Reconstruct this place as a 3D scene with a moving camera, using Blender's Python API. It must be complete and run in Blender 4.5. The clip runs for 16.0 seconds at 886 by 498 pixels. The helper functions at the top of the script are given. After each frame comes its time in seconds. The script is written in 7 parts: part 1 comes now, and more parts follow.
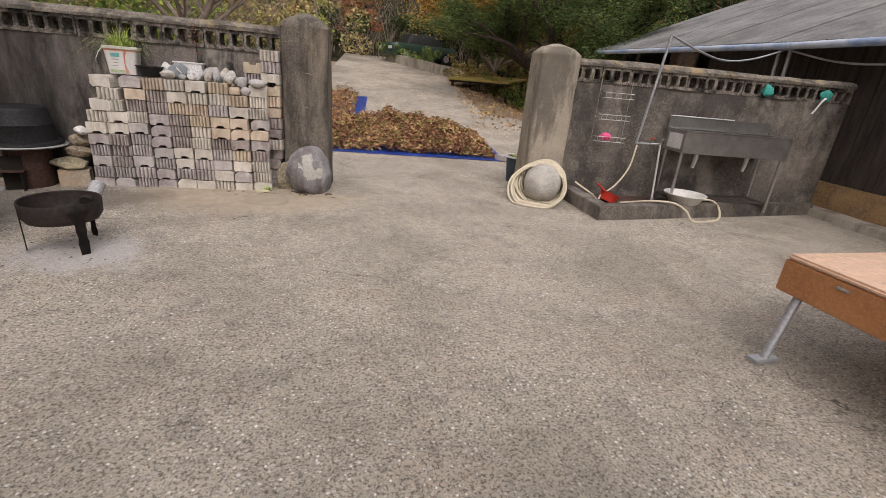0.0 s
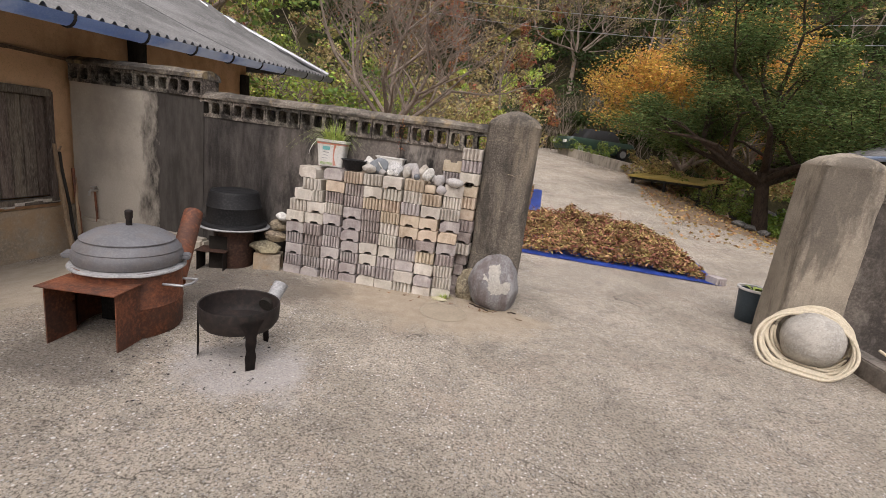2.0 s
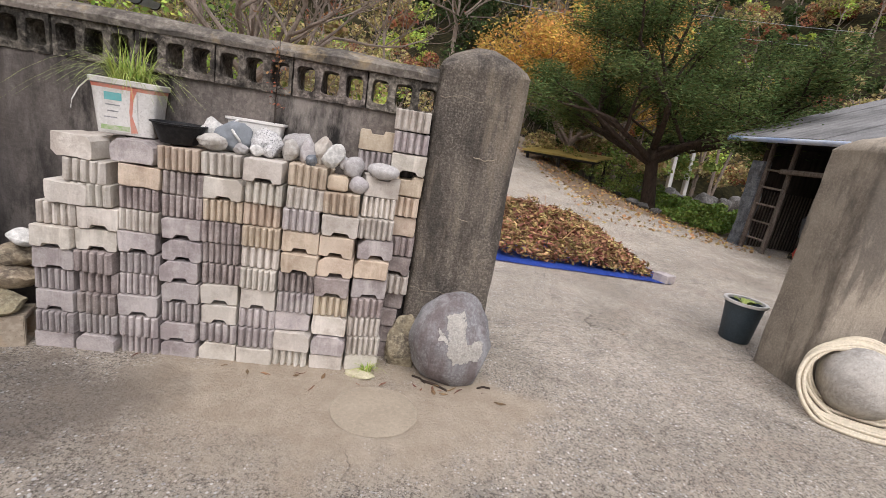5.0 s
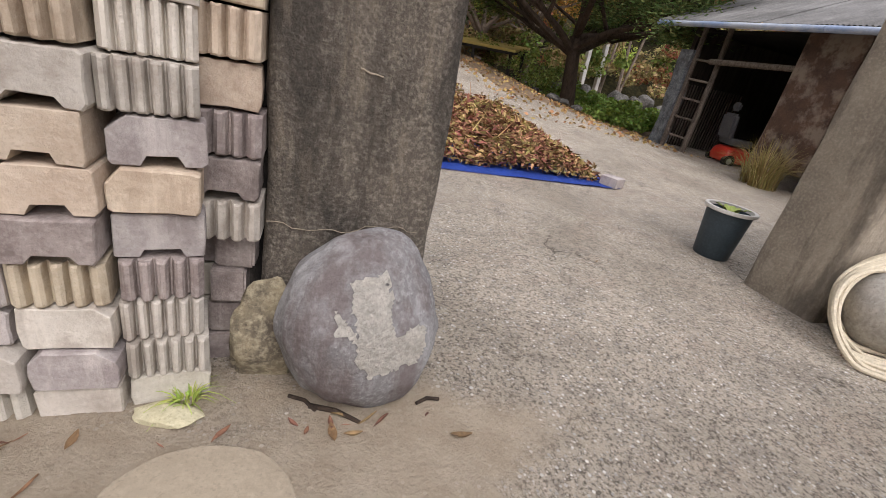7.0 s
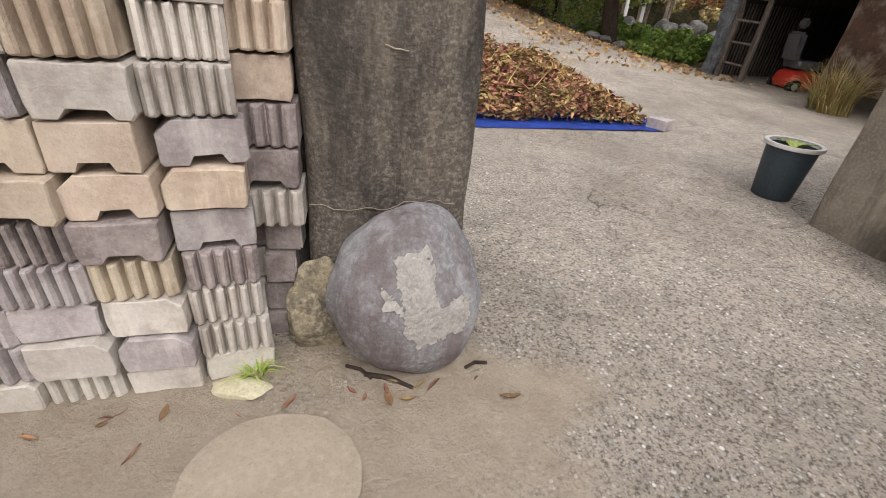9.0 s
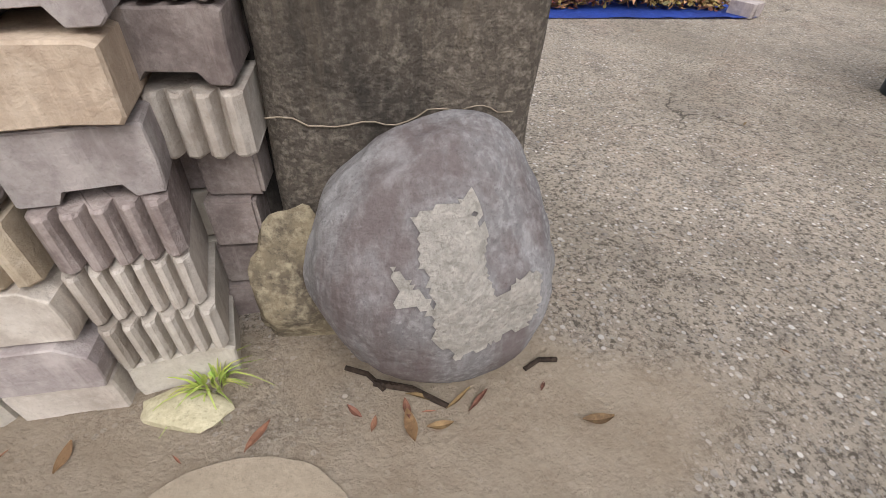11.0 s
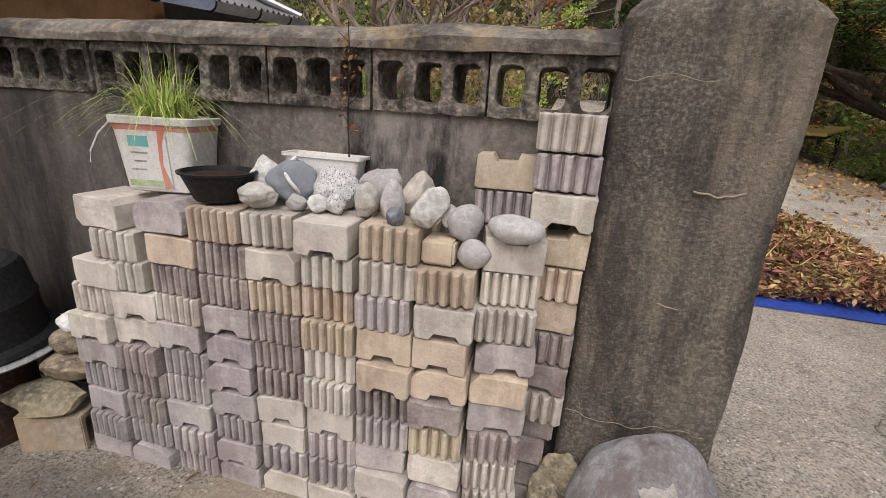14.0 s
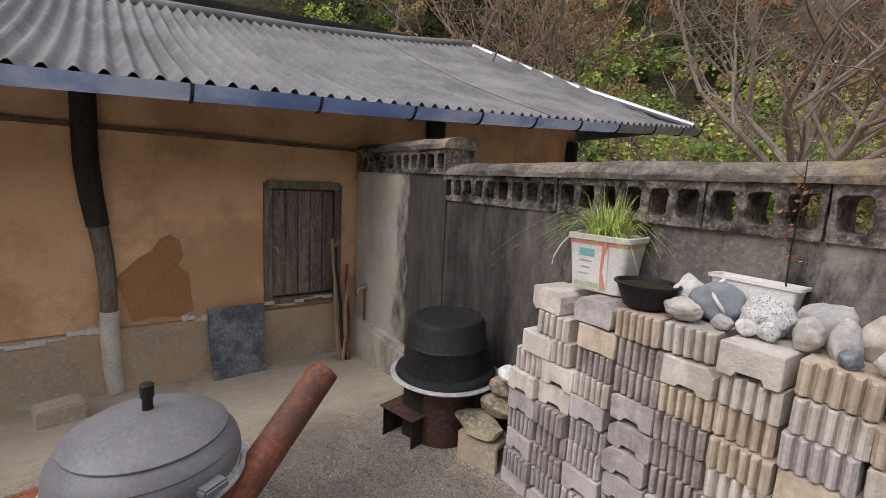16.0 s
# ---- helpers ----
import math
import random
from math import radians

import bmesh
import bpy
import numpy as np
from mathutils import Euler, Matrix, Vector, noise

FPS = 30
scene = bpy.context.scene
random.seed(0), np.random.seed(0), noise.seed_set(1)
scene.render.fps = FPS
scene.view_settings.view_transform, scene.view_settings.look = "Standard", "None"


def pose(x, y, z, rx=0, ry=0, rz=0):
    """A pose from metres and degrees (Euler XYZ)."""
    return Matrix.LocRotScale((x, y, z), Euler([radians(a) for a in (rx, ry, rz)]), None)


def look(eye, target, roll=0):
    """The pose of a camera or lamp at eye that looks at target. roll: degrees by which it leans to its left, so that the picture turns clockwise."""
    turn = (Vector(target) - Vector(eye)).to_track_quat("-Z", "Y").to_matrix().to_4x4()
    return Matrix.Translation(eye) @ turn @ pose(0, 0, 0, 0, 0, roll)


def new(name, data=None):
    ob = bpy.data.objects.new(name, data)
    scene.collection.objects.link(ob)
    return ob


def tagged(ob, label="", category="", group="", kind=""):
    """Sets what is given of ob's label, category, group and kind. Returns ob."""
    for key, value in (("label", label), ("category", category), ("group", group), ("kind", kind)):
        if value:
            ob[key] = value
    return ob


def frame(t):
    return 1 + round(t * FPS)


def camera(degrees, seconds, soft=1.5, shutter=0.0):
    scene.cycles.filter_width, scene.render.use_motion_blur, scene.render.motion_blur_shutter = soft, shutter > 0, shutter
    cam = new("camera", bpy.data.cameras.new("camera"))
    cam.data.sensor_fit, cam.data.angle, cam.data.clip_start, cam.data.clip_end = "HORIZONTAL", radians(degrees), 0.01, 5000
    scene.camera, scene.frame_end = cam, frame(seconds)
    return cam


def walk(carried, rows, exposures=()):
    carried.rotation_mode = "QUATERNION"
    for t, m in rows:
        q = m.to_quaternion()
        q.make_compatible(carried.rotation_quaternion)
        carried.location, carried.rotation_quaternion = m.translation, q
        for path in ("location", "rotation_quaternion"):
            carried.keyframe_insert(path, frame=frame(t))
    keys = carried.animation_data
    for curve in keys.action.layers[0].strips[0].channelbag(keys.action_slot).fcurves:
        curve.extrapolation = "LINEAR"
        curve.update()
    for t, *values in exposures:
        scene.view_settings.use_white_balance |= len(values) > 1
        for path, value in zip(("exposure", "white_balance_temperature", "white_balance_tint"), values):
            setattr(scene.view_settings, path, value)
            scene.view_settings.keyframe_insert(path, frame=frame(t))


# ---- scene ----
cam = camera(89.8, 16.0, soft=0.6)
PATH = [
    (0, (0.574, 0.609, 1.389), (0.874, 2.45, 0.67), 5.1),
    (0.5, (0.507, 0.786, 1.426), (0.537, 2.685, 0.8), 6.3),
    (1, (0.451, 1.043, 1.452), (0.295, 2.961, 0.907), 7.3),
    (1.5, (0.234, 1.34, 1.489), (-0.033, 3.259, 0.995), 7.4),
    (2, (0.056, 1.627, 1.474), (-0.309, 3.544, 1.032), 7.5),
    (2.5, (-0.092, 1.935, 1.493), (-0.493, 3.854, 1.1), 7.5),
    (3, (-0.268, 2.239, 1.51), (-0.656, 4.167, 1.147), 7.6),
    (3.5, (-0.388, 2.521, 1.504), (-0.744, 4.462, 1.175), 7.6),
    (4, (-0.435, 2.834, 1.505), (-0.645, 4.797, 1.182), 7.7),
    (4.5, (-0.505, 3.134, 1.467), (-0.495, 5.096, 1.079), 8.7),
    (5, (-0.575, 3.437, 1.401), (-0.38, 5.366, 0.908), 9.5),
    (5.2, (-0.557, 3.566, 1.367), (-0.314, 5.477, 0.83), 10.1),
    (7.3, (-0.403, 4.764, 1.026), (0.254, 6.461, 0.196), 12.0),
    (7.5, (-0.405, 4.778, 1.027), (0.256, 6.469, 0.187), 12.1),
    (8, (-0.4, 4.735, 1.063), (0.227, 6.435, 0.215), 10.6),
    (8.5, (-0.386, 4.617, 1.115), (0.156, 6.331, 0.239), 8.1),
    (9, (-0.397, 4.69, 1.085), (0.047, 6.363, 0.084), 5.4),
    (9.5, (-0.362, 4.882, 0.972), (-0.018, 6.482, -0.178), 3.5),
    (10, (-0.323, 5.119, 0.857), (-0.017, 6.643, -0.401), 2.5),
    (10.2, (-0.322, 5.184, 0.834), (-0.013, 6.685, -0.455), 2.6),
    (12.3, (-0.339, 5.08, 1.023), (-0.001, 6.56, -0.278), 4.7),
    (12.5, (-0.333, 4.997, 1.122), (-0.015, 6.53, -0.122), 4.9),
    (13, (-0.388, 4.808, 1.269), (-0.224, 6.502, 0.219), 4.6),
    (13.5, (-0.508, 4.634, 1.411), (-0.635, 6.448, 0.579), 4.0),
    (14, (-0.595, 4.536, 1.495), (-1.079, 6.379, 0.885), 3.4),
    (14.5, (-0.646, 4.44, 1.54), (-1.534, 6.18, 1.111), 2.7),
    (15, (-0.701, 4.318, 1.591), (-1.923, 5.872, 1.286), 2.2),
    (15.5, (-0.725, 4.215, 1.608), (-2.213, 5.529, 1.364), 2.6),
    (16, (-0.665, 4.162, 1.6), (-2.35, 5.198, 1.305), 3.0),
]
walk(cam, [(t, look(eye, target, roll)) for t, eye, target, roll in PATH],
     [(0, 0.20, 6420, 15), (1.5, 0.3, 6420, 15), (3.5, 0.55, 6180, 15), (5, 0.52, 6100, 15), (7.5, 0.46, 6230, 14), (8.5, 0.57, 6220, 13), (9.5, 0.47, 6220, 13), (12.5, 0.44, 6220, 13), (14, 0.36, 6280, 14), (15, 0.52, 6150, 15), (16, 0.36, 6120, 15)])


def hermite(a, b, v):
    v = min(1.0, max(0.0, (v - a) / (b - a)))
    return v * v * (3 - 2 * v)


# ---- light ----
world = bpy.data.worlds.new("sky")
scene.world = world
world.use_nodes = True
wn, wl = world.node_tree.nodes, world.node_tree.links
sky = wn.new("ShaderNodeTexSky")
sky.sky_type = "NISHITA"
sky.sun_disc = False
sky.sun_elevation, sky.sun_rotation = radians(48), radians(200)
sky.air_density, sky.dust_density, sky.ozone_density = 1.0, 5.0, 1.0
mixsky = wn.new("ShaderNodeMix")
mixsky.data_type = "RGBA"
mixsky.inputs["Factor"].default_value = 0.7
mixsky.inputs["B"].default_value = (7.6, 7.4, 7.2, 1)
wl.new(sky.outputs[0], mixsky.inputs["A"])
wl.new(mixsky.outputs["Result"], wn["Background"].inputs[0])
wn["Background"].inputs[1].default_value = 0.15
sun = new("sun", bpy.data.lights.new("sun", "SUN"))
sun.data.energy, sun.data.angle, sun.data.color = 1.2, radians(30), (1.0, 0.96, 0.9)
sun.matrix_world = look((0, 0, 30), (-5, 22, 0))


# ---- materials ----
def mat(name, base, dark=None, scale=6.0, rough=0.85, metal=0.0, bump=0.3, fine=60.0, light=None, vary=0.0, island=0.0, stretch=(1, 1, 1), stain=None, stain_scale=1.3, stain_amt=0.6, stain_stretch=(1, 1, 1), spots=None, spot_scale=40.0, spot_cut=0.12, local=False, bump_dist=0.01, grain=0.75, streak=None, streak_amt=0.7, streak_scale=1.6, streak_stretch=(2.6, 2.6, 0.42), side=None, spec=None):
    """A rough surface: base and dark mixed by a coarse noise, grain, stains, spots, bump; vary by object or island; side: x from, x to and the colour past it."""
    m = bpy.data.materials.new(name)
    m.use_nodes = True
    n, l = m.node_tree.nodes, m.node_tree.links
    bsdf = n["Principled BSDF"]
    tc = n.new("ShaderNodeTexCoord")
    geo = n.new("ShaderNodeNewGeometry")
    src = tc.outputs["Object"] if local else geo.outputs["Position"]

    def mapped(st):
        v = n.new("ShaderNodeMapping")
        v.inputs["Scale"].default_value = st
        l.new(src, v.inputs["Vector"])
        return v.outputs[0]

    def noise_of(sc, st=(1, 1, 1), detail=6.0, ro=0.6):
        t = n.new("ShaderNodeTexNoise")
        t.inputs["Scale"].default_value, t.inputs["Detail"].default_value, t.inputs["Roughness"].default_value = sc, detail, ro
        l.new(mapped(st), t.inputs["Vector"])
        return t.outputs["Fac"]

    def ramp(v, a, b):
        r = n.new("ShaderNodeMapRange")
        r.inputs["From Min"].default_value, r.inputs["From Max"].default_value = a, b
        l.new(v, r.inputs["Value"])
        return r.outputs[0]

    def mix(f, a, b, amt=1.0):
        x = n.new("ShaderNodeMix")
        x.data_type = "RGBA"
        if amt != 1.0:
            k = n.new("ShaderNodeMath")
            k.operation = "MULTIPLY"
            k.inputs[1].default_value = amt
            l.new(f, k.inputs[0])
            f = k.outputs[0]
        l.new(f, x.inputs["Factor"])
        for s, c in (("A", a), ("B", b)):
            if isinstance(c, tuple):
                x.inputs[s].default_value = (*c, 1)
            else:
                l.new(c, x.inputs[s])
        return x.outputs["Result"]

    dark = dark or tuple(c * 0.6 for c in base)
    light = light or tuple(min(1, c * 1.25) for c in base)
    col = mix(ramp(noise_of(scale, stretch), 0.35, 0.65), dark, base)
    col = mix(ramp(noise_of(fine, stretch, 3.0), 0.45, 0.75), col, light, grain)
    col = mix(ramp(noise_of(fine * 1.9, stretch, 4.0, 0.7), 0.54, 0.70), col, tuple(c * 0.55 for c in dark), (0.55 if bump else 0.25) * min(1, grain * 1.4))
    if stain:
        col = mix(ramp(noise_of(stain_scale, stain_stretch, 9.0, 0.68), 0.47, 0.59), col, stain, stain_amt)
    if streak:
        col = mix(ramp(noise_of(streak_scale, streak_stretch, 9.0, 0.68), 0.53, 0.64), col, streak, streak_amt)
    if side:
        x0, x1, sooty = side
        sep = n.new("ShaderNodeSeparateXYZ")
        l.new(src, sep.inputs[0])
        wob = n.new("ShaderNodeMath")
        wob.operation = "MULTIPLY_ADD"
        wob.inputs[1].default_value = 0.9
        l.new(noise_of(2.4, (1.5, 1.5, 0.6), 9.0, 0.7), wob.inputs[0])
        l.new(sep.outputs[0], wob.inputs[2])
        col = mix(ramp(wob.outputs[0], x0 + 0.45, x1 + 0.45), col, mix(ramp(noise_of(3.0, (2.4, 2.4, 0.5), 9.0, 0.7), 0.42, 0.62), sooty, tuple(q * 2.6 for q in sooty)), 0.93)
    if spots:
        v = n.new("ShaderNodeTexVoronoi")
        v.inputs["Scale"].default_value = spot_scale
        l.new(mapped((1, 1, 1)), v.inputs["Vector"])
        k = n.new("ShaderNodeMath")
        k.operation = "MULTIPLY"
        l.new(ramp(v.outputs["Distance"], spot_cut * 2.2, spot_cut), k.inputs[0])
        g = n.new("ShaderNodeSeparateColor")
        l.new(v.outputs["Color"], g.inputs[0])
        l.new(ramp(g.outputs[0], 0.35, 0.8), k.inputs[1])
        col = mix(k.outputs[0], col, spots)
    if vary or island:
        h = n.new("ShaderNodeHueSaturation")
        if vary:
            o = n.new("ShaderNodeObjectInfo")
            rnd = o.outputs["Random"]
        else:
            rnd = geo.outputs["Random Per Island"]
        a = vary or island
        r = n.new("ShaderNodeMapRange")
        r.inputs["To Min"].default_value, r.inputs["To Max"].default_value = 1 - a, 1 + a
        l.new(rnd, r.inputs["Value"])
        l.new(r.outputs[0], h.inputs["Value"])
        r2 = n.new("ShaderNodeMapRange")
        r2.inputs["To Min"].default_value, r2.inputs["To Max"].default_value = 0.5 - a * 0.08, 0.5 + a * 0.08
        w = n.new("ShaderNodeMath")
        w.operation = "PINGPONG"
        w.inputs[1].default_value = 0.17
        l.new(rnd, w.inputs[0])
        w2 = n.new("ShaderNodeMath")
        w2.operation = "MULTIPLY"
        w2.inputs[1].default_value = 1 / 0.17
        l.new(w.outputs[0], w2.inputs[0])
        l.new(w2.outputs[0], r2.inputs["Value"])
        l.new(r2.outputs[0], h.inputs["Hue"])
        l.new(col, h.inputs["Color"])
        col = h.outputs[0]
    l.new(col, bsdf.inputs["Base Color"])
    bsdf.inputs["Roughness"].default_value, bsdf.inputs["Metallic"].default_value = rough, metal
    bsdf.inputs["Specular IOR Level"].default_value = spec if spec is not None else 0.12 if rough > 0.8 else 0.4
    if bump:
        b = n.new("ShaderNodeBump")
        b.inputs["Strength"].default_value, b.inputs["Distance"].default_value = bump, bump_dist
        l.new(noise_of(fine * 0.6, stretch, 6.0, 0.7), b.inputs["Height"])
        l.new(b.outputs[0], bsdf.inputs["Normal"])
    return m


def leaf_mat(name, base, island=0.5, rough=0.85):
    m = mat(name, base, tuple(c * 0.5 for c in base), 0.35, rough, bump=0, fine=1.5, island=island)
    n, l = m.node_tree.nodes, m.node_tree.links
    bsdf, out = n["Principled BSDF"], n["Material Output"]
    through_leaf, both = n.new("ShaderNodeBsdfTranslucent"), n.new("ShaderNodeMixShader")
    l.new(bsdf.inputs["Base Color"].links[0].from_socket, through_leaf.inputs["Color"])
    both.inputs[0].default_value = 0.3
    l.new(bsdf.outputs[0], both.inputs[1])
    l.new(through_leaf.outputs[0], both.inputs[2])
    l.new(both.outputs[0], out.inputs["Surface"])
    return m


def ground_mat():
    """Worn exposed-aggregate concrete: pebbles of two sizes, grime, a sandy strip by the bricks, ash by the brazier, hairline cracks."""
    m = bpy.data.materials.new("worn_pebble_concrete")
    m.use_nodes = True
    n, l = m.node_tree.nodes, m.node_tree.links
    bsdf = n["Principled BSDF"]
    pos = n.new("ShaderNodeNewGeometry").outputs["Position"]

    def noi(sc, detail=8.0, ro=0.65):
        t = n.new("ShaderNodeTexNoise")
        t.inputs["Scale"].default_value, t.inputs["Detail"].default_value, t.inputs["Roughness"].default_value = sc, detail, ro
        l.new(pos, t.inputs["Vector"])
        return t.outputs["Fac"]

    def vor(sc, feature="F1"):
        t = n.new("ShaderNodeTexVoronoi")
        t.feature = feature
        t.inputs["Scale"].default_value = sc
        l.new(pos, t.inputs["Vector"])
        return t

    def rng(v, a, b, lo=0.0, hi=1.0):
        r = n.new("ShaderNodeMapRange")
        for k, x in (("From Min", a), ("From Max", b), ("To Min", lo), ("To Max", hi)):
            r.inputs[k].default_value = x
        l.new(v, r.inputs["Value"])
        return r.outputs[0]

    def op(kind, a, b=None):
        k = n.new("ShaderNodeMath")
        k.operation = kind
        for i, v in enumerate((a, b)):
            if v is None:
                continue
            if isinstance(v, (int, float)):
                k.inputs[i].default_value = v
            else:
                l.new(v, k.inputs[i])
        return k.outputs[0]

    def mix(f, a, b):
        x = n.new("ShaderNodeMix")
        x.data_type = "RGBA"
        l.new(f, x.inputs["Factor"])
        for sck, c in (("A", a), ("B", b)):
            if isinstance(c, tuple):
                x.inputs[sck].default_value = (*c, 1)
            else:
                l.new(c, x.inputs[sck])
        return x.outputs["Result"]

    def near(x, y, rx, ry, wob):
        """1 inside an ellipse with a ragged edge."""
        v = n.new("ShaderNodeVectorMath")
        v.operation = "SUBTRACT"
        l.new(pos, v.inputs[0])
        v.inputs[1].default_value = (x, y, 0)
        w = n.new("ShaderNodeVectorMath")
        w.operation = "MULTIPLY"
        l.new(v.outputs[0], w.inputs[0])
        w.inputs[1].default_value = (1 / rx, 1 / ry, 0)
        g = n.new("ShaderNodeVectorMath")
        g.operation = "LENGTH"
        l.new(w.outputs[0], g.inputs[0])
        return rng(op("ADD", g.outputs["Value"], op("MULTIPLY", op("SUBTRACT", wob, 0.5), 2.2)), 1.15, 0.6)
    wob = noi(2.2, 8.0, 0.7)
    col = mix(rng(noi(0.9), 0.40, 0.60), (0.42, 0.367, 0.295), (0.60, 0.525, 0.425))
    col = mix(op("MULTIPLY", rng(noi(1.7, 9.0, 0.7), 0.52, 0.62), 0.5), col, (0.50, 0.40, 0.315))
    col = mix(op("MULTIPLY", rng(noi(3.2), 0.52, 0.68), 0.6), col, (0.26, 0.232, 0.20))
    col = mix(op("MULTIPLY", rng(noi(14, 6.0, 0.7), 0.50, 0.62), 0.5), col, (0.25, 0.222, 0.19))
    col = mix(op("MULTIPLY", rng(noi(34, 4.0), 0.50, 0.70), 0.55), col, (0.45, 0.40, 0.33))
    col = mix(op("MULTIPLY", rng(noi(70, 5.0, 0.8), 0.49, 0.58), 0.8), col, (0.08, 0.068, 0.055))
    # pebbles show where the cement has worn away
    worn = rng(noi(0.9, 6.0, 0.6), 0.30, 0.50)
    for sc, r0, amt, hue, few in ((110, 0.40, 0.8, (0.72, 0.66, 0.58), 0.45), (55, 0.30, 1.0, (0.90, 0.87, 0.82), 0.66), (26, 0.19, 1.0, (0.90, 0.88, 0.84), 0.74)):
        t = vor(sc)
        g = n.new("ShaderNodeSeparateColor")
        l.new(t.outputs["Color"], g.inputs[0])
        pick = op("MULTIPLY", rng(t.outputs["Distance"], r0 * 1.15, r0 * 0.9), rng(g.outputs[0], few, few + 0.12))
        tone = mix(g.outputs[1], tuple(q * 0.38 for q in hue), hue)
        col = mix(op("MULTIPLY", op("MULTIPLY", pick, worn), amt), col, tone)
    sand = op("MAXIMUM", op("MAXIMUM", near(-0.9, 5.4, 1.2, 0.5, wob), near(-0.1, 5.55, 0.45, 0.3, wob)), near(-4.3, 4.6, 1.1, 2.2, wob))
    col = mix(op("MULTIPLY", sand, 0.9), col, mix(rng(noi(9), 0.4, 0.7), (0.42, 0.345, 0.255), (0.52, 0.445, 0.345)))
    pale = near(-4.4, 4.5, 0.9, 1.9, wob)
    col = mix(op("MULTIPLY", pale, 0.7), col, mix(rng(noi(7), 0.4, 0.7), (0.50, 0.43, 0.33), (0.62, 0.55, 0.44)))
    dark = op("MAXIMUM", near(-2.8, 4.9, 0.7, 0.6, wob), op("MAXIMUM", near(-2.5, 3.6, 0.6, 0.35, wob), near(-2.15, 5.25, 0.75, 0.35, wob)))
    col = mix(op("MULTIPLY", dark, 0.55), col, (0.10, 0.088, 0.078))
    ash = near(-1.50, 3.84, 0.50, 0.34, noi(3.4, 9.0, 0.75))
    col = mix(op("MULTIPLY", ash, op("ADD", 0.30, op("MULTIPLY", noi(30), 0.6))), col, (0.56, 0.535, 0.52))
    bits = op("MULTIPLY", near(-1.7, 3.8, 1.0, 0.7, noi(3.4, 9.0, 0.75)), rng(noi(22, 3.0), 0.64, 0.68))
    col = mix(bits, col, (0.035, 0.03, 0.03))
    # hairline cracks
    ck = n.new("ShaderNodeTexVoronoi")
    ck.feature = "DISTANCE_TO_EDGE"
    ck.inputs["Scale"].default_value = 0.75
    mp = n.new("ShaderNodeVectorMath")
    mp.operation = "ADD"
    nz = n.new("ShaderNodeTexNoise")
    nz.inputs["Scale"].default_value, nz.inputs["Detail"].default_value = 3.0, 6.0
    l.new(pos, nz.inputs["Vector"])
    sc2 = n.new("ShaderNodeVectorMath")
    sc2.operation = "SCALE"
    sc2.inputs["Scale"].default_value = 0.5
    l.new(nz.outputs["Color"], sc2.inputs[0])
    l.new(pos, mp.inputs[0])
    l.new(sc2.outputs[0], mp.inputs[1])
    l.new(mp.outputs[0], ck.inputs["Vector"])
    line = op("MULTIPLY", rng(ck.outputs["Distance"], 0.005, 0.0015), rng(noi(0.8), 0.5, 0.6))
    col = mix(op("MULTIPLY", line, 0.8), col, (0.07, 0.06, 0.05))
    l.new(col, bsdf.inputs["Base Color"])
    bsdf.inputs["Roughness"].default_value = 0.92
    bsdf.inputs["Specular IOR Level"].default_value = 0.15
    b = n.new("ShaderNodeBump")
    b.inputs["Strength"].default_value, b.inputs["Distance"].default_value = 1.0, 0.02
    l.new(op("ADD", op("MULTIPLY", noi(45, 8.0, 0.75), 1.2), op("MULTIPLY", noi(8, 6.0), 0.8)), b.inputs["Height"])
    l.new(b.outputs[0], bsdf.inputs["Normal"])
    return m


M_GROUND = ground_mat()
M_DIRT = mat("packed_dirt", (0.36, 0.30, 0.22), (0.24, 0.20, 0.15), 2.0, 0.95, bump=0.5, fine=30)
M_BANK = mat("leaf_strewn_earth", (0.26, 0.195, 0.14), (0.17, 0.125, 0.09), 1.5, 0.95, bump=0.6, fine=18, light=(0.38, 0.26, 0.14))
# floor under the woods is near-black: shade between the clumps put into its colour
M_FORESTFLOOR = mat("shaded_forest_floor", (0.035, 0.032, 0.016), (0.012, 0.012, 0.007), 0.9, 0.95, bump=0.5, fine=5, light=(0.09, 0.075, 0.03))
M_RENDER_NORTH = mat("smoked_weathered_cement_render", (0.185, 0.16, 0.14), (0.10, 0.088, 0.079), 2.2, 0.92, bump=0.9, fine=40, light=(0.27, 0.24, 0.21), stain=(0.016, 0.0155, 0.015), stain_scale=1.7, stain_amt=0.92, stain_stretch=(1.6, 1.6, 0.55), grain=0.6, streak=(0.38, 0.34, 0.30), streak_amt=0.62, streak_scale=1.9, streak_stretch=(1.8, 1.8, 0.6), local=True, side=(1.55, 0.75, (0.030, 0.027, 0.025)))
M_RENDER_EAST = mat("stained_cement_render", (0.17, 0.149, 0.127), (0.095, 0.083, 0.072), 2.2, 0.92, bump=0.8, fine=40, light=(0.34, 0.30, 0.26), stain=(0.045, 0.04, 0.037), stain_scale=1.7, stain_amt=0.7, stain_stretch=(1.2, 1.2, 0.7), grain=0.5, streak=(0.42, 0.38, 0.33), streak_amt=0.4, streak_scale=1.7, streak_stretch=(1.3, 1.3, 0.8))
M_RENDER_GREY = mat("grey_cement_render", (0.46, 0.415, 0.35), (0.36, 0.32, 0.265), 1.4, 0.9, bump=0.3, fine=50, stain=(0.12, 0.105, 0.09), stain_scale=1.3, stain_amt=0.6, stain_stretch=(1.8, 1.8, 0.6), grain=0.4)
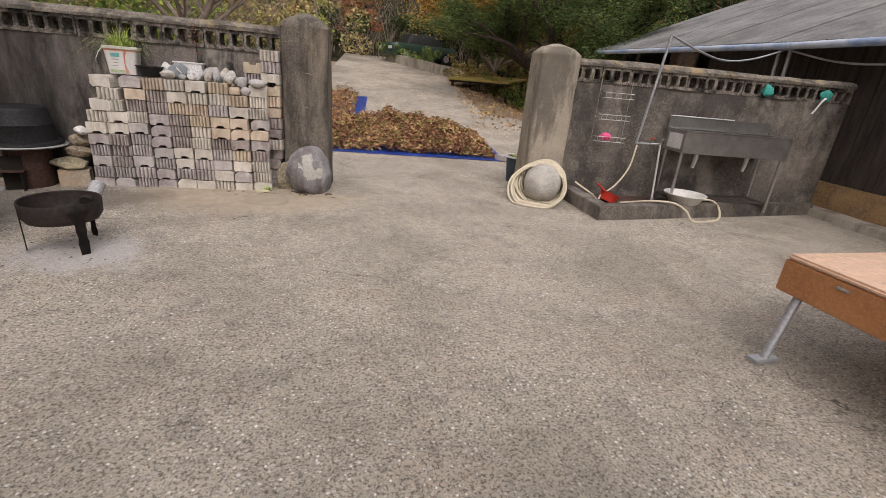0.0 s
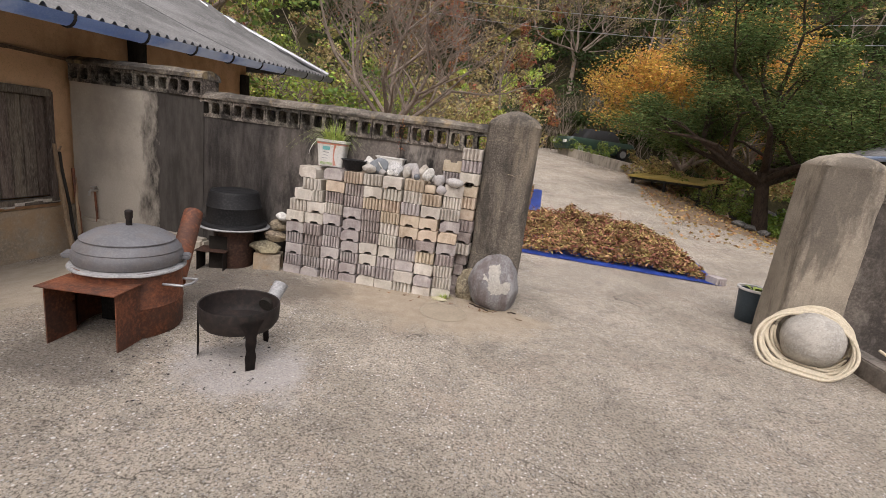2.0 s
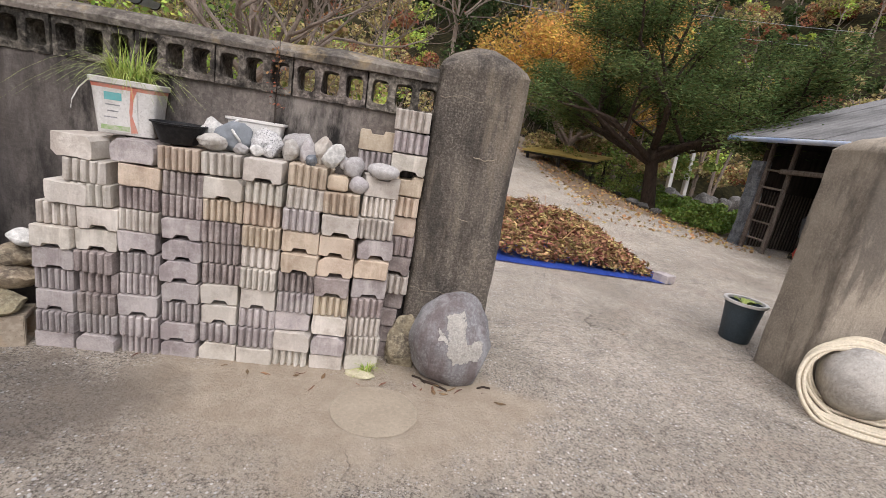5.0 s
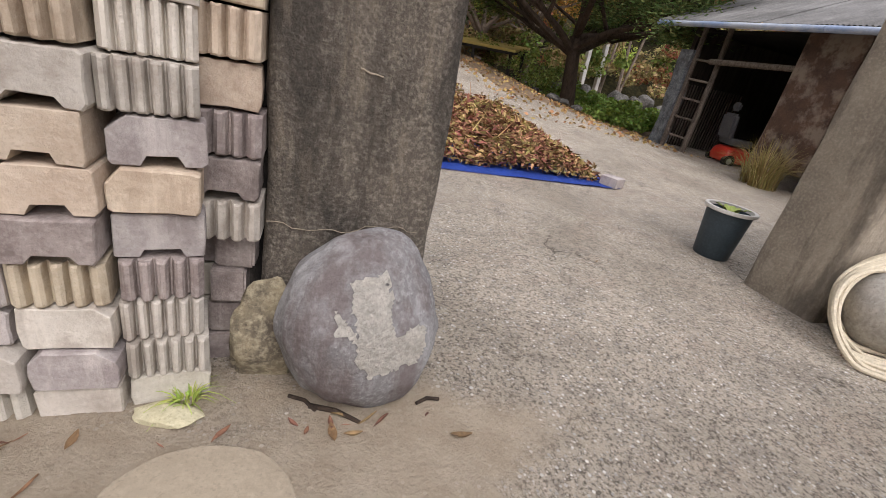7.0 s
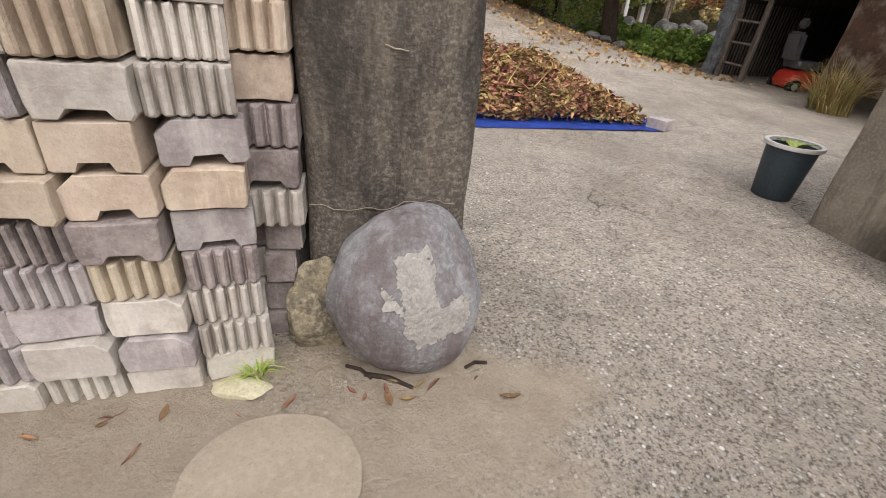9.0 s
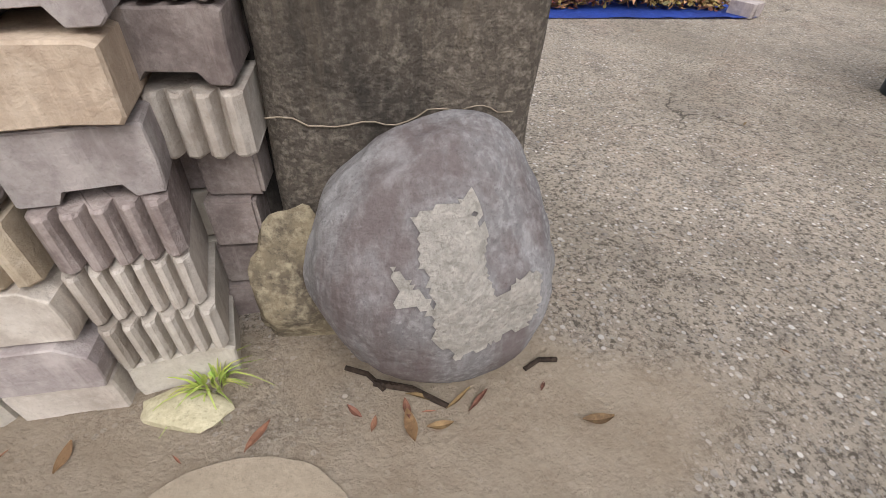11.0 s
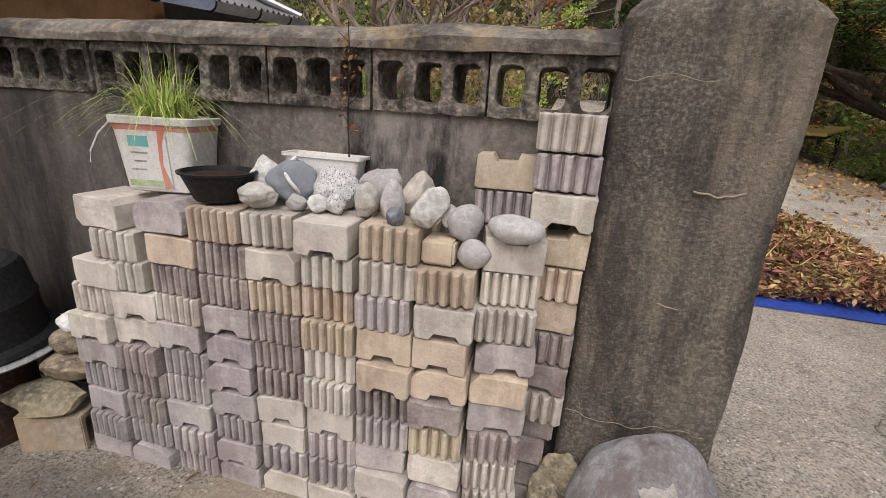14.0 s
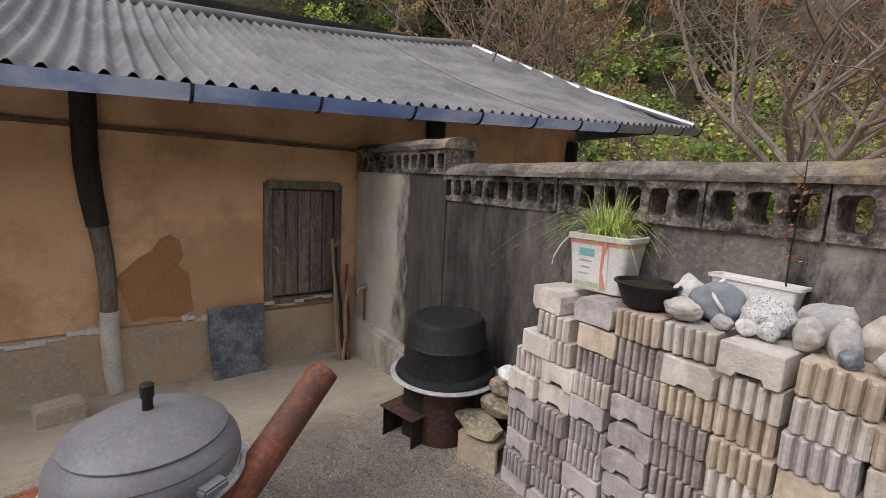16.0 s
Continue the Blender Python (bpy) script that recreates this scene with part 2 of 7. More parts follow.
M_RENDER_WEST = mat("grey_cement_render_sooty_end", (0.47, 0.425, 0.36), (0.41, 0.37, 0.31), 1.2, 0.9, bump=0.3, fine=50, stain=(0.24, 0.21, 0.18), stain_scale=0.9, stain_amt=0.4, stain_stretch=(1.0, 1.0, 0.8), grain=0.3, local=True, side=(0.90, 1.10, (0.020, 0.018, 0.017)))
M_PILLAR = mat("weathered_cement_pillar", (0.175, 0.15, 0.122), (0.10, 0.087, 0.073), 3.0, 0.92, bump=1.0, fine=85, light=(0.42, 0.375, 0.31), stain=(0.045, 0.041, 0.037), stain_scale=2.2, stain_amt=0.7, stain_stretch=(2.0, 2.0, 0.6), grain=0.6, streak=(0.33, 0.275, 0.205), streak_amt=0.5, streak_scale=2.2, bump_dist=0.018)
M_PILLAR2 = mat("pale_weathered_cement_pillar", (0.38, 0.33, 0.26), (0.235, 0.203, 0.163), 2.5, 0.92, bump=0.9, fine=60, light=(0.52, 0.46, 0.37), stain=(0.075, 0.066, 0.057), stain_scale=1.9, stain_amt=0.65, stain_stretch=(2.0, 2.0, 0.5), grain=0.5)
M_BLOCK = mat("pitted_cement_block", (0.22, 0.192, 0.16), (0.06, 0.053, 0.047), 11, 0.95, bump=1.0, fine=50, light=(0.46, 0.41, 0.34), vary=0.2, stain=(0.012, 0.0115, 0.011), stain_scale=4, stain_amt=0.85, bump_dist=0.02)
M_CAP = mat("lichened_mortar_cap", (0.22, 0.19, 0.155), (0.11, 0.096, 0.084), 5, 0.95, bump=1.0, fine=35, light=(0.36, 0.33, 0.27), stain=(0.045, 0.041, 0.037), stain_scale=3.0, stain_amt=0.75, streak=(0.42, 0.31, 0.15), streak_scale=3.2, streak_amt=0.55, streak_stretch=(1, 1, 1), bump_dist=0.02)
M_MUD = mat("ochre_mud_plaster", (0.72, 0.475, 0.28), (0.62, 0.395, 0.225), 0.9, 0.92, bump=0.3, fine=40, light=(0.60, 0.40, 0.24), stain=(0.34, 0.20, 0.10), stain_scale=0.8, stain_amt=0.6)
M_EDGEMUD = mat("shadowed_mud_edge", (0.20, 0.135, 0.09), (0.10, 0.07, 0.05), 3, 0.92, bump=0.5, fine=30)
M_PLINTH = mat("grey_plinth_render", (0.42, 0.36, 0.28), (0.30, 0.25, 0.19), 2.0, 0.92, bump=0.4, fine=35, stain=(0.44, 0.29, 0.16), stain_scale=1.6, stain_amt=0.6)
M_LIME = mat("chipped_lime_wash", (0.62, 0.58, 0.52), (0.45, 0.41, 0.35), 5, 0.9, bump=0.3)
M_OLDWOOD = mat("grey_weathered_wood", (0.19, 0.155, 0.125), (0.075, 0.06, 0.05), 7, 0.85, bump=0.6, fine=50, stretch=(3, 3, 0.35), light=(0.32, 0.28, 0.235), vary=0.2)
M_DARKWOOD = mat("black_charred_shaded_timber", (0.045, 0.04, 0.035), (0.02, 0.018, 0.016), 6, 0.85, bump=0.5, fine=40, stretch=(2, 2, 0.5))
M_SLATE = mat("corrugated_cement_sheet", (0.225, 0.222, 0.218), (0.15, 0.148, 0.146), 1.2, 0.92, bump=0.5, fine=40, light=(0.33, 0.33, 0.32), stain=(0.085, 0.083, 0.08), stain_scale=1.4, stain_amt=0.4, vary=0.05, grain=0.4)
M_GUTTER = mat("blue_painted_gutter", (0.30, 0.38, 0.56), (0.20, 0.28, 0.46), 2, 0.35, bump=0.05, light=(0.42, 0.48, 0.60), stain=(0.58, 0.61, 0.66), stain_scale=1.1, stain_amt=0.75, stain_stretch=(1, 0.8, 1), grain=0.3)
M_GREYMETAL = mat("galvanised_metal", (0.45, 0.46, 0.47), (0.32, 0.32, 0.33), 4, 0.4, 0.6, bump=0.05)
M_STEEL = mat("stainless_steel", (0.50, 0.485, 0.46), (0.36, 0.35, 0.33), 6, 0.3, 0.85, bump=0.05, grain=0.3)
M_RUST = mat("rusted_red_oxide_steel", (0.22, 0.075, 0.035), (0.10, 0.04, 0.025), 5, 0.7, 0.2, bump=0.35, fine=45, light=(0.34, 0.13, 0.06), stain=(0.05, 0.035, 0.03), stain_scale=3, stain_amt=0.6)
M_SOOT = mat("sooty_steel", (0.028, 0.022, 0.02), (0.012, 0.0105, 0.010), 5, 0.65, 0.0, bump=0.25, fine=25, light=(0.075, 0.048, 0.038), grain=0.4, spec=0.25)
M_CASTIRON = mat("grey_black_cast_iron", (0.17, 0.17, 0.18), (0.12, 0.12, 0.128), 4, 0.55, 0.1, bump=0.2, fine=60, light=(0.25, 0.245, 0.245), stain=(0.17, 0.13, 0.10), stain_scale=6, stain_amt=0.25, grain=0.4)
M_RUBBER = mat("black_rubber_tub", (0.016, 0.016, 0.017), (0.010, 0.010, 0.011), 4, 0.55, bump=0.15, light=(0.035, 0.035, 0.035), spec=0.2)
M_FROST = mat("pale_ash_coated_metal", (0.42, 0.42, 0.42), (0.22, 0.22, 0.22), 6, 0.7, 0.2, bump=0.2)
def brick_mat(name, base, dark, light, stain):
    return mat(name, base, dark, 7, 0.92, bump=0.6, fine=75, light=light, vary=0.13, stain=stain, stain_scale=5.5, stain_amt=0.5, grain=0.4, streak=tuple(min(1, q * 1.2) for q in base), streak_scale=5, streak_amt=0.55)


BRICKS = [brick_mat("pale_clay_brick", (0.595, 0.552, 0.485), (0.47, 0.43, 0.37), (0.69, 0.655, 0.60), (0.29, 0.24, 0.195)),
          brick_mat("buff_clay_brick", (0.575, 0.485, 0.375), (0.47, 0.38, 0.285), (0.66, 0.585, 0.485), (0.30, 0.22, 0.155)),
          brick_mat("grey_lilac_clay_brick", (0.475, 0.432, 0.41), (0.34, 0.302, 0.292), (0.60, 0.56, 0.535), (0.19, 0.152, 0.15)),
          brick_mat("smoke_brown_clay_brick", (0.41, 0.355, 0.328), (0.23, 0.187, 0.175), (0.56, 0.505, 0.465), (0.11, 0.084, 0.08))]
M_STONE = mat("grey_river_stone", (0.40, 0.38, 0.365), (0.29, 0.27, 0.265), 5, 0.85, bump=0.3, fine=60, light=(0.50, 0.485, 0.465), vary=0.25, local=True)
M_BOULDER = mat("purple_grey_boulder", (0.27, 0.265, 0.265), (0.17, 0.16, 0.162), 3, 0.85, bump=0.9, fine=70, light=(0.42, 0.415, 0.41), stain=(0.125, 0.095, 0.09), stain_scale=2.6, stain_amt=0.7, stain_stretch=(2.2, 2.2, 0.5), grain=0.7, streak=(0.42, 0.42, 0.42), streak_scale=2.6, streak_amt=0.45)
M_LICHEN = mat("pale_crusted_vein", (0.52, 0.49, 0.44), (0.38, 0.36, 0.32), 25, 0.95, bump=1.0, fine=90, bump_dist=0.02)
M_TERRACE = mat("rough_terrace_rock", (0.20, 0.19, 0.18), (0.09, 0.085, 0.08), 4, 0.9, bump=1.0, fine=25, light=(0.34, 0.33, 0.31), stain=(0.05, 0.05, 0.045), stain_scale=3, bump_dist=0.03)
M_POLE = mat("light_brown_pole_wood", (0.36, 0.26, 0.17), (0.20, 0.14, 0.09), 7, 0.85, bump=0.4, stretch=(3, 3, 0.35))
M_TANSTONE = mat("tan_field_stone", (0.34, 0.28, 0.19), (0.10, 0.082, 0.066), 6, 0.9, bump=1.0, fine=45, light=(0.48, 0.42, 0.30), vary=0.2, local=True)
M_BLUESTONE = mat("blue_grey_pebble", (0.23, 0.25, 0.265), (0.18, 0.195, 0.21), 4, 0.75, bump=0.15, fine=70, light=(0.30, 0.315, 0.33), grain=0.3, local=True)
M_PALESTONE = mat("white_pitted_stone", (0.68, 0.665, 0.625), (0.42, 0.41, 0.38), 28, 0.9, bump=1.0, fine=60, vary=0.1, local=True)
M_WHITEPLASTIC = mat("dirty_white_plastic", (0.68, 0.66, 0.62), (0.55, 0.53, 0.49), 5, 0.5, bump=0.03, light=(0.76, 0.75, 0.72))
M_REDPRINT = mat("faded_red_print", (0.55, 0.16, 0.10), (0.55, 0.32, 0.25), 9, 0.5, bump=0)
M_TEALPRINT = mat("faded_teal_print", (0.10, 0.36, 0.36), (0.22, 0.45, 0.44), 9, 0.5, bump=0)
M_GREENPRINT = mat("faded_green_print", (0.22, 0.36, 0.12), (0.5, 0.52, 0.38), 30, 0.5, bump=0)
M_TARP = mat("blue_tarpaulin", (0.05, 0.12, 0.55), (0.04, 0.085, 0.40), 3, 0.45, bump=0.2, fine=25, light=(0.12, 0.20, 0.62))
M_DRY = mat("dried_bean_stalks", (0.37, 0.215, 0.115), (0.22, 0.115, 0.065), 0.9, 0.92, bump=0, fine=5, light=(0.66, 0.50, 0.22), island=0.65)
M_GRASS = mat("long_green_grass", (0.36, 0.45, 0.085), (0.22, 0.33, 0.055), 12, 0.6, bump=0, light=(0.66, 0.62, 0.26), island=0.3)
M_POT = mat("dark_slate_plastic", (0.045, 0.066, 0.082), (0.035, 0.05, 0.062), 4, 0.5, bump=0.03)
M_SOIL = mat("potting_soil", (0.05, 0.035, 0.022), (0.02, 0.015, 0.01), 20, 0.95, bump=0.6)
M_HOSE = mat("cream_garden_hose", (0.58, 0.51, 0.38), (0.48, 0.42, 0.31), 8, 0.5, bump=0.03)
M_CONCBALL = mat("pale_rough_stone_ball", (0.48, 0.45, 0.40), (0.32, 0.30, 0.27), 8, 0.92, bump=0.7, fine=50, light=(0.58, 0.56, 0.51))
M_RED = mat("red_plastic", (0.62, 0.05, 0.03), (0.5, 0.04, 0.025), 5, 0.4, bump=0)
M_PINK = mat("pink_sponge", (0.75, 0.10, 0.25), (0.6, 0.08, 0.2), 30, 0.8, bump=0.3)
M_TEAL = mat("teal_net_cloth", (0.05, 0.35, 0.29), (0.03, 0.22, 0.19), 40, 0.8, bump=0.6)
M_TABLETOP = mat("tan_vinyl_platform_top", (0.62, 0.42, 0.29), (0.54, 0.36, 0.25), 2, 0.45, bump=0.05, fine=20)
M_TABLESIDE = mat("orange_board_edge", (0.42, 0.19, 0.075), (0.32, 0.14, 0.055), 4, 0.6, bump=0.1)
M_BARK = mat("dark_bark", (0.085, 0.062, 0.047), (0.035, 0.027, 0.022), 6, 0.95, bump=1.0, fine=25, stretch=(2, 2, 0.5), bump_dist=0.03)
M_PALEBARK = mat("grey_brown_bark", (0.29, 0.235, 0.19), (0.16, 0.13, 0.105), 6, 0.95, bump=0.6, fine=25)
M_YEW = leaf_mat("dark_green_needles", (0.15, 0.20, 0.068), 0.6)
M_DARKWOODS = leaf_mat("dark_hill_evergreen", (0.075, 0.105, 0.038), 0.55)
M_GOLD = leaf_mat("golden_autumn_leaves", (0.74, 0.47, 0.13), 0.4)
M_GREEN = leaf_mat("mid_green_leaves", (0.25, 0.32, 0.085), 0.55)
M_LIME_LEAF = leaf_mat("yellow_green_leaves", (0.50, 0.60, 0.13), 0.5)
M_OLIVE = leaf_mat("olive_brown_leaves", (0.50, 0.41, 0.19), 0.55)
M_RUSSET = leaf_mat("russet_leaves", (0.42, 0.19, 0.10), 0.45)
M_DRYLEAF = mat("fallen_brown_leaf", (0.27, 0.155, 0.085), (0.15, 0.08, 0.045), 9, 0.8, bump=0.2, vary=0.35)
M_BEDYELLOW = mat("yellow_platform_board", (0.48, 0.37, 0.10), (0.38, 0.28, 0.07), 2, 0.6, bump=0.1, light=(0.55, 0.45, 0.16))
M_WHITEPAINT = mat("white_paint", (0.72, 0.71, 0.68), (0.6, 0.59, 0.56), 6, 0.5, bump=0.03)
M_BLUEGREY = mat("blue_grey_slate_slab", (0.19, 0.205, 0.22), (0.10, 0.112, 0.125), 6, 0.85, bump=0.7, fine=35, light=(0.33, 0.345, 0.36), stain=(0.06, 0.06, 0.062), stain_scale=5, stain_amt=0.6)
M_VEHICLE = mat("dark_green_vehicle_paint", (0.03, 0.06, 0.045), (0.02, 0.04, 0.03), 2, 0.3, bump=0)
# near-black stands in for deep shade in bay, roofs and openings; also charcoal
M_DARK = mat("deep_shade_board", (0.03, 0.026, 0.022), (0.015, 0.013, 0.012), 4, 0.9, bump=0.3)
M_MORTAR = mat("mortar_patch", (0.345, 0.293, 0.222), (0.295, 0.25, 0.188), 6, 0.95, bump=0.5, fine=50, grain=0.5)
M_STONEBASE = mat("orange_field_stone_base", (0.34, 0.22, 0.11), (0.2, 0.13, 0.08), 5, 0.92, bump=0.8, fine=30)
M_CORRDARK = mat("dark_weathered_boards", (0.075, 0.062, 0.054), (0.035, 0.03, 0.027), 5, 0.9, bump=0.4, stretch=(3, 3, 0.4))
M_BLACKWHITE = mat("speckled_granite", (0.62, 0.61, 0.59), (0.44, 0.43, 0.42), 40, 0.85, bump=0.8, fine=90, spots=(0.07, 0.07, 0.07), spot_scale=190, spot_cut=0.24, local=True)


# ---- mesh helpers ----
def add_box(bm, x0, y0, z0, x1, y1, z1, bevel=0.0, m=None):
    r = bmesh.ops.create_cube(bm, size=1)
    bmesh.ops.transform(bm, matrix=Matrix.Translation(((x0 + x1) / 2, (y0 + y1) / 2, (z0 + z1) / 2)) @ Matrix.Diagonal((x1 - x0, y1 - y0, z1 - z0, 1)), verts=r["verts"])
    vs = r["verts"]
    if bevel:
        e = list({e for v in vs for e in v.link_edges})
        out = bmesh.ops.bevel(bm, geom=e, offset=bevel, segments=2, affect="EDGES", clamp_overlap=True)
        vs = list({v for f in out["faces"] for v in f.verts} | {v for v in vs if v.is_valid})
    if m is not None:
        bmesh.ops.transform(bm, matrix=m, verts=vs)
    return vs


def add_lathe(bm, profile, seg=32, m=None):
    rings, vs = [], []
    for r, z in profile:
        if r < 1e-5:
            ring = [bm.verts.new((0, 0, z))]
        else:
            ring = [bm.verts.new((r * math.cos(2 * math.pi * i / seg), r * math.sin(2 * math.pi * i / seg), z)) for i in range(seg)]
        rings.append(ring)
        vs += ring
    for a, b in zip(rings, rings[1:]):
        for i in range(seg):
            j = (i + 1) % seg
            if len(a) == 1 and len(b) > 1:
                bm.faces.new((a[0], b[i], b[j]))
            elif len(b) == 1 and len(a) > 1:
                bm.faces.new((a[j], a[i], b[0]))
            elif len(a) > 1:
                bm.faces.new((a[i], a[j], b[j], b[i]))
    if m is not None:
        bmesh.ops.transform(bm, matrix=m, verts=vs)
    return vs


def add_tube(bm, pts, r0, r1=None, seg=8):
    r1 = r0 if r1 is None else r1
    pts = [Vector(p) for p in pts]
    prev, n = None, len(pts)
    up = Vector((0.31, 0.17, 0.93)).normalized()
    for i, p in enumerate(pts):
        d = (pts[min(i + 1, n - 1)] - pts[max(i - 1, 0)]).normalized()
        u = d.cross(up)
        if u.length < 0.05:
            u = d.cross(Vector((1, 0, 0)))
        u.normalize()
        v = d.cross(u)
        r = r0 + (r1 - r0) * i / max(1, n - 1)
        ring = [bm.verts.new(p + r * (math.cos(2 * math.pi * k / seg) * u + math.sin(2 * math.pi * k / seg) * v)) for k in range(seg)]
        if prev:
            for k in range(seg):
                bm.faces.new((prev[k], prev[(k + 1) % seg], ring[(k + 1) % seg], ring[k]))
        else:
            bm.faces.new(ring[::-1])
        prev = ring
    bm.faces.new(prev)


def flowing(pts, n=7):
    """A smooth run through the points."""
    p = [Vector(q) for q in pts]
    p = [p[0] * 2 - p[1]] + p + [p[-1] * 2 - p[-2]]
    out = []
    for a, b, c, d in zip(p, p[1:], p[2:], p[3:]):
        for k in range(n):
            t = k / n
            out.append(0.5 * (2 * b + (c - a) * t + (2 * a - 5 * b + 4 * c - d) * t * t + (3 * b - a - 3 * c + d) * t ** 3))
    return out + [p[-2]]


def mesh_of(bm, name, material, smooth=True, sharp=38):
    bmesh.ops.recalc_face_normals(bm, faces=bm.faces)
    me = bpy.data.meshes.new(name)
    bm.to_mesh(me)
    bm.free()
    me.materials.append(material)
    if smooth:
        me.shade_smooth()
        me.set_sharp_from_angle(angle=radians(sharp))
    return me


def part(name, bm, material, parent, label="", m=None, smooth=True, sharp=38):
    me = bm if isinstance(bm, bpy.types.Mesh) else mesh_of(bm, name, material, smooth, sharp)
    ob = new(name, me)
    ob.parent = parent
    if m is not None:
        ob.matrix_basis = m
    if label:
        ob["label"] = label
    return ob


def thing(name, m, label, category, group="", kind=""):
    ob = new(name)
    ob.empty_display_size = 0.1
    ob.matrix_basis = m
    return tagged(ob, label, category, group, kind)


def solid(name, bm, material, label, category="", kind="", group="", m=None, smooth=True):
    ob = new(name, mesh_of(bm, name, material, smooth))
    if m is not None:
        ob.matrix_basis = m
    return tagged(ob, label, category, group, kind)


def stone_bm(sx, sy, sz, seed, rough=0.12, detail=3, cut=0.0, flat=0.86):
    """A worn stone lying on z = 0."""
    bm = bmesh.new()
    bmesh.ops.create_icosphere(bm, subdivisions=detail, radius=1)
    off = Vector((seed * 7.13, seed * 3.7, seed * 1.9))
    for v in bm.verts:
        d = v.co.normalized()
        k = 1 + rough * (noise.noise(d * 1.1 + off) * 1.4 + 0.5 * noise.noise(d * 2.6 + off) + 0.18 * noise.noise(d * 6 + off))
        if cut:
            for c in range(5):
                a = Vector((math.sin(seed + c * 2.1), math.cos(seed * 1.7 + c * 1.3), math.sin(c * 1.9 + seed * 0.6))).normalized()
                q = d.dot(a) * k
                if q > 1 - cut:
                    k *= (1 - cut) / q
        v.co = Vector((d.x * sx * k, d.y * sy * k, d.z * sz * k))
    low = min(v.co.z for v in bm.verts) * flat
    for v in bm.verts:
        v.co.z = max(v.co.z, low) - low
    return bm


def leaves_mesh(name, pts, sizes, material, seed=0, flat=0.5, aspect=0.5):
    """Many small leaf blades, one diamond each, at the points."""
    rng = np.random.default_rng(seed)
    pts = np.asarray(pts, float)
    n = len(pts)
    d = rng.normal(size=(n, 3))
    d[:, 2] *= flat
    d /= np.linalg.norm(d, axis=1)[:, None]
    e = rng.normal(size=(n, 3))
    e -= (e * d).sum(1)[:, None] * d
    e /= np.linalg.norm(e, axis=1)[:, None]
    s = np.asarray(sizes, float).reshape(-1, 1) * np.ones((n, 1))
    nrm = np.cross(d, e)
    v = np.stack([pts - d * s * 0.5, pts + e * s * 0.5 * aspect + nrm * s * 0.1, pts + d * s * 0.5, pts - e * s * 0.5 * aspect + nrm * s * 0.1], 1).reshape(-1, 3)
    me = bpy.data.meshes.new(name)
    me.vertices.add(4 * n)
    me.vertices.foreach_set("co", v.ravel())
    me.loops.add(4 * n)
    me.loops.foreach_set("vertex_index", np.arange(4 * n, dtype=np.int32))
    me.polygons.add(n)
    me.polygons.foreach_set("loop_start", np.arange(0, 4 * n, 4, dtype=np.int32))
    me.update(calc_edges=True)
    me.materials.append(material)
    return me


# ---- ground ----
def ground_z(x, y):
    z = -0.30 * hermite(-3.1, -5.1, x) * (1 - hermite(6.2, 8.0, y))
    z += 0.022 * hermite(4.9, 5.6, y) * hermite(-3.3, -2.5, x) * hermite(1.0, 0.3, x) * hermite(7.2, 6.3, y)
    u = y - 9
    rise = min(2.2, 0.11 * (u + math.sqrt(u * u + 0.6)) / 2)
    z += rise * (1 - 0.82 * hermite(3.4, 7.4, x - 0.05 * max(0, y - 14)))
    far = max(0.0, y - 29 - 0.15 * max(0, -x)) + max(0.0, -x - 13 + 0.0 * y) + max(0.0, x - 34)
    z += 0.78 * max(0.0, far) * (1.0 if far < 60 else 60 / far)
    return z


def build_ground():
    xs = sorted(set([-260, -200, -150, -110, -80, -60, -48, -40, -34, -29, -25] + [round(-22 + 0.5 * i, 2) for i in range(117)] + [40, 46, 54, 64, 80, 100, 130, 170, 220, 280]))
    ys = sorted(set([-200, -120, -80, -50, -30, -20, -14, -10] + [round(-8 + 0.5 * i, 2) for i in range(93)] + [4.75, 5.25, 5.75, 6.25] + [42, 45, 48, 52, 57, 63, 70, 80, 95, 115, 140, 180, 240, 300]))
    bm = bmesh.new()
    grid = [[bm.verts.new((x, y, ground_z(x, y))) for x in xs] for y in ys]
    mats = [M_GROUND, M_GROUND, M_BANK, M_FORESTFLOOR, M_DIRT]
    for j in range(len(ys) - 1):
        for i in range(len(xs) - 1):
            f = bm.faces.new((grid[j][i], grid[j][i + 1], grid[j + 1][i + 1], grid[j + 1][i]))
            cx, cy = (xs[i] + xs[i + 1]) / 2, (ys[j] + ys[j + 1]) / 2
            edge = 3.6 - 0.02 * max(0, cy - 9)
            if cy < 9.2 and -6.5 < cx < 9:
                f.material_index = 0
            elif 9.2 <= cy < 29 and -1.6 < cx < edge:
                f.material_index = 1
            elif 9.2 <= cy < 13.4 and edge <= cx < 14:
                f.material_index = 0
            elif cy < 24 and edge <= cx < 12:
                f.material_index = 2
            elif cy < 24 and -6 < cx <= -1.6:
                f.material_index = 4
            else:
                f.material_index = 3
    me = bpy.data.meshes.new("ground")
    bm.to_mesh(me)
    bm.free()
    for m in mats:
        me.materials.append(m)
    me.shade_smooth()
    tagged(new("ground", me), "worn pebbly concrete yard, sloping road and wooded hillside", "ground", kind="structure")


build_ground()


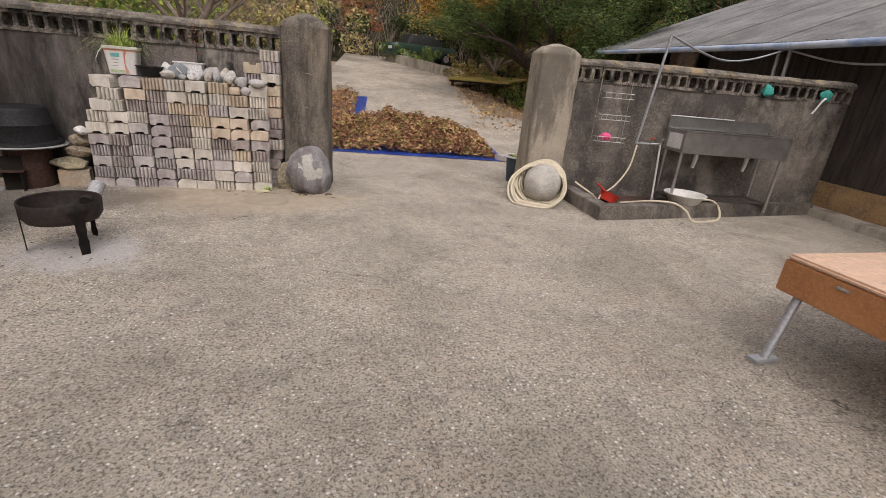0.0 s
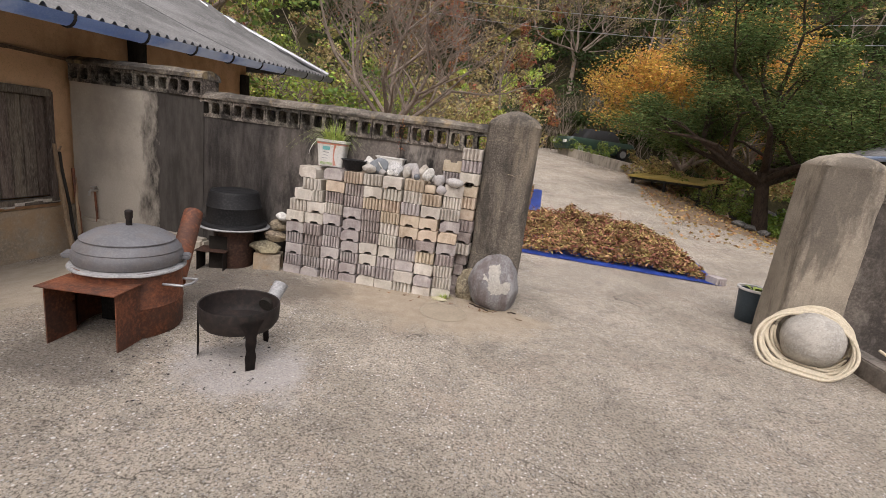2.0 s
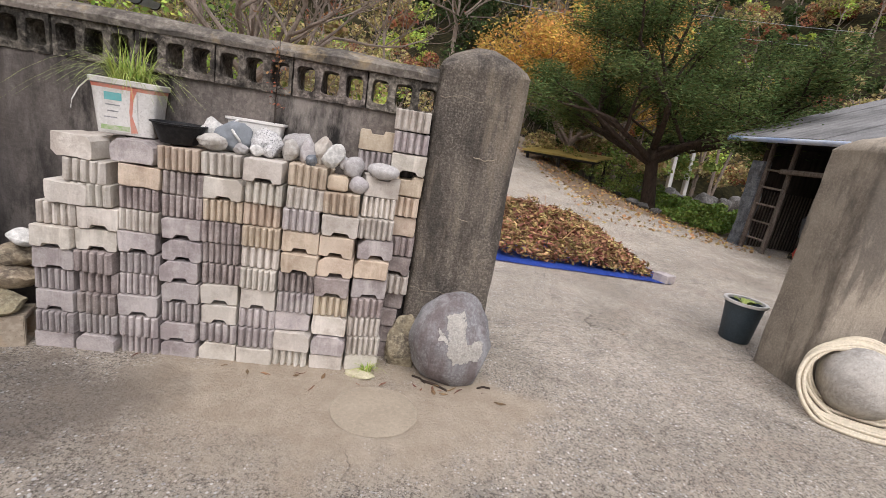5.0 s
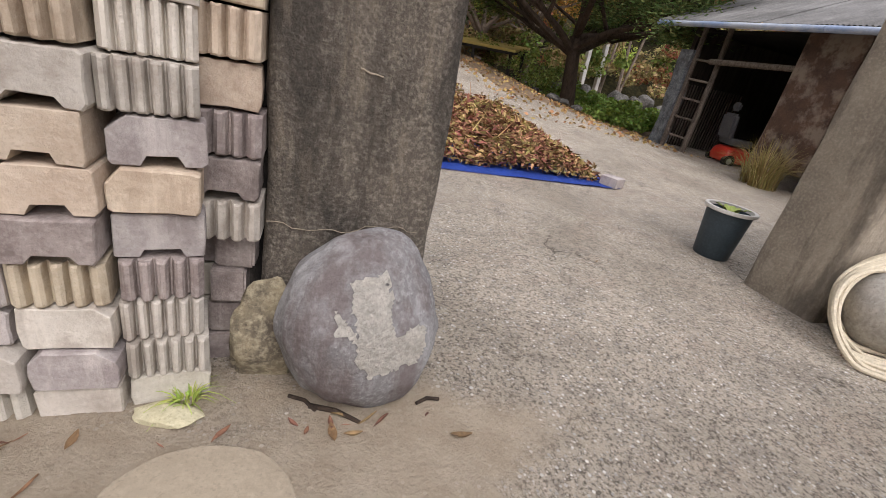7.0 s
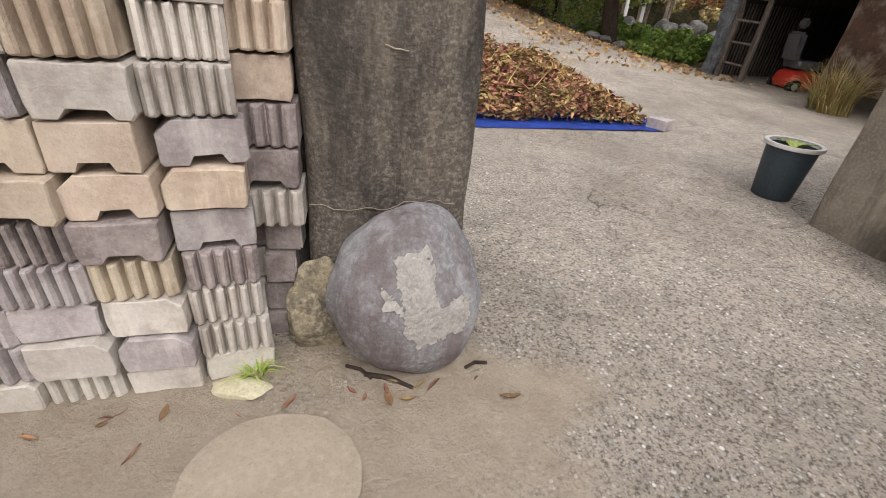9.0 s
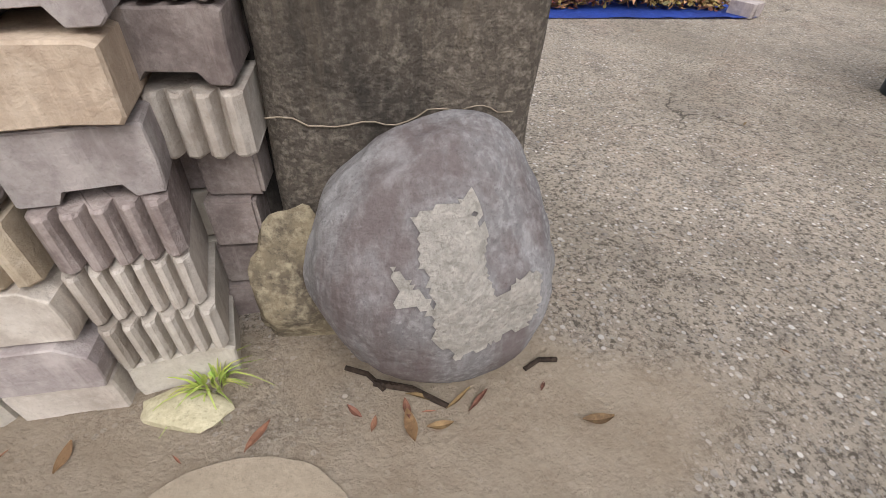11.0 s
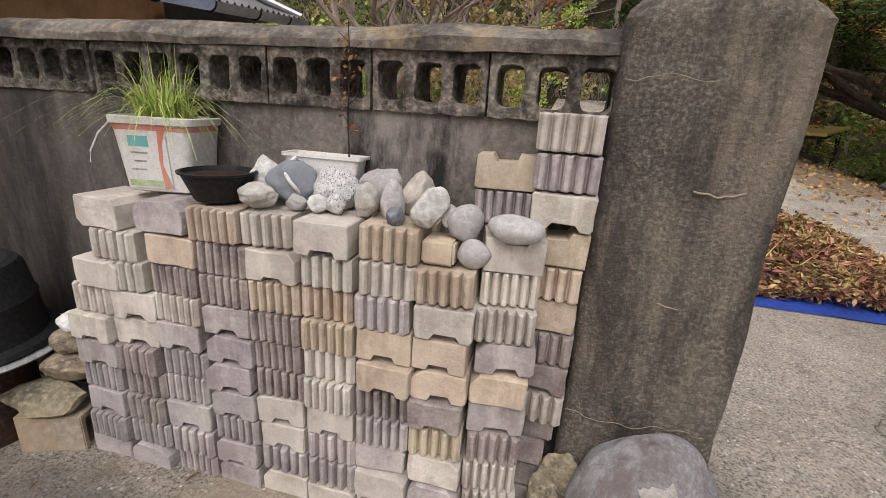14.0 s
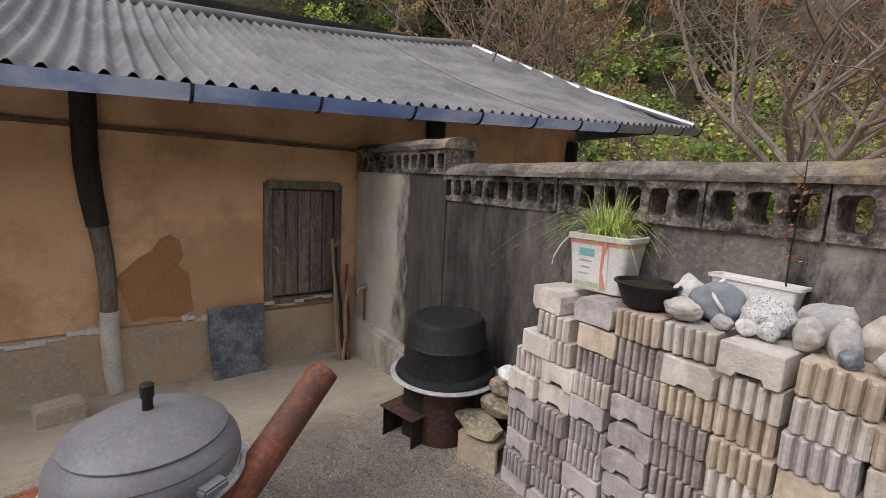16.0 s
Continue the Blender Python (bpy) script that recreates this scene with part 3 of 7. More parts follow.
# ---- walls and gate pillars ----
def block_bm(w, d, h, seed):
    """A cement block laid on its side, three rounded holes through it."""
    bm = bmesh.new()
    cw = w / 3
    for c in range(3):
        cx, cz, hw, hh, r = cw * (c + 0.5), h / 2, cw / 2 - 0.019, h / 2 - 0.033, 0.022
        inner, outer = [], []
        for q, (sx, sz) in enumerate(((1, -1), (1, 1), (-1, 1), (-1, -1))):
            for a in range(4):
                an = radians(-90 + 90 * q + 30 * a)
                inner.append((cx + sx * (hw - r) + r * math.cos(an), cz + sz * (hh - r) + r * math.sin(an)))
                outer.append((cx + (sx * cw / 2 if a in (1, 2) or (a == 3) == (q % 2 == 0) else sx * (hw - r)), cz + (sz * h / 2 if a in (1, 2) or (a == 0) == (q % 2 == 0) else sz * (hh - r))))
        rings = [[bm.verts.new((x, y, z)) for x, z in pts] for y, pts in ((0, outer), (0, inner), (0.006, [(cx + (x - cx) * 0.97, cz + (z - cz) * 0.97) for x, z in inner]), (d, inner), (d, outer))]
        n = len(inner)
        for a, b2 in zip(rings, rings[1:]):
            for k in range(n):
                m2 = (k + 1) % n
                bm.faces.new((a[k], a[m2], b2[m2], b2[k]))
        a, b2 = rings[-1], rings[0]
        for k in range(n):
            m2 = (k + 1) % n
            bm.faces.new((a[k], a[m2], b2[m2], b2[k]))
    bmesh.ops.remove_doubles(bm, verts=bm.verts, dist=1e-4)
    bmesh.ops.subdivide_edges(bm, edges=[e for e in bm.edges if e.calc_length() > 0.03], cuts=1, use_grid_fill=True)
    for v in bm.verts:
        p = v.co * 31 + Vector((seed * 5.1, 0, 0))
        v.co += Vector((noise.noise(p), noise.noise(p + Vector((9, 2, 4))), noise.noise(p + Vector((3, 8, 1))))) * 0.007
    return bm


def cap_bm(length, depth, h, seed, over=0.03, seg=40):
    """A rough rounded mortar coping along +x from 0, its front at y = 0."""
    bm = bmesh.new()
    prof = [(-over, 0), (-over - 0.004, h * 0.35), (-over + 0.03, h * 0.75), (depth * 0.35, h), (depth * 0.65, h), (depth + over - 0.03, h * 0.75), (depth + over, h * 0.35), (depth + over, 0)]
    prev = None
    for i in range(seg + 1):
        x = length * i / seg
        ring = []
        for j, (y, z) in enumerate(prof):
            n1 = noise.noise(Vector((x * 3 + seed, y * 9, z * 9)))
            n2 = noise.noise(Vector((x * 11 + seed, y * 20, z * 20)))
            k = 0.014 * n1 + 0.007 * n2
            ring.append(bm.verts.new((x, y - (k if y < depth / 2 else -k), z + (k if z > 0.01 else 0.004 * n2))))
        if prev:
            for j in range(len(prof) - 1):
                bm.faces.new((prev[j], prev[j + 1], ring[j + 1], ring[j]))
            bm.faces.new((prev[-1], prev[0], ring[0], ring[-1]))
        else:
            bm.faces.new(ring)
        prev = ring
    bm.faces.new(prev[::-1])
    return bm


def rough_box_bm(x0, y0, z0, x1, y1, z1, seed, amp=0.006, step=0.12, batter=0.0):
    """A rendered wall: a box with an uneven skin."""
    bm = bmesh.new()
    nx, ny, nz = (max(1, round((b - a) / step)) for a, b in ((x0, x1), (y0, y1), (z0, z1)))
    verts = {}

    def vert(i, j, k):
        if (i, j, k) not in verts:
            p = Vector((x0 + (x1 - x0) * i / nx, y0 + (y1 - y0) * j / ny, z0 + (z1 - z0) * k / nz))
            c = Vector(((x0 + x1) / 2, (y0 + y1) / 2, p.z))
            q = Vector((noise.noise(p * 2.3 + Vector((seed, 0, 0))), noise.noise(p * 2.3 + Vector((0, seed, 9))), 0)) * amp * 2
            q += Vector((noise.noise(p * 8 + Vector((seed, 5, 0))), noise.noise(p * 8 + Vector((7, seed, 9))), 0)) * amp * 0.6
            if batter:
                q += (p - c) * batter * (1 - k / nz)
            verts[(i, j, k)] = bm.verts.new(p + q)
        return verts[(i, j, k)]

    def quad(a, b, c, d):
        bm.faces.new((vert(*a), vert(*b), vert(*c), vert(*d)))
    for k in range(nz):
        for i in range(nx):
            quad((i, 0, k), (i + 1, 0, k), (i + 1, 0, k + 1), (i, 0, k + 1))
            quad((i + 1, ny, k), (i, ny, k), (i, ny, k + 1), (i + 1, ny, k + 1))
        for j in range(ny):
            quad((0, j + 1, k), (0, j, k), (0, j, k + 1), (0, j + 1, k + 1))
            quad((nx, j, k), (nx, j + 1, k), (nx, j + 1, k + 1), (nx, j, k + 1))
    for i in range(nx):
        for j in range(ny):
            quad((i, j, nz), (i + 1, j, nz), (i + 1, j + 1, nz), (i, j + 1, nz))
    return bm


def pillar(name, x0, y0, x1, y1, eave, peak, material, seed, label):
    """A square rendered gate pillar with rounded corners and a domed cap."""
    bm = bmesh.new()
    cx, cy, hx, hy = (x0 + x1) / 2, (y0 + y1) / 2, (x1 - x0) / 2, (y1 - y0) / 2
    levels = [(-0.1, 1.03, 0.05)] + [(eave * i / 14, 1.03 - 0.03 * i / 14, 0.045) for i in range(15)]
    levels += [(eave + 0.012, 1.015, 0.05), (eave + 0.05, 0.97, 0.10), (eave + 0.10, 0.80, 0.16), (eave + (peak - eave) * 0.8, 0.52, 0.13), (eave + (peak - eave) * 0.94, 0.28, 0.07)]
    prev = None
    for z, s, r in levels:
        ring = []
        for q in range(4):
            sx, sy = ((1, -1), (1, 1), (-1, 1), (-1, -1))[q]
            r2 = min(r, hx * s * 0.9, hy * s * 0.9)
            for a in range(5):
                ang = radians(-90 + 90 * q + 22.5 * a)
                p = Vector((cx + sx * (hx * s - r2) + r2 * math.cos(ang), cy + sy * (hy * s - r2) + r2 * math.sin(ang), z))
                k = 0.010 * noise.noise(p * 3 + Vector((seed, 0, 0))) + 0.004 * noise.noise(p * 11)
                ring.append(bm.verts.new(p + Vector((sx * k, sy * k, 0))))
            nxt = ((1, 1), (-1, 1), (-1, -1), (1, -1))[q]
            p = Vector((cx + (sx + nxt[0]) / 2 * hx * s, cy + (sy + nxt[1]) / 2 * hy * s, z))
            k = 0.010 * noise.noise(p * 3 + Vector((seed, 0, 0)))
            ring.append(bm.verts.new(p + Vector(((sx + nxt[0]) / 2 * k, (sy + nxt[1]) / 2 * k, 0))))
        if prev:
            for i in range(len(ring)):
                j = (i + 1) % len(ring)
                bm.faces.new((prev[i], prev[j], ring[j], ring[i]))
        prev = ring
    top = bm.verts.new((cx, cy, peak))
    for i in range(len(prev)):
        bm.faces.new((prev[i], prev[(i + 1) % len(prev)], top))
    return solid(name, bm, material, label, "gate pillar", kind="structure")


def vent_wall(name, a, b, height, vent, thick, material, seed, label, count, cap_h=0.085, base=-0.35):
    """A rendered wall from a to b (front face on that line), a course of holed blocks and a coping on top."""
    a, b = Vector((*a, 0)), Vector((*b, 0))
    d = b - a
    m = Matrix.Translation(a) @ Matrix.Rotation(math.atan2(d.y, d.x), 4, "Z")
    L = d.length
    wall = solid(name, rough_box_bm(0, 0, base, L, thick, height - vent - cap_h, seed), material, label, "wall", kind="structure", m=m)
    w = L / count
    z = height - vent - cap_h
    kinds = [mesh_of(block_bm(w - 0.008, thick + 0.01, vent, seed + k), "vent_block", M_BLOCK, False) for k in range(3)]
    for i in range(count):
        part("vent_block", kinds[i % 3], None, wall, m=pose(w * i + 0.003, -0.014 + 0.004 * math.sin(i * 2.3 + seed), z, 0, 0, 0.5 * math.sin(i * 1.7)))
    part("coping", cap_bm(L, thick, cap_h, seed), M_CAP, wall, "rough lichen-stained mortar coping", m=pose(0, 0, z + vent))
    return wall


pillar("gate_pillar_1", -0.49, 5.94, 0.0, 6.40, 1.74, 1.905, M_PILLAR, 3, "weathered grey-brown cement gate pillar with domed top")
pillar("gate_pillar_2", 2.47, 6.18, 2.97, 6.64, 1.74, 1.89, M_PILLAR2, 8, "pale stained cement gate pillar with pointed domed top")
vent_wall("wall_north", (-3.62, 5.96), (-0.47, 6.02), 1.745, 0.19, 0.17, M_RENDER_NORTH, 1, "blackened streaked cement wall topped by holed blocks", 8)
vent_wall("wall_east", (2.95, 6.34), (6.68, 6.02), 1.76, 0.19, 0.17, M_RENDER_EAST, 21, "stained grey cement wall topped by holed blocks", 10)
# the higher length by the house, its end blackened
vent_wall("wall_west", (-5.22, 5.86), (-3.57, 5.95), 1.95, 0.19, 0.26, M_RENDER_WEST, 41, "smooth grey cement wall beside the mud house, blackened at its end", 4, cap_h=0.095)
bm = bmesh.new()
add_box(bm, -5.2, 5.80, -0.40, -3.45, 5.94, 0.14, 0.03)
solid("wall_footing", bm, M_RENDER_GREY, "low projecting cement footing of the grey wall", "trim", kind="structure", m=pose(0, 0, 0))


# ---- the mud-walled house ----
def house():
    H = thing("mud_house", pose(-5.17, 4.5, -0.3, 0, 0, 5.2), "ochre mud-plastered farmhouse with corrugated cement roof", "house")
    # local: x outward along +x, y along the front
    y0, y1, back, top = -9.0, 5.0, -5.6, 2.75
    # front wall round the shutter opening
    oy0, oy1, oz0, oz1 = 0.46, 1.16, 0.66, 1.79
    t = 0.22
    def wall_top(y):
        return 2.66 + 0.053 * y + 0.0025 * max(0, y) ** 2
    cols = [y0, -7.4, -5.8, -4.2, -2.6, -1.0, oy0, oy1, 2.4, 3.7, y1]
    for ya, yb in zip(cols, cols[1:]):
        za, zb = wall_top(ya), wall_top(yb)
        for z0, z1 in (((0.56, oz0), (oz1, None)) if ya == oy0 else ((0.56, None),)):
            bm = bmesh.new()
            vs = add_box(bm, -t, ya, z0, 0, yb, z1 or 2.0)
            if z1 is None:
                for v in vs:
                    if v.co.z > 1.95:
                        v.co.z = za if abs(v.co.y - ya) < 1e-4 else zb
            part("wall", bm, M_MUD, H, smooth=False)
    for a in ((back, y1 - t, -t, y1), (back, y0, back + t, y1 - t), (back + t, y0, -t, y0 + t)):
        part("wall", bmesh_box((a[0], a[1], 0.1), (a[2], a[3], 2.15)), M_MUD, H, smooth=False)
    part("plinth", rough_box_bm(-t, y0, -0.15, 0.035, y1, 0.555, 12, 0.012), M_PLINTH, H, "grey patched cement plinth")
    # chipped white edge above the plinth
    for i, (a, b, z, h) in enumerate(((-1.8, -0.85, 0.50, 0.05), (-0.30, 0.12, 0.545, 0.05), (0.40, 1.2, 0.60, 0.035))):
        bm = bmesh.new()
        for k in range(8):
            ya, yb = a + (b - a) * k / 8, a + (b - a) * (k + 1) / 8
            zz = z + 0.02 * math.sin(k * 1.3 + i) + 0.04 * k / 8
            add_box(bm, 0.0, ya, zz, 0.045, yb - 0.002, zz + h * (0.6 + 0.4 * math.sin(k * 2.1 + i)))
        part("lime_edge", bm, M_LIME, H, "chipped white lime edge", smooth=False)
    # damp patch of fresh mud
    bm = bmesh.new()
    pts = [(-0.76, 0.98), (-0.60, 1.14), (-0.50, 1.20), (-0.44, 1.30), (-0.36, 1.33), (-0.29, 1.28), (-0.27, 1.15), (-0.31, 1.06), (-0.23, 0.98), (-0.22, 0.80), (-0.20, 0.64), (-0.34, 0.60), (-0.48, 0.63), (-0.66, 0.60)]
    bm.faces.new([bm.verts.new((0.004, y, z)) for y, z in pts])
    r = bmesh.ops.extrude_face_region(bm, geom=bm.faces[:])
    bmesh.ops.translate(bm, verts=[v for v in r["geom"] if isinstance(v, bmesh.types.BMVert)], vec=(0.008, 0, 0))
    part("mud_patch", bm, mat("fresh_mud_patch", (0.36, 0.20, 0.09), (0.30, 0.16, 0.075), 3, 0.9, bump=0.3), H, "darker orange mud patch", smooth=False)
    # ledge line of the upper wall, its shadow put into the dark brown
    part("wall_band", rough_box_bm(0.0, y0, 2.17, 0.04, 1.45, 2.205, 4, 0.016), M_EDGEMUD, H, "uneven edge of the upper mud wall, browned for its shadow")
    # posts
    for py, w in ((-0.80, 0.070), (2.35, 0.10), (4.9, 0.09), (-4.2, 0.11)):
        bm = bmesh.new()
        pts = [(0.03 + 0.02 * math.sin(k * 1.1 + py), py + 0.02 * math.sin(k * 0.9 + py * 3) - (0.012 * k if py == -0.80 else 0) + 0.02, 0.02 + 0.234 * k) for k in range(12)]
        add_tube(bm, pts[::-1], w * 1.15, w * 0.75, 10)
        post = part("post", bm, M_OLDWOOD if py < 0 else M_DARKWOOD, H, "crooked weathered timber post")
        if py == -0.80:
            bm = bmesh.new()
            add_tube(bm, [(q[0] + 0.012, q[1], q[2]) for q in pts[6:]], 0.078, 0.088, 10)
            part("charred_sleeve", bm, M_DARKWOOD, post, "black charred upper post")
            bm = bmesh.new()
            add_tube(bm, [(q[0] + 0.008, q[1], q[2]) for q in pts[:4]], 0.064, 0.070, 10)
            part("limed_foot", bm, M_LIME, post, "white limed post foot")
    # shutter door
    door = part("shutter", bmesh_box((-0.06, oy0 + 0.03, oz0 + 0.02), (-0.03, oy1 - 0.03, oz1 - 0.03), 0.004), M_OLDWOOD, H, "grey weathered plank shutter, closed")
    for k in range(5):
        a = oy0 + 0.035 + k * (oy1 - oy0 - 0.07) / 5
        part("plank", bmesh_box((-0.03, a, oz0 + 0.03), (0.0 + 0.004 * (k % 2), a + (oy1 - oy0 - 0.07) / 5 - 0.006, oz1 - 0.04), 0.004), M_OLDWOOD, door)
    frame_parts = (((-0.05, oy0 - 0.05, oz0 - 0.03), (0.03, oy0 + 0.03, oz1 + 0.03)), ((-0.05, oy1 - 0.03, oz0 - 0.03), (0.03, oy1 + 0.04, oz1 + 0.03)), ((-0.05, oy0 - 0.02, oz1 - 0.03), (0.035, oy1 + 0.02, oz1 + 0.05)), ((-0.05, oy0 - 0.05, oz0 - 0.06), (0.04, oy1 + 0.04, oz0 + 0.01)))
    for a, b in frame_parts:
        part("shutter_frame", bmesh_box(a, b, 0.006), M_OLDWOOD, H)
    bm = bmesh.new()
    add_tube(bm, [(0.02, oy0 + 0.04, 1.18), (0.06, oy0 + 0.05, 1.20), (0.06, oy0 + 0.07, 1.14), (0.02, oy0 + 0.08, 1.13)], 0.006)
    part("latch", bm, M_GREYMETAL, H, "wire latch")
    # roof: corrugated sheets from eave to ridge, the eave rising to the corner
    ridge_x, corner = -3.55, 7.1

    def eave(y):
        return Vector((0.80, y, 2.50 + 0.053 * y + 0.0025 * max(0, y) ** 2))

    def ridge(y):
        return Vector((ridge_x, y, 4.20 + 0.06 * y + 0.0105 * max(0, y) ** 2))
    pitch, amp, yr = 0.15, 0.040, 5.7
    rows = 1

    def sheet(ya, yb, r0, r1, lift):
        bm = bmesh.new()
        n = max(2, int((yb - ya) / pitch * 8))
        prev = None
        for i in range(n + 1):
            y = ya + (yb - ya) * i / n
            w = amp * math.cos(2 * math.pi * y / pitch)
            e, g = eave(y), ridge(min(y, yr))
            if y > yr:
                k = (y - yr) / (corner - yr)
                g = ridge(yr).lerp(eave(corner), k)
                g.y = y
            ring = []
            for r in [r0 + (r1 - r0) * q / 5 for q in range(6)]:
                p = e.lerp(g, r)
                ring.append(bm.verts.new(p + Vector((0, 0, w + lift - 0.10 * math.sin(math.pi * r)))))
            if prev:
                for a in range(5):
                    bm.faces.new((prev[a], ring[a], ring[a + 1], prev[a + 1]))
            prev = ring
        return bm
    # the shade under the sheets is put into this dark underside
    roof = part("roof", bmesh_box((ridge_x, y0, 2.42), (-0.26, 4.2, 2.46), 0), M_DARK, H, "boarded roof underside coloured dark for shade")
    ya, k = y0, 0
    while ya < corner - 0.05:
        yb = min(ya + 0.96, corner)
        for r in range(rows):
            part("corrugated_sheet", sheet(ya - 0.02, yb, max(0, r / rows - 0.02), (r + 1) / rows, 0.010 * r + 0.006 * (k % 2)), M_SLATE, roof, sharp=80)
        ya, k = yb, k + 1
    # ridge and hip covers
    bm = bmesh.new()
    add_tube(bm, [ridge(y0), ridge(-2), ridge(0), ridge(2), ridge(4), ridge(yr) + Vector((0, 0, 0.02))], 0.10, 0.10, 10)
    part("ridge_cover", bm, M_SLATE, roof)
    bm = bmesh.new()
    add_tube(bm, [ridge(yr) + Vector((0, 0, -0.01)), (ridge(yr) + eave(corner)) / 2 + Vector((0, 0, -0.06)), eave(corner) + Vector((0, -0.1, 0.03))], 0.07, 0.05, 8)
    part("hip_cover", bm, M_GREYMETAL, roof, "pale metal hip flashing")
    # far hip slope
    bm = bmesh.new()
    a, b, c = ridge(yr), eave(corner), Vector((-7.9, corner, 2.7))
    vs = [bm.verts.new(p + Vector((0, 0, -0.03))) for p in (a, b, c)]
    bm.faces.new(vs)
    vs = [bm.verts.new(p) for p in (ridge(y0), ridge(yr), c, Vector((-7.9, y0, 2.4)))]
    bm.faces.new(vs)
    bmesh.ops.solidify(bm, geom=bm.faces[:], thickness=0.03)
    part("rear_slope", bm, M_SLATE, roof, smooth=False)
    # boarded soffit just under the sheets, coloured black to deepen the eave shade
    bm = bmesh.new()
    n = 16
    prev = None
    for i in range(n + 1):
        y = y0 + (corner - 0.25 - y0) * i / n
        e = eave(y) + Vector((-0.1, 0, -0.05))
        g = Vector((-0.25, y, eave(y).z + 0.17))
        ring = [bm.verts.new(e), bm.verts.new(g)]
        if prev:
            bm.faces.new((prev[0], ring[0], ring[1], prev[1]))
        prev = ring
    bmesh.ops.solidify(bm, geom=bm.faces[:], thickness=0.02)
    part("soffit", bm, M_DARKWOOD, roof, "sooty eave boards coloured blacker for the eave shade", smooth=False)
    # gutter in lengths with dark brackets
    ys = [-9.0, -7.6, -6.2, -4.9, -3.6, -2.4, -1.25, -0.28, 0.62, 1.5, 2.3, 3.1, 3.9, 4.7, 5.6, 6.4, 7.0]
    for a, b in zip(ys, ys[1:]):
        bm = bmesh.new()
        prev = None
        for y in (a, b - 0.004):
            e = eave(y) + Vector((0.045, 0, -0.045))
            ring = []
            for q in range(9):
                an = math.pi * (1 + q / 8)
                ring.append(bm.verts.new(e + Vector((0.09 * math.cos(an), 0, 0.105 * math.sin(an) + 0.03))))
            if prev:
                for q in range(8):
                    bm.faces.new((prev[q], ring[q], ring[q + 1], prev[q + 1]))
            prev = ring
        bmesh.ops.solidify(bm, geom=bm.faces[:], thickness=0.004)
        g = part("gutter", bm, M_GUTTER if b < 5 else M_GREYMETAL, H, "blue half-round gutter" if b < 5 else "grey half-round gutter")
        bm = bmesh.new()
        e = eave(b) + Vector((0.045, 0, -0.045))
        pts = [e + Vector((0.097 * math.cos(math.pi * (1 + q / 8)), 0, 0.112 * math.sin(math.pi * (1 + q / 8)) + 0.03)) for q in range(9)]
        add_tube(bm, pts, 0.013, 0.013, 5)
        part("gutter_bracket", bm, M_DARKWOOD, g, "dark strap bracket")
    return H


def bmesh_box(a, b, bevel=0.0):
    bm = bmesh.new()
    add_box(bm, *a, *b, bevel)
    return bm


house()


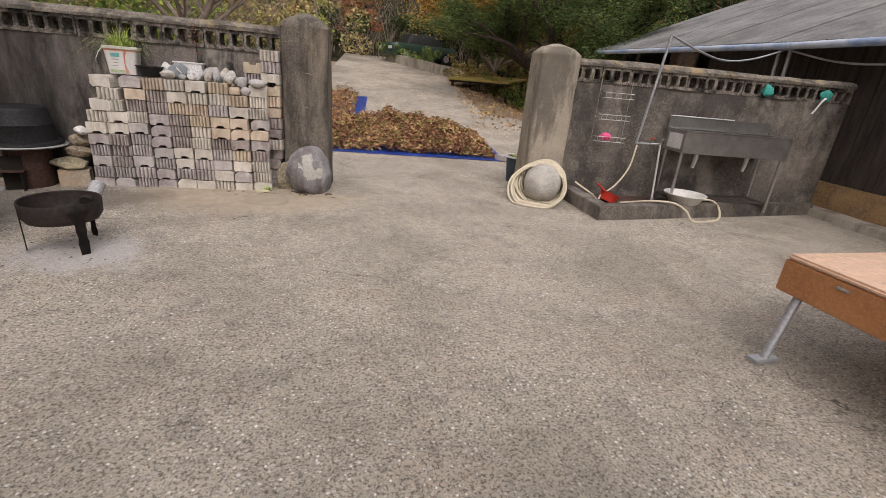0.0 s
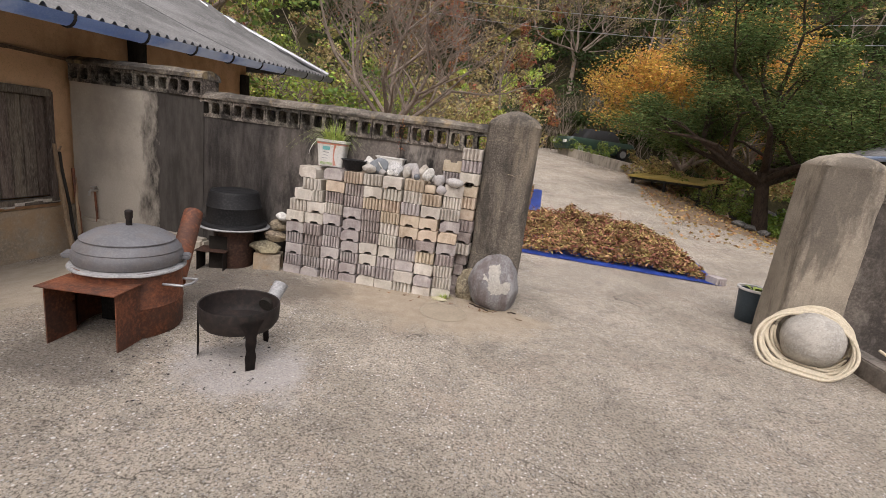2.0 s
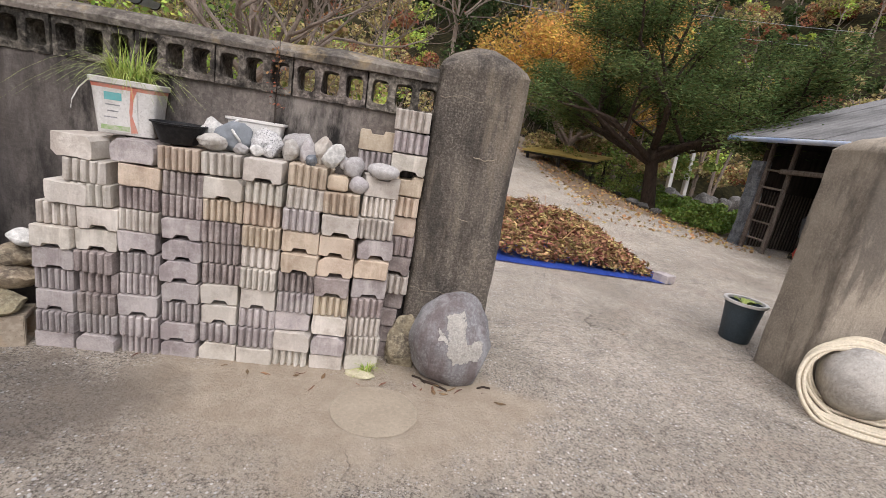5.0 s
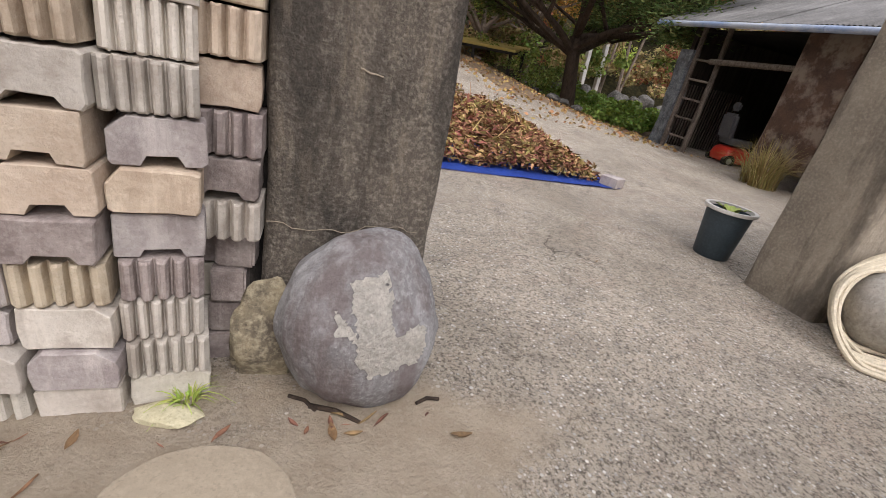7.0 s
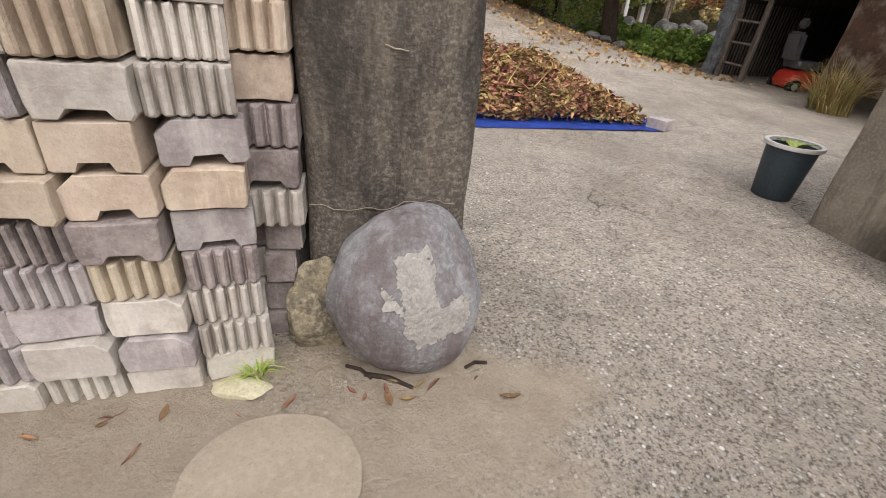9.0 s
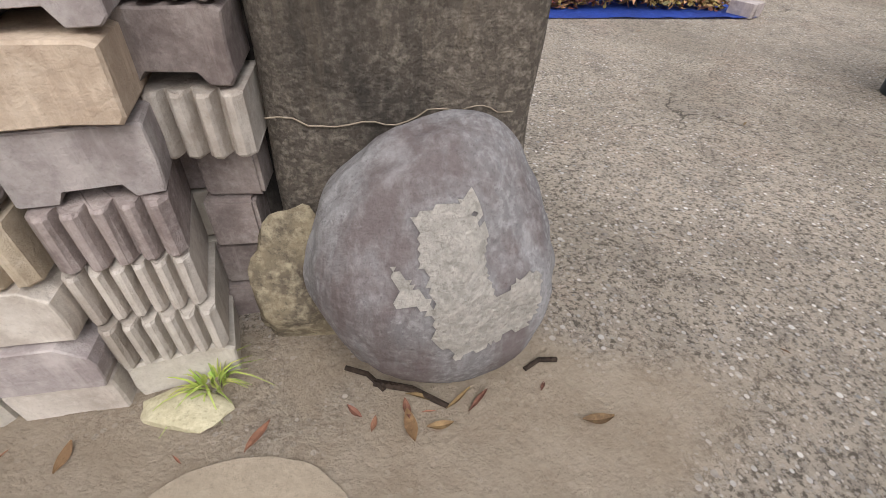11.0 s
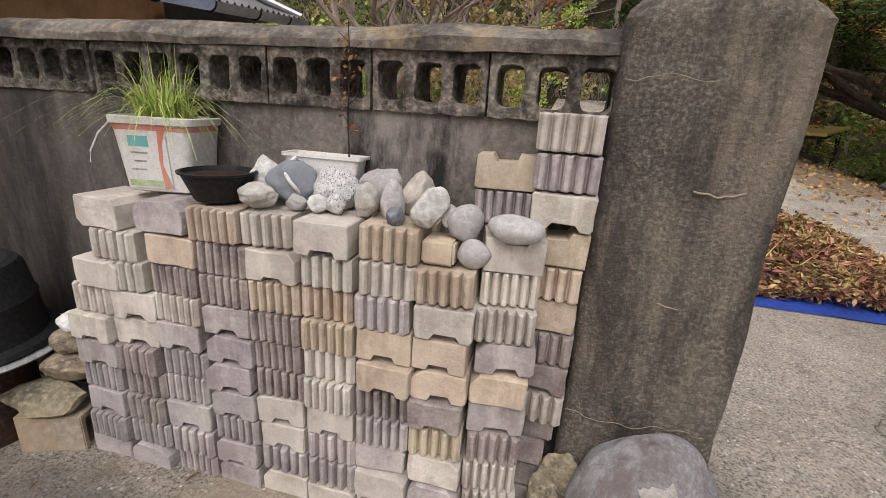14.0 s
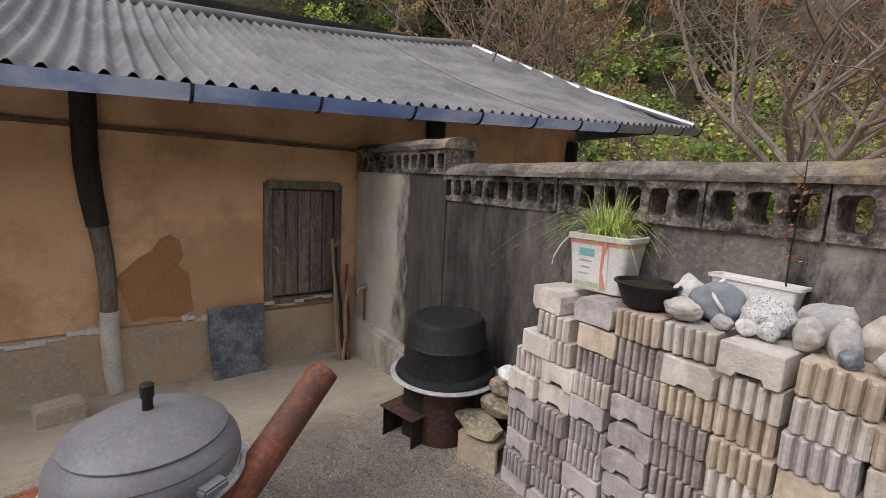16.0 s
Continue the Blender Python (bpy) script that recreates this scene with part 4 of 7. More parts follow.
# ---- the brick stack ----
def brick_bm(kind, w, d, h, seed):
    """R: ribbed end; N: notch below; U: notch above; F: plain face. Front at y = 0, edges chipped."""
    rng = random.Random(seed)
    bm = bmesh.new()
    if kind == "R":
        n = rng.choice((5, 6, 6))
        pts = []
        for i in range(n):
            a, b = w * i / n, w * (i + 1) / n
            s = (b - a)
            lift = rng.uniform(-0.003, 0.003)
            pts += [(a + s * 0.20, 0.004 + lift), (a + s * 0.36, -0.003 + lift), (b - s * 0.36, -0.003 + lift), (b - s * 0.20, 0.004 + lift)]
            if i < n - 1:
                pts += [(b - s * 0.06, 0.027), (b + s * 0.06, 0.027)]
        poly = [(0.0, 0.012)] + pts + [(w, 0.012), (w, d), (0, d)]
        levels = ((0.0, 0.005), (0.006, 0.0), (h - 0.006, 0.0), (h, 0.005))
        rings = []
        chip = rng.randrange(len(pts))
        for k, (z, inset) in enumerate(levels):
            ring = []
            for i, (x, y) in enumerate(poly):
                front = y < 0.02
                c = 0.012 if k == 3 * (seed % 2) and abs(i - chip) < 3 and front else 0.0
                ring.append(bm.verts.new((x + rng.uniform(-.0012, .0012), y + (inset + c if front else 0) + rng.uniform(-.001, .001), z + (rng.uniform(-.0025, .001) if k == 3 else rng.uniform(-.001, .0025) if k == 0 else 0))))
            rings.append(ring)
        bm.faces.new(rings[0][::-1])
        bm.faces.new(rings[-1])
        for lo, hi in zip(rings, rings[1:]):
            for i in range(len(poly)):
                j = (i + 1) % len(poly)
                bm.faces.new((lo[i], lo[j], hi[j], hi[i]))
    else:
        c = rng.uniform(0.003, 0.008)
        k1, k2, k3, k4 = (rng.choice((0.6, 0.8, 1, 1.6, 3.4, 4.6)) for q in range(4))
        if kind == "N":
            nw, nh = w * rng.uniform(0.44, 0.54), h * rng.uniform(0.17, 0.22)
            o = w / 2 + rng.uniform(-0.008, 0.008)
            poly = [(c, 0), (o - nw / 2, 0), (o - nw / 2 + 0.014, nh), (o + nw / 2 - 0.014, nh), (o + nw / 2, 0), (w - c, 0), (w, c * 1.5), (w + 0.001, h * 0.5), (w, h - c * k1), (w - c * k1, h), (w * 0.5, h - 0.002), (c * k2, h), (0, h - c * k2), (0, c * k3)]
        elif kind == "U":
            nw, nh = w * 0.46, h * 0.2
            poly = [(c, 0), (w - c, 0), (w, c), (w, h - c), (w - c, h), (w / 2 + nw / 2, h), (w / 2 + nw / 2 - 0.012, h - nh), (w / 2 - nw / 2 + 0.012, h - nh), (w / 2 - nw / 2, h), (c, h), (0, h - c), (0, c)]
        else:
            poly = [(c * k4, 0), (w * 0.3, 0.001), (w * 0.62, 0.003), (w - c, 0), (w, c * k3), (w + 0.002, h * 0.5), (w, h - c * k1), (w - c * k1 * 1.3, h), (w * 0.45, h - 0.003), (c * k2, h), (0, h - c * k2), (-0.002, h * 0.45), (0, c * k4)]
        poly = [(x + rng.uniform(-.003, .003), z + rng.uniform(-.003, .002)) for x, z in poly]
        e = rng.uniform(0.0015, 0.004)
        cx, cz = w / 2, h / 2
        f0 = [bm.verts.new((cx + (x - cx) * (1 - e / w * 2), rng.uniform(-0.0006, 0.0006), cz + (z - cz) * (1 - e / h * 2))) for x, z in poly]
        f1 = [bm.verts.new((x, e + rng.uniform(0, 0.0025), z)) for x, z in poly]
        b = [bm.verts.new((x, d, z)) for x, z in poly]
        bm.faces.new(f0)
        bm.faces.new(b[::-1])
        for i in range(len(poly)):
            j = (i + 1) % len(poly)
            bm.faces.new((f0[i], f1[i], f1[j], f0[j]))
            bm.faces.new((f1[i], b[i], b[j], f1[j]))
    return bm


BRICK_MESH = {}


def brick_mesh(kind, tone, var):
    key = (kind, tone, var)
    if key not in BRICK_MESH:
        BRICK_MESH[key] = mesh_of(brick_bm(kind, 0.188, 0.20, 0.1085, var * 13 + ord(kind)), "brick", BRICKS[tone], False)
    return BRICK_MESH[key]


# columns from the house side to the gate, each from the ground up: kind and tone
COLUMNS = ["N2R2N2R2N2N0R0F0", "F2R2R3R3R3N0N0R0R0F0", "R2R2N2R2R2N2R0R3F1F2", "N2N2R2N2N2N2N2R3R3R1", "F0R2N0N0R3R3R3R1N0R0", "N0R2R2N0R0R0R1R1R0N0",
           "R0F0F2R2R3N1N1R2R0R1", "N0F2F0R1N3N1N1N0R1", "F0R0R0R3N2F1N2R0R0U0"]
FRONT = (5.645, 5.660, 5.672, 5.680, 5.690, 5.698, 5.706, 5.720, 5.738)
SHIFT = {(0, 5): 0.008, (0, 6): 0.018, (0, 7): 0.075, (1, 5): 0.01, (1, 6): 0.03, (1, 7): 0.0, (1, 8): -0.035, (1, 9): -0.085, (2, 9): -0.035, (3, 9): -0.02, (4, 9): -0.012}


def brick_stack():
    S = thing("brick_stack", pose(0, 0, 0), "dry stack of pale ribbed and notched clay bricks against the wall", "brick stack")
    rng = random.Random(4)
    for c, text in enumerate(COLUMNS):
        n = len(text) // 2
        zz = 0.008 + rng.uniform(-0.004, 0.004)
        lean = 0.0
        for i in range(n):
            sc = rng.uniform(0.975, 1.03)
            wx = rng.uniform(0.935, 1.01)
            kind, tone = text[2 * i], int(text[2 * i + 1])
            lean += rng.uniform(-0.0035, 0.0035)
            dx = lean + rng.uniform(-0.004, 0.004) + SHIFT.get((c, i), 0.0)
            dy = rng.uniform(-0.013, 0.013) + (0.006 * i if c == 8 else 0)
            tip = rng.uniform(-1.5, 1.5) if i > n - 3 else rng.uniform(-0.7, 0.7)
            yaw = rng.uniform(-3, 3) + (9 if c == 8 else 2)
            for row in range(2):
                if row == 1 and i < n - 1 and c not in (0, 8):
                    continue
                m = pose(-2.350 + 0.195 * c + dx, FRONT[c] + dy + row * 0.206, zz, 0, tip, yaw) @ Matrix.Diagonal((wx, 1, sc, 1))
                part("brick", brick_mesh(kind if row == 0 else "F", tone, rng.randrange(9)), None, S, m=m)
            zz += 0.1085 * sc + 0.0045
    part("brick", brick_mesh("R", 2, 1), None, S, m=pose(-0.865, 5.925, 1.142, 0, 0, 3))
    part("brick", brick_mesh("U", 1, 1), None, S, m=pose(-0.868, 5.925, 1.256, 0, 0, 4))
    return S


def brick_column():
    S = thing("brick_column", pose(-0.682, 5.885, 0.0), "narrow column of stacked clay bricks beside the gate pillar", "brick stack")
    rng = random.Random(9)
    text = "R0N3R3F1R1U1N0R2R0"
    for i in range(9):
        part("brick", brick_mesh(text[2 * i], int(text[2 * i + 1]), rng.randrange(4)), None, S, m=pose(rng.uniform(-0.012, 0.0), rng.uniform(-0.008, 0.006), 0.468 + 0.115 * i, 0, 0, rng.uniform(-3, 2)))
    for i in range(4):
        part("half_brick", bmesh_box((0.0, 0.0, 0.0), (0.095 + 0.012 * (i % 2), 0.18, 0.112), 0.007), BRICKS[3], S, m=pose(0.03 + 0.01 * i, 0.05 + 0.012 * (i % 2), 0.005 + 0.1155 * i, 0, 0, 4 - 3 * i))
    return S


brick_stack()
brick_column()


# ---- fire things by the wall ----
def big_stove():
    S = thing("drum_stove", pose(-2.55, 4.06, 0, 0, 0, 10), "rusty steel drum stove with a lidded cast-iron cauldron", "stove")
    bm = bmesh.new()
    add_lathe(bm, [(0.301, 0.0), (0.310, 0.02), (0.312, 0.2), (0.317, 0.21), (0.312, 0.22), (0.311, 0.39), (0.310, 0.44), (0.319, 0.455), (0.292, 0.455), (0.292, 0.39), (0.292, 0.0), (0.301, 0.0)], 48)
    bmesh.ops.delete(bm, geom=[f for f in bm.faces if f.calc_center_median().y < -0.2 and abs(f.calc_center_median().x) < 0.205 and f.calc_center_median().z < 0.40], context="FACES")
    drum = part("drum", bm, M_RUST, S, "rust-red steel drum")
    # fire mouth box
    w, d0, h, t = 0.222, -0.42, 0.39, 0.008
    box = part("fire_mouth", bmesh_box((-w, d0, 0), (-w + t, -0.21, h)), M_RUST, S, "rusty sheet fire mouth")
    part("cheek", bmesh_box((w - t, d0, 0), (w, -0.19, h)), M_RUST, box)
    bm = bmesh.new()
    add_box(bm, -w - 0.02, d0 - 0.03, h, w + 0.02, -0.20, h + t, 0.002, Matrix.Rotation(radians(1.5), 4, "X"))
    part("top_plate", bm, M_RUST, box)
    # sooty plate, near-black to stand for the shade deep in the mouth
    part("fire_dark", bmesh_box((-w + t, 0.0, 0.0), (w - t, 0.01, h + 0.03)), M_DARK, box, "sooted back plate, near-black for the fire mouth's shade")
    bm = bmesh.new()
    add_tube(bm, [(0.29, -0.10, 0.36), (0.43, -0.10, 0.365), (0.445, -0.04, 0.365), (0.445, 0.02, 0.365), (0.43, 0.06, 0.365), (0.33, 0.06, 0.36)], 0.009, 0.009, 8)
    part("handle", bm, M_GREYMETAL, drum, "bent steel handle")
    bm = bmesh.new()
    add_lathe(bm, [(0.24, 0.435), (0.318, 0.428), (0.338, 0.440), (0.335, 0.450), (0.30, 0.462), (0.285, 0.46)], 48)
    for v in bm.verts:
        k = math.atan2(v.co.y, v.co.x)
        if v.co.x ** 2 + v.co.y ** 2 > 0.1:
            v.co *= 1 + 0.012 * math.sin(7 * k) * math.sin(3 * k + 1)
    part("flange", bm, M_FROST, S, "ash-grey cauldron flange")
    bm = bmesh.new()
    add_lathe(bm, [(0.285, 0.455), (0.308, 0.468), (0.318, 0.50), (0.314, 0.535), (0.302, 0.556), (0.306, 0.562), (0.303, 0.568), (0.283, 0.595), (0.262, 0.615)], 56)
    part("cauldron", bm, M_CASTIRON, S, "dull grey cast-iron cauldron")
    bm = bmesh.new()
    add_lathe(bm, [(0.255, 0.608), (0.268, 0.616), (0.270, 0.624), (0.257, 0.634), (0.200, 0.668), (0.125, 0.692), (0.050, 0.704), (0.000, 0.706)], 56)
    lid = part("lid", bm, M_CASTIRON, S, "domed cast-iron lid")
    bm = bmesh.new()
    add_lathe(bm, [(0.019, 0.70), (0.018, 0.745), (0.023, 0.755), (0.024, 0.80), (0.018, 0.807), (0, 0.808)], 16)
    part("knob", bm, M_SOOT, lid, "black lid knob")
    for a in (25, 205):
        bm = bmesh.new()
        add_box(bm, 0.300, -0.05, 0.48, 0.362, 0.05, 0.515, 0.008, Matrix.Rotation(radians(a), 4, "Z"))
        part("lug", bm, M_CASTIRON, S)
    inv = S.matrix_basis.inverted()
    a, b = inv @ Vector((-2.42, 4.30, 0.27)), inv @ Vector((-2.66, 4.76, 0.685))
    bm = bmesh.new()
    add_tube(bm, [a, a.lerp(b, 0.5), b], 0.072, 0.072, 24)
    d = (a - b).normalized()
    part("flue_pipe", bm, M_RUST, S, "slanting rusted flue pipe")
    # thin dark disc on the pipe end stands for the shaded hollow
    bm = bmesh.new()
    add_tube(bm, [b - d * 0.001, b - d * 0.004], 0.062, 0.062, 20)
    part("flue_mouth", bm, M_DARK, S, "dark disc standing for the flue's shaded mouth")


def brazier():
    B = thing("brazier", pose(-1.645, 3.985, 0) @ Matrix.Diagonal((0.94, 0.94, 0.87, 1)), "sooty round steel brazier on bent legs over ash", "brazier")
    bm = bmesh.new()
    add_lathe(bm, [(0.245, 0.415), (0.252, 0.42), (0.256, 0.41), (0.25, 0.30), (0.225, 0.255), (0.12, 0.235), (0, 0.23), (0, 0.238), (0.12, 0.243), (0.22, 0.263), (0.243, 0.30), (0.245, 0.415)], 48)
    bowl = part("bowl", bm, M_SOOT, B, "soot-black steel bowl")
    # bent plate legs, wide under the rim and ragged below
    for a, half in ((-150, 0.36), (-38, 0.32), (80, 0.24)):
        bm = bmesh.new()
        prev = None
        for k in range(9):
            z = 0.405 - 0.405 * k / 8
            w = half * (1.35 - 0.95 * min(1, k / 3) ** 0.6) + 0.02 * math.sin(k * 2.3 + a)
            ring = []
            for q in range(5):
                an = radians(a) - w + 2 * w * q / 4
                ring.append(bm.verts.new((0.254 * math.cos(an), 0.254 * math.sin(an), z)))
            if prev:
                for q in range(4):
                    bm.faces.new((prev[q], prev[q + 1], ring[q + 1], ring[q]))
            prev = ring
        bmesh.ops.solidify(bm, geom=bm.faces[:], thickness=0.006)
        part("leg", bm, M_SOOT, B)
    # the bowl is uncut; a dark plug stands for the hole's shade
    bm = bmesh.new()
    add_tube(bm, [(0.055, 0.240, 0.340), (0.055, 0.208, 0.330)], 0.052, 0.052, 24)
    part("air_hole", bm, M_DARK, bowl, "dark round plug standing for the shaded air hole")
    bm = bmesh.new()
    add_tube(bm, [(0.055, 0.288, 0.345), (0.055, 0.40, 0.445)], 0.050, 0.054, 20)
    part("blower_pipe", bm, M_FROST, B, "pale ash-grey pipe stub")
    rng = random.Random(2)
    for i in range(7):
        r, a = 0.15 * rng.random(), rng.random() * 6.28
        bm = bmesh.new()
        add_tube(bm, [(r * math.cos(a), r * math.sin(a), 0.25), (r * math.cos(a) + rng.uniform(-.05, .05), r * math.sin(a) + rng.uniform(-.05, .05), 0.262)], 0.010, 0.006, 5)
        part("charcoal", bm, M_DARK, bowl)


M_DARKRUST = mat("dark_sooty_rust", (0.085, 0.042, 0.03), (0.035, 0.024, 0.02), 5, 0.75, 0.2, bump=0.4, fine=45, light=(0.16, 0.085, 0.055))


def tub_stove():
    S = thing("small_stove", pose(-2.90, 5.60, 0, 0, 0, 18), "small rusty steel stove standing by the wall", "stove")
    bm = bmesh.new()
    add_lathe(bm, [(0.185, 0), (0.19, 0.01), (0.19, 0.40), (0.20, 0.41), (0.175, 0.41), (0.175, 0)], 32)
    part("drum", bm, M_DARKRUST, S)
    bm = bmesh.new()
    add_box(bm, -0.27, -0.30, 0.20, 0.02, -0.08, 0.208, 0.002)
    part("shelf_plate", bm, M_DARKRUST, S, "rusty sheet shelf")
    part("cheek", bmesh_box((-0.255, -0.28, 0.0), (-0.248, -0.08, 0.2)), M_SOOT, S)
    part("cheek", bmesh_box((-0.01, -0.28, 0.0), (-0.003, -0.17, 0.2)), M_SOOT, S)
    # near-black plate on the drum stands for the shaded fire opening
    part("fire_dark", bmesh_box((-0.17, -0.192, 0.0), (0.0, -0.185, 0.34)), M_DARK, S)
    bm = bmesh.new()
    add_lathe(bm, [(0.16, 0.412), (0.335, 0.42), (0.345, 0.43), (0.335, 0.437), (0.16, 0.43)], 40)
    part("pan_rim", bm, M_FROST, S, "pale grey pan rim")
    T = thing("rubber_tub", pose(-2.90, 5.60, 0.438, 1.5, 0, 0) @ Matrix.Scale(0.94, 4), "black rubber tub upside down on the small stove", "tub")
    bm = bmesh.new()
    add_lathe(bm, [(0.30, 0.012), (0.325, 0.0), (0.335, 0.012), (0.327, 0.03), (0.295, 0.040), (0.285, 0.042)], 56)
    part("rim", bm, M_RUBBER, T, "thick rolled rubber rim")
    bm = bmesh.new()
    add_lathe(bm, [(0.287, 0.041), (0.283, 0.06), (0.272, 0.20), (0.277, 0.21), (0.268, 0.22), (0.252, 0.345), (0.235, 0.372), (0.20, 0.378)], 56)
    part("wall", bm, M_RUBBER, T)
    bm = bmesh.new()
    add_lathe(bm, [(0.201, 0.378), (0.18, 0.370), (0.05, 0.376), (0, 0.377)], 56)
    part("base", bm, M_RUBBER, T)


def block_and_stones():
    B = thing("cement_block", pose(-2.535, 5.66, 0.01, 0, 0, 20), "hollow grey cement block on the ground", "block")
    bm = bmesh.new()
    add_box(bm, -0.13, -0.085, 0.0, 0.13, -0.058, 0.18, 0.004)
    add_box(bm, -0.13, 0.058, 0.0, 0.13, 0.085, 0.18, 0.004)
    add_box(bm, -0.13, -0.058, 0.0, 0.13, 0.058, 0.028, 0.003)
    add_box(bm, -0.13, -0.058, 0.152, 0.13, 0.058, 0.18, 0.003)
    part("body", bm, M_PLINTH, B, smooth=False)
    for i, (x, y, z, sx, sy, sz, r) in enumerate(((-2.56, 5.64, 0.188, 0.155, 0.115, 0.066, 10), (-2.50, 5.73, 0.30, 0.125, 0.10, 0.062, 40), (-2.50, 5.78, 0.408, 0.115, 0.095, 0.068, 75))):
        solid("slab_stone", stone_bm(sx, sy, sz, 30 + i, 0.2, 3, 0.25), M_TANSTONE, "flat tan field stone stacked on a block", "stone", group="stones by the block", m=pose(x, y, z, 0, 0, r))
    solid("white_stone", stone_bm(0.07, 0.06, 0.045, 77, 0.2, 3, 0.2), M_PALESTONE, "small white stone on a stone pile", "stone", m=pose(-2.44, 5.73, 0.528))


big_stove()
brazier()
tub_stove()
block_and_stones()


# ---- on top of the stack ----
def grass_mesh(n, r, h0, h1, seed, material, droop=0.5, seg=5, width=0.005):
    rng = random.Random(seed)
    bm = bmesh.new()
    for i in range(n):
        a, q = rng.random() * 6.28, r * math.sqrt(rng.random())
        p = Vector((q * math.cos(a), q * math.sin(a), 0))
        out = Vector((math.cos(a + rng.uniform(-.9, .9)), math.sin(a + rng.uniform(-.9, .9)), 0)) * rng.uniform(0.05, droop)
        L = rng.uniform(h0, h1)
        side = Vector((-out.y, out.x, 0)).normalized() * width
        prev = None
        for k in range(seg + 1):
            f = k / seg
            c = p + out * L * 1.6 * f * f + Vector((0, 0, L * (f - out.length * 1.1 * f * f * f)))
            wv = side * (1 - f * 0.9)
            pair = (bm.verts.new(c - wv), bm.verts.new(c + wv))
            if prev:
                bm.faces.new((prev[0], prev[1], pair[1], pair[0]))
            prev = pair
    return mesh_of(bm, "grass", material)


def rect_lathe(bm, levels, seg=6):
    """Loft of rounded rectangles: (half x, half y, corner radius, z)."""
    prev = None
    for hx, hy, r, z in levels:
        ring = []
        for q, (sx, sy) in enumerate(((1, -1), (1, 1), (-1, 1), (-1, -1))):
            for a in range(seg + 1):
                an = radians(-90 + 90 * q + 90 * a / seg)
                ring.append(bm.verts.new((sx * (hx - r) + r * math.cos(an), sy * (hy - r) + r * math.sin(an), z)))
        if prev:
            for i in range(len(ring)):
                j = (i + 1) % len(ring)
                bm.faces.new((prev[i], prev[j], ring[j], ring[i]))
        else:
            bm.faces.new(ring[::-1])
        prev = ring
    bm.faces.new(prev)


def grass_tub():
    T = thing("plastic_tub", pose(-2.00, 5.87, 1.146, 0, 0, 12) @ Matrix.Diagonal((0.76, 0.80, 0.98, 1)), "dirty white printed plastic tub planted with long grass", "planter")
    bm = bmesh.new()
    rect_lathe(bm, [(0.150, 0.10, 0.03, 0), (0.158, 0.108, 0.03, 0.004), (0.185, 0.128, 0.035, 0.235), (0.197, 0.140, 0.04, 0.24), (0.199, 0.142, 0.04, 0.262), (0.190, 0.133, 0.036, 0.266), (0.18, 0.124, 0.034, 0.25), (0.178, 0.122, 0.034, 0.235)])
    part("tub", bm, M_WHITEPLASTIC, T)
    # printed label on the front, follows the sloping face
    m = pose(0, -0.1215, 0.118, 90 + 4.95, 0, 0)

    def patch(name, x0, z0, x1, z1, mt, lift, lab=""):
        bm = bmesh.new()
        add_box(bm, x0, z0, 0, x1, z1, 0.0012 + lift)
        part(name, bm, mt, T, lab, m=m, smooth=False)
    patch("label", -0.140, -0.105, 0.075, 0.10, M_WHITEPLASTIC, 0.0, "pale printed label")
    patch("print", -0.105, 0.045, -0.01, 0.082, M_TEALPRINT, 0.001, "faded teal print")
    patch("print", -0.13, -0.098, 0.03, -0.075, M_GREENPRINT, 0.001, "faded green leaf print")
    for k, (x, z, w) in enumerate(((-0.10, 0.02, 0.08), (-0.09, -0.01, 0.06), (-0.11, -0.04, 0.07))):
        patch("print_line", x, z, x + w, z + 0.006, M_FROST, 0.001)
    bm = bmesh.new()
    pts = [(0.035, -0.105), (0.075, -0.10), (0.045, -0.02), (0.055, 0.06), (0.075, 0.10), (0.04, 0.10), (0.03, 0.0)]
    bm.faces.new([bm.verts.new((x, y, 0.0025)) for x, y in pts])
    r = bmesh.ops.extrude_face_region(bm, geom=bm.faces[:])
    bmesh.ops.translate(bm, verts=[v for v in r["geom"] if isinstance(v, bmesh.types.BMVert)], vec=(0, 0, -0.002))
    part("print", bm, M_REDPRINT, T, "faded red curved stripe", m=m, smooth=False)
    bm = bmesh.new()
    rect_lathe(bm, [(0.1845, 0.1275, 0.035, 0.218), (0.187, 0.1300, 0.035, 0.2345), (0.180, 0.124, 0.034, 0.2345), (0.178, 0.122, 0.034, 0.218)])
    part("red_band", bm, M_REDPRINT, T, "faded red band under the rim")
    bm = bmesh.new()
    add_box(bm, -0.17, -0.113, 0.228, 0.17, 0.113, 0.238)
    part("soil", bm, M_SOIL, T)
    g = part("grass", grass_mesh(300, 0.12, 0.12, 0.32, 3, M_GRASS, 1.15, 8, 0.0042), None, T, "long yellow-green grass blades", m=pose(0.0, 0, 0.235))
    g["kind"] = "stuff"
    bm = bmesh.new()
    add_tube(bm, [(-0.19, -0.10, 0.25), (-0.23, -0.14, 0.20), (-0.26, -0.16, 0.14), (-0.265, -0.165, 0.10)], 0.004, 0.003, 6)
    part("string", bm, M_WHITEPLASTIC, T, "hanging pale stem")


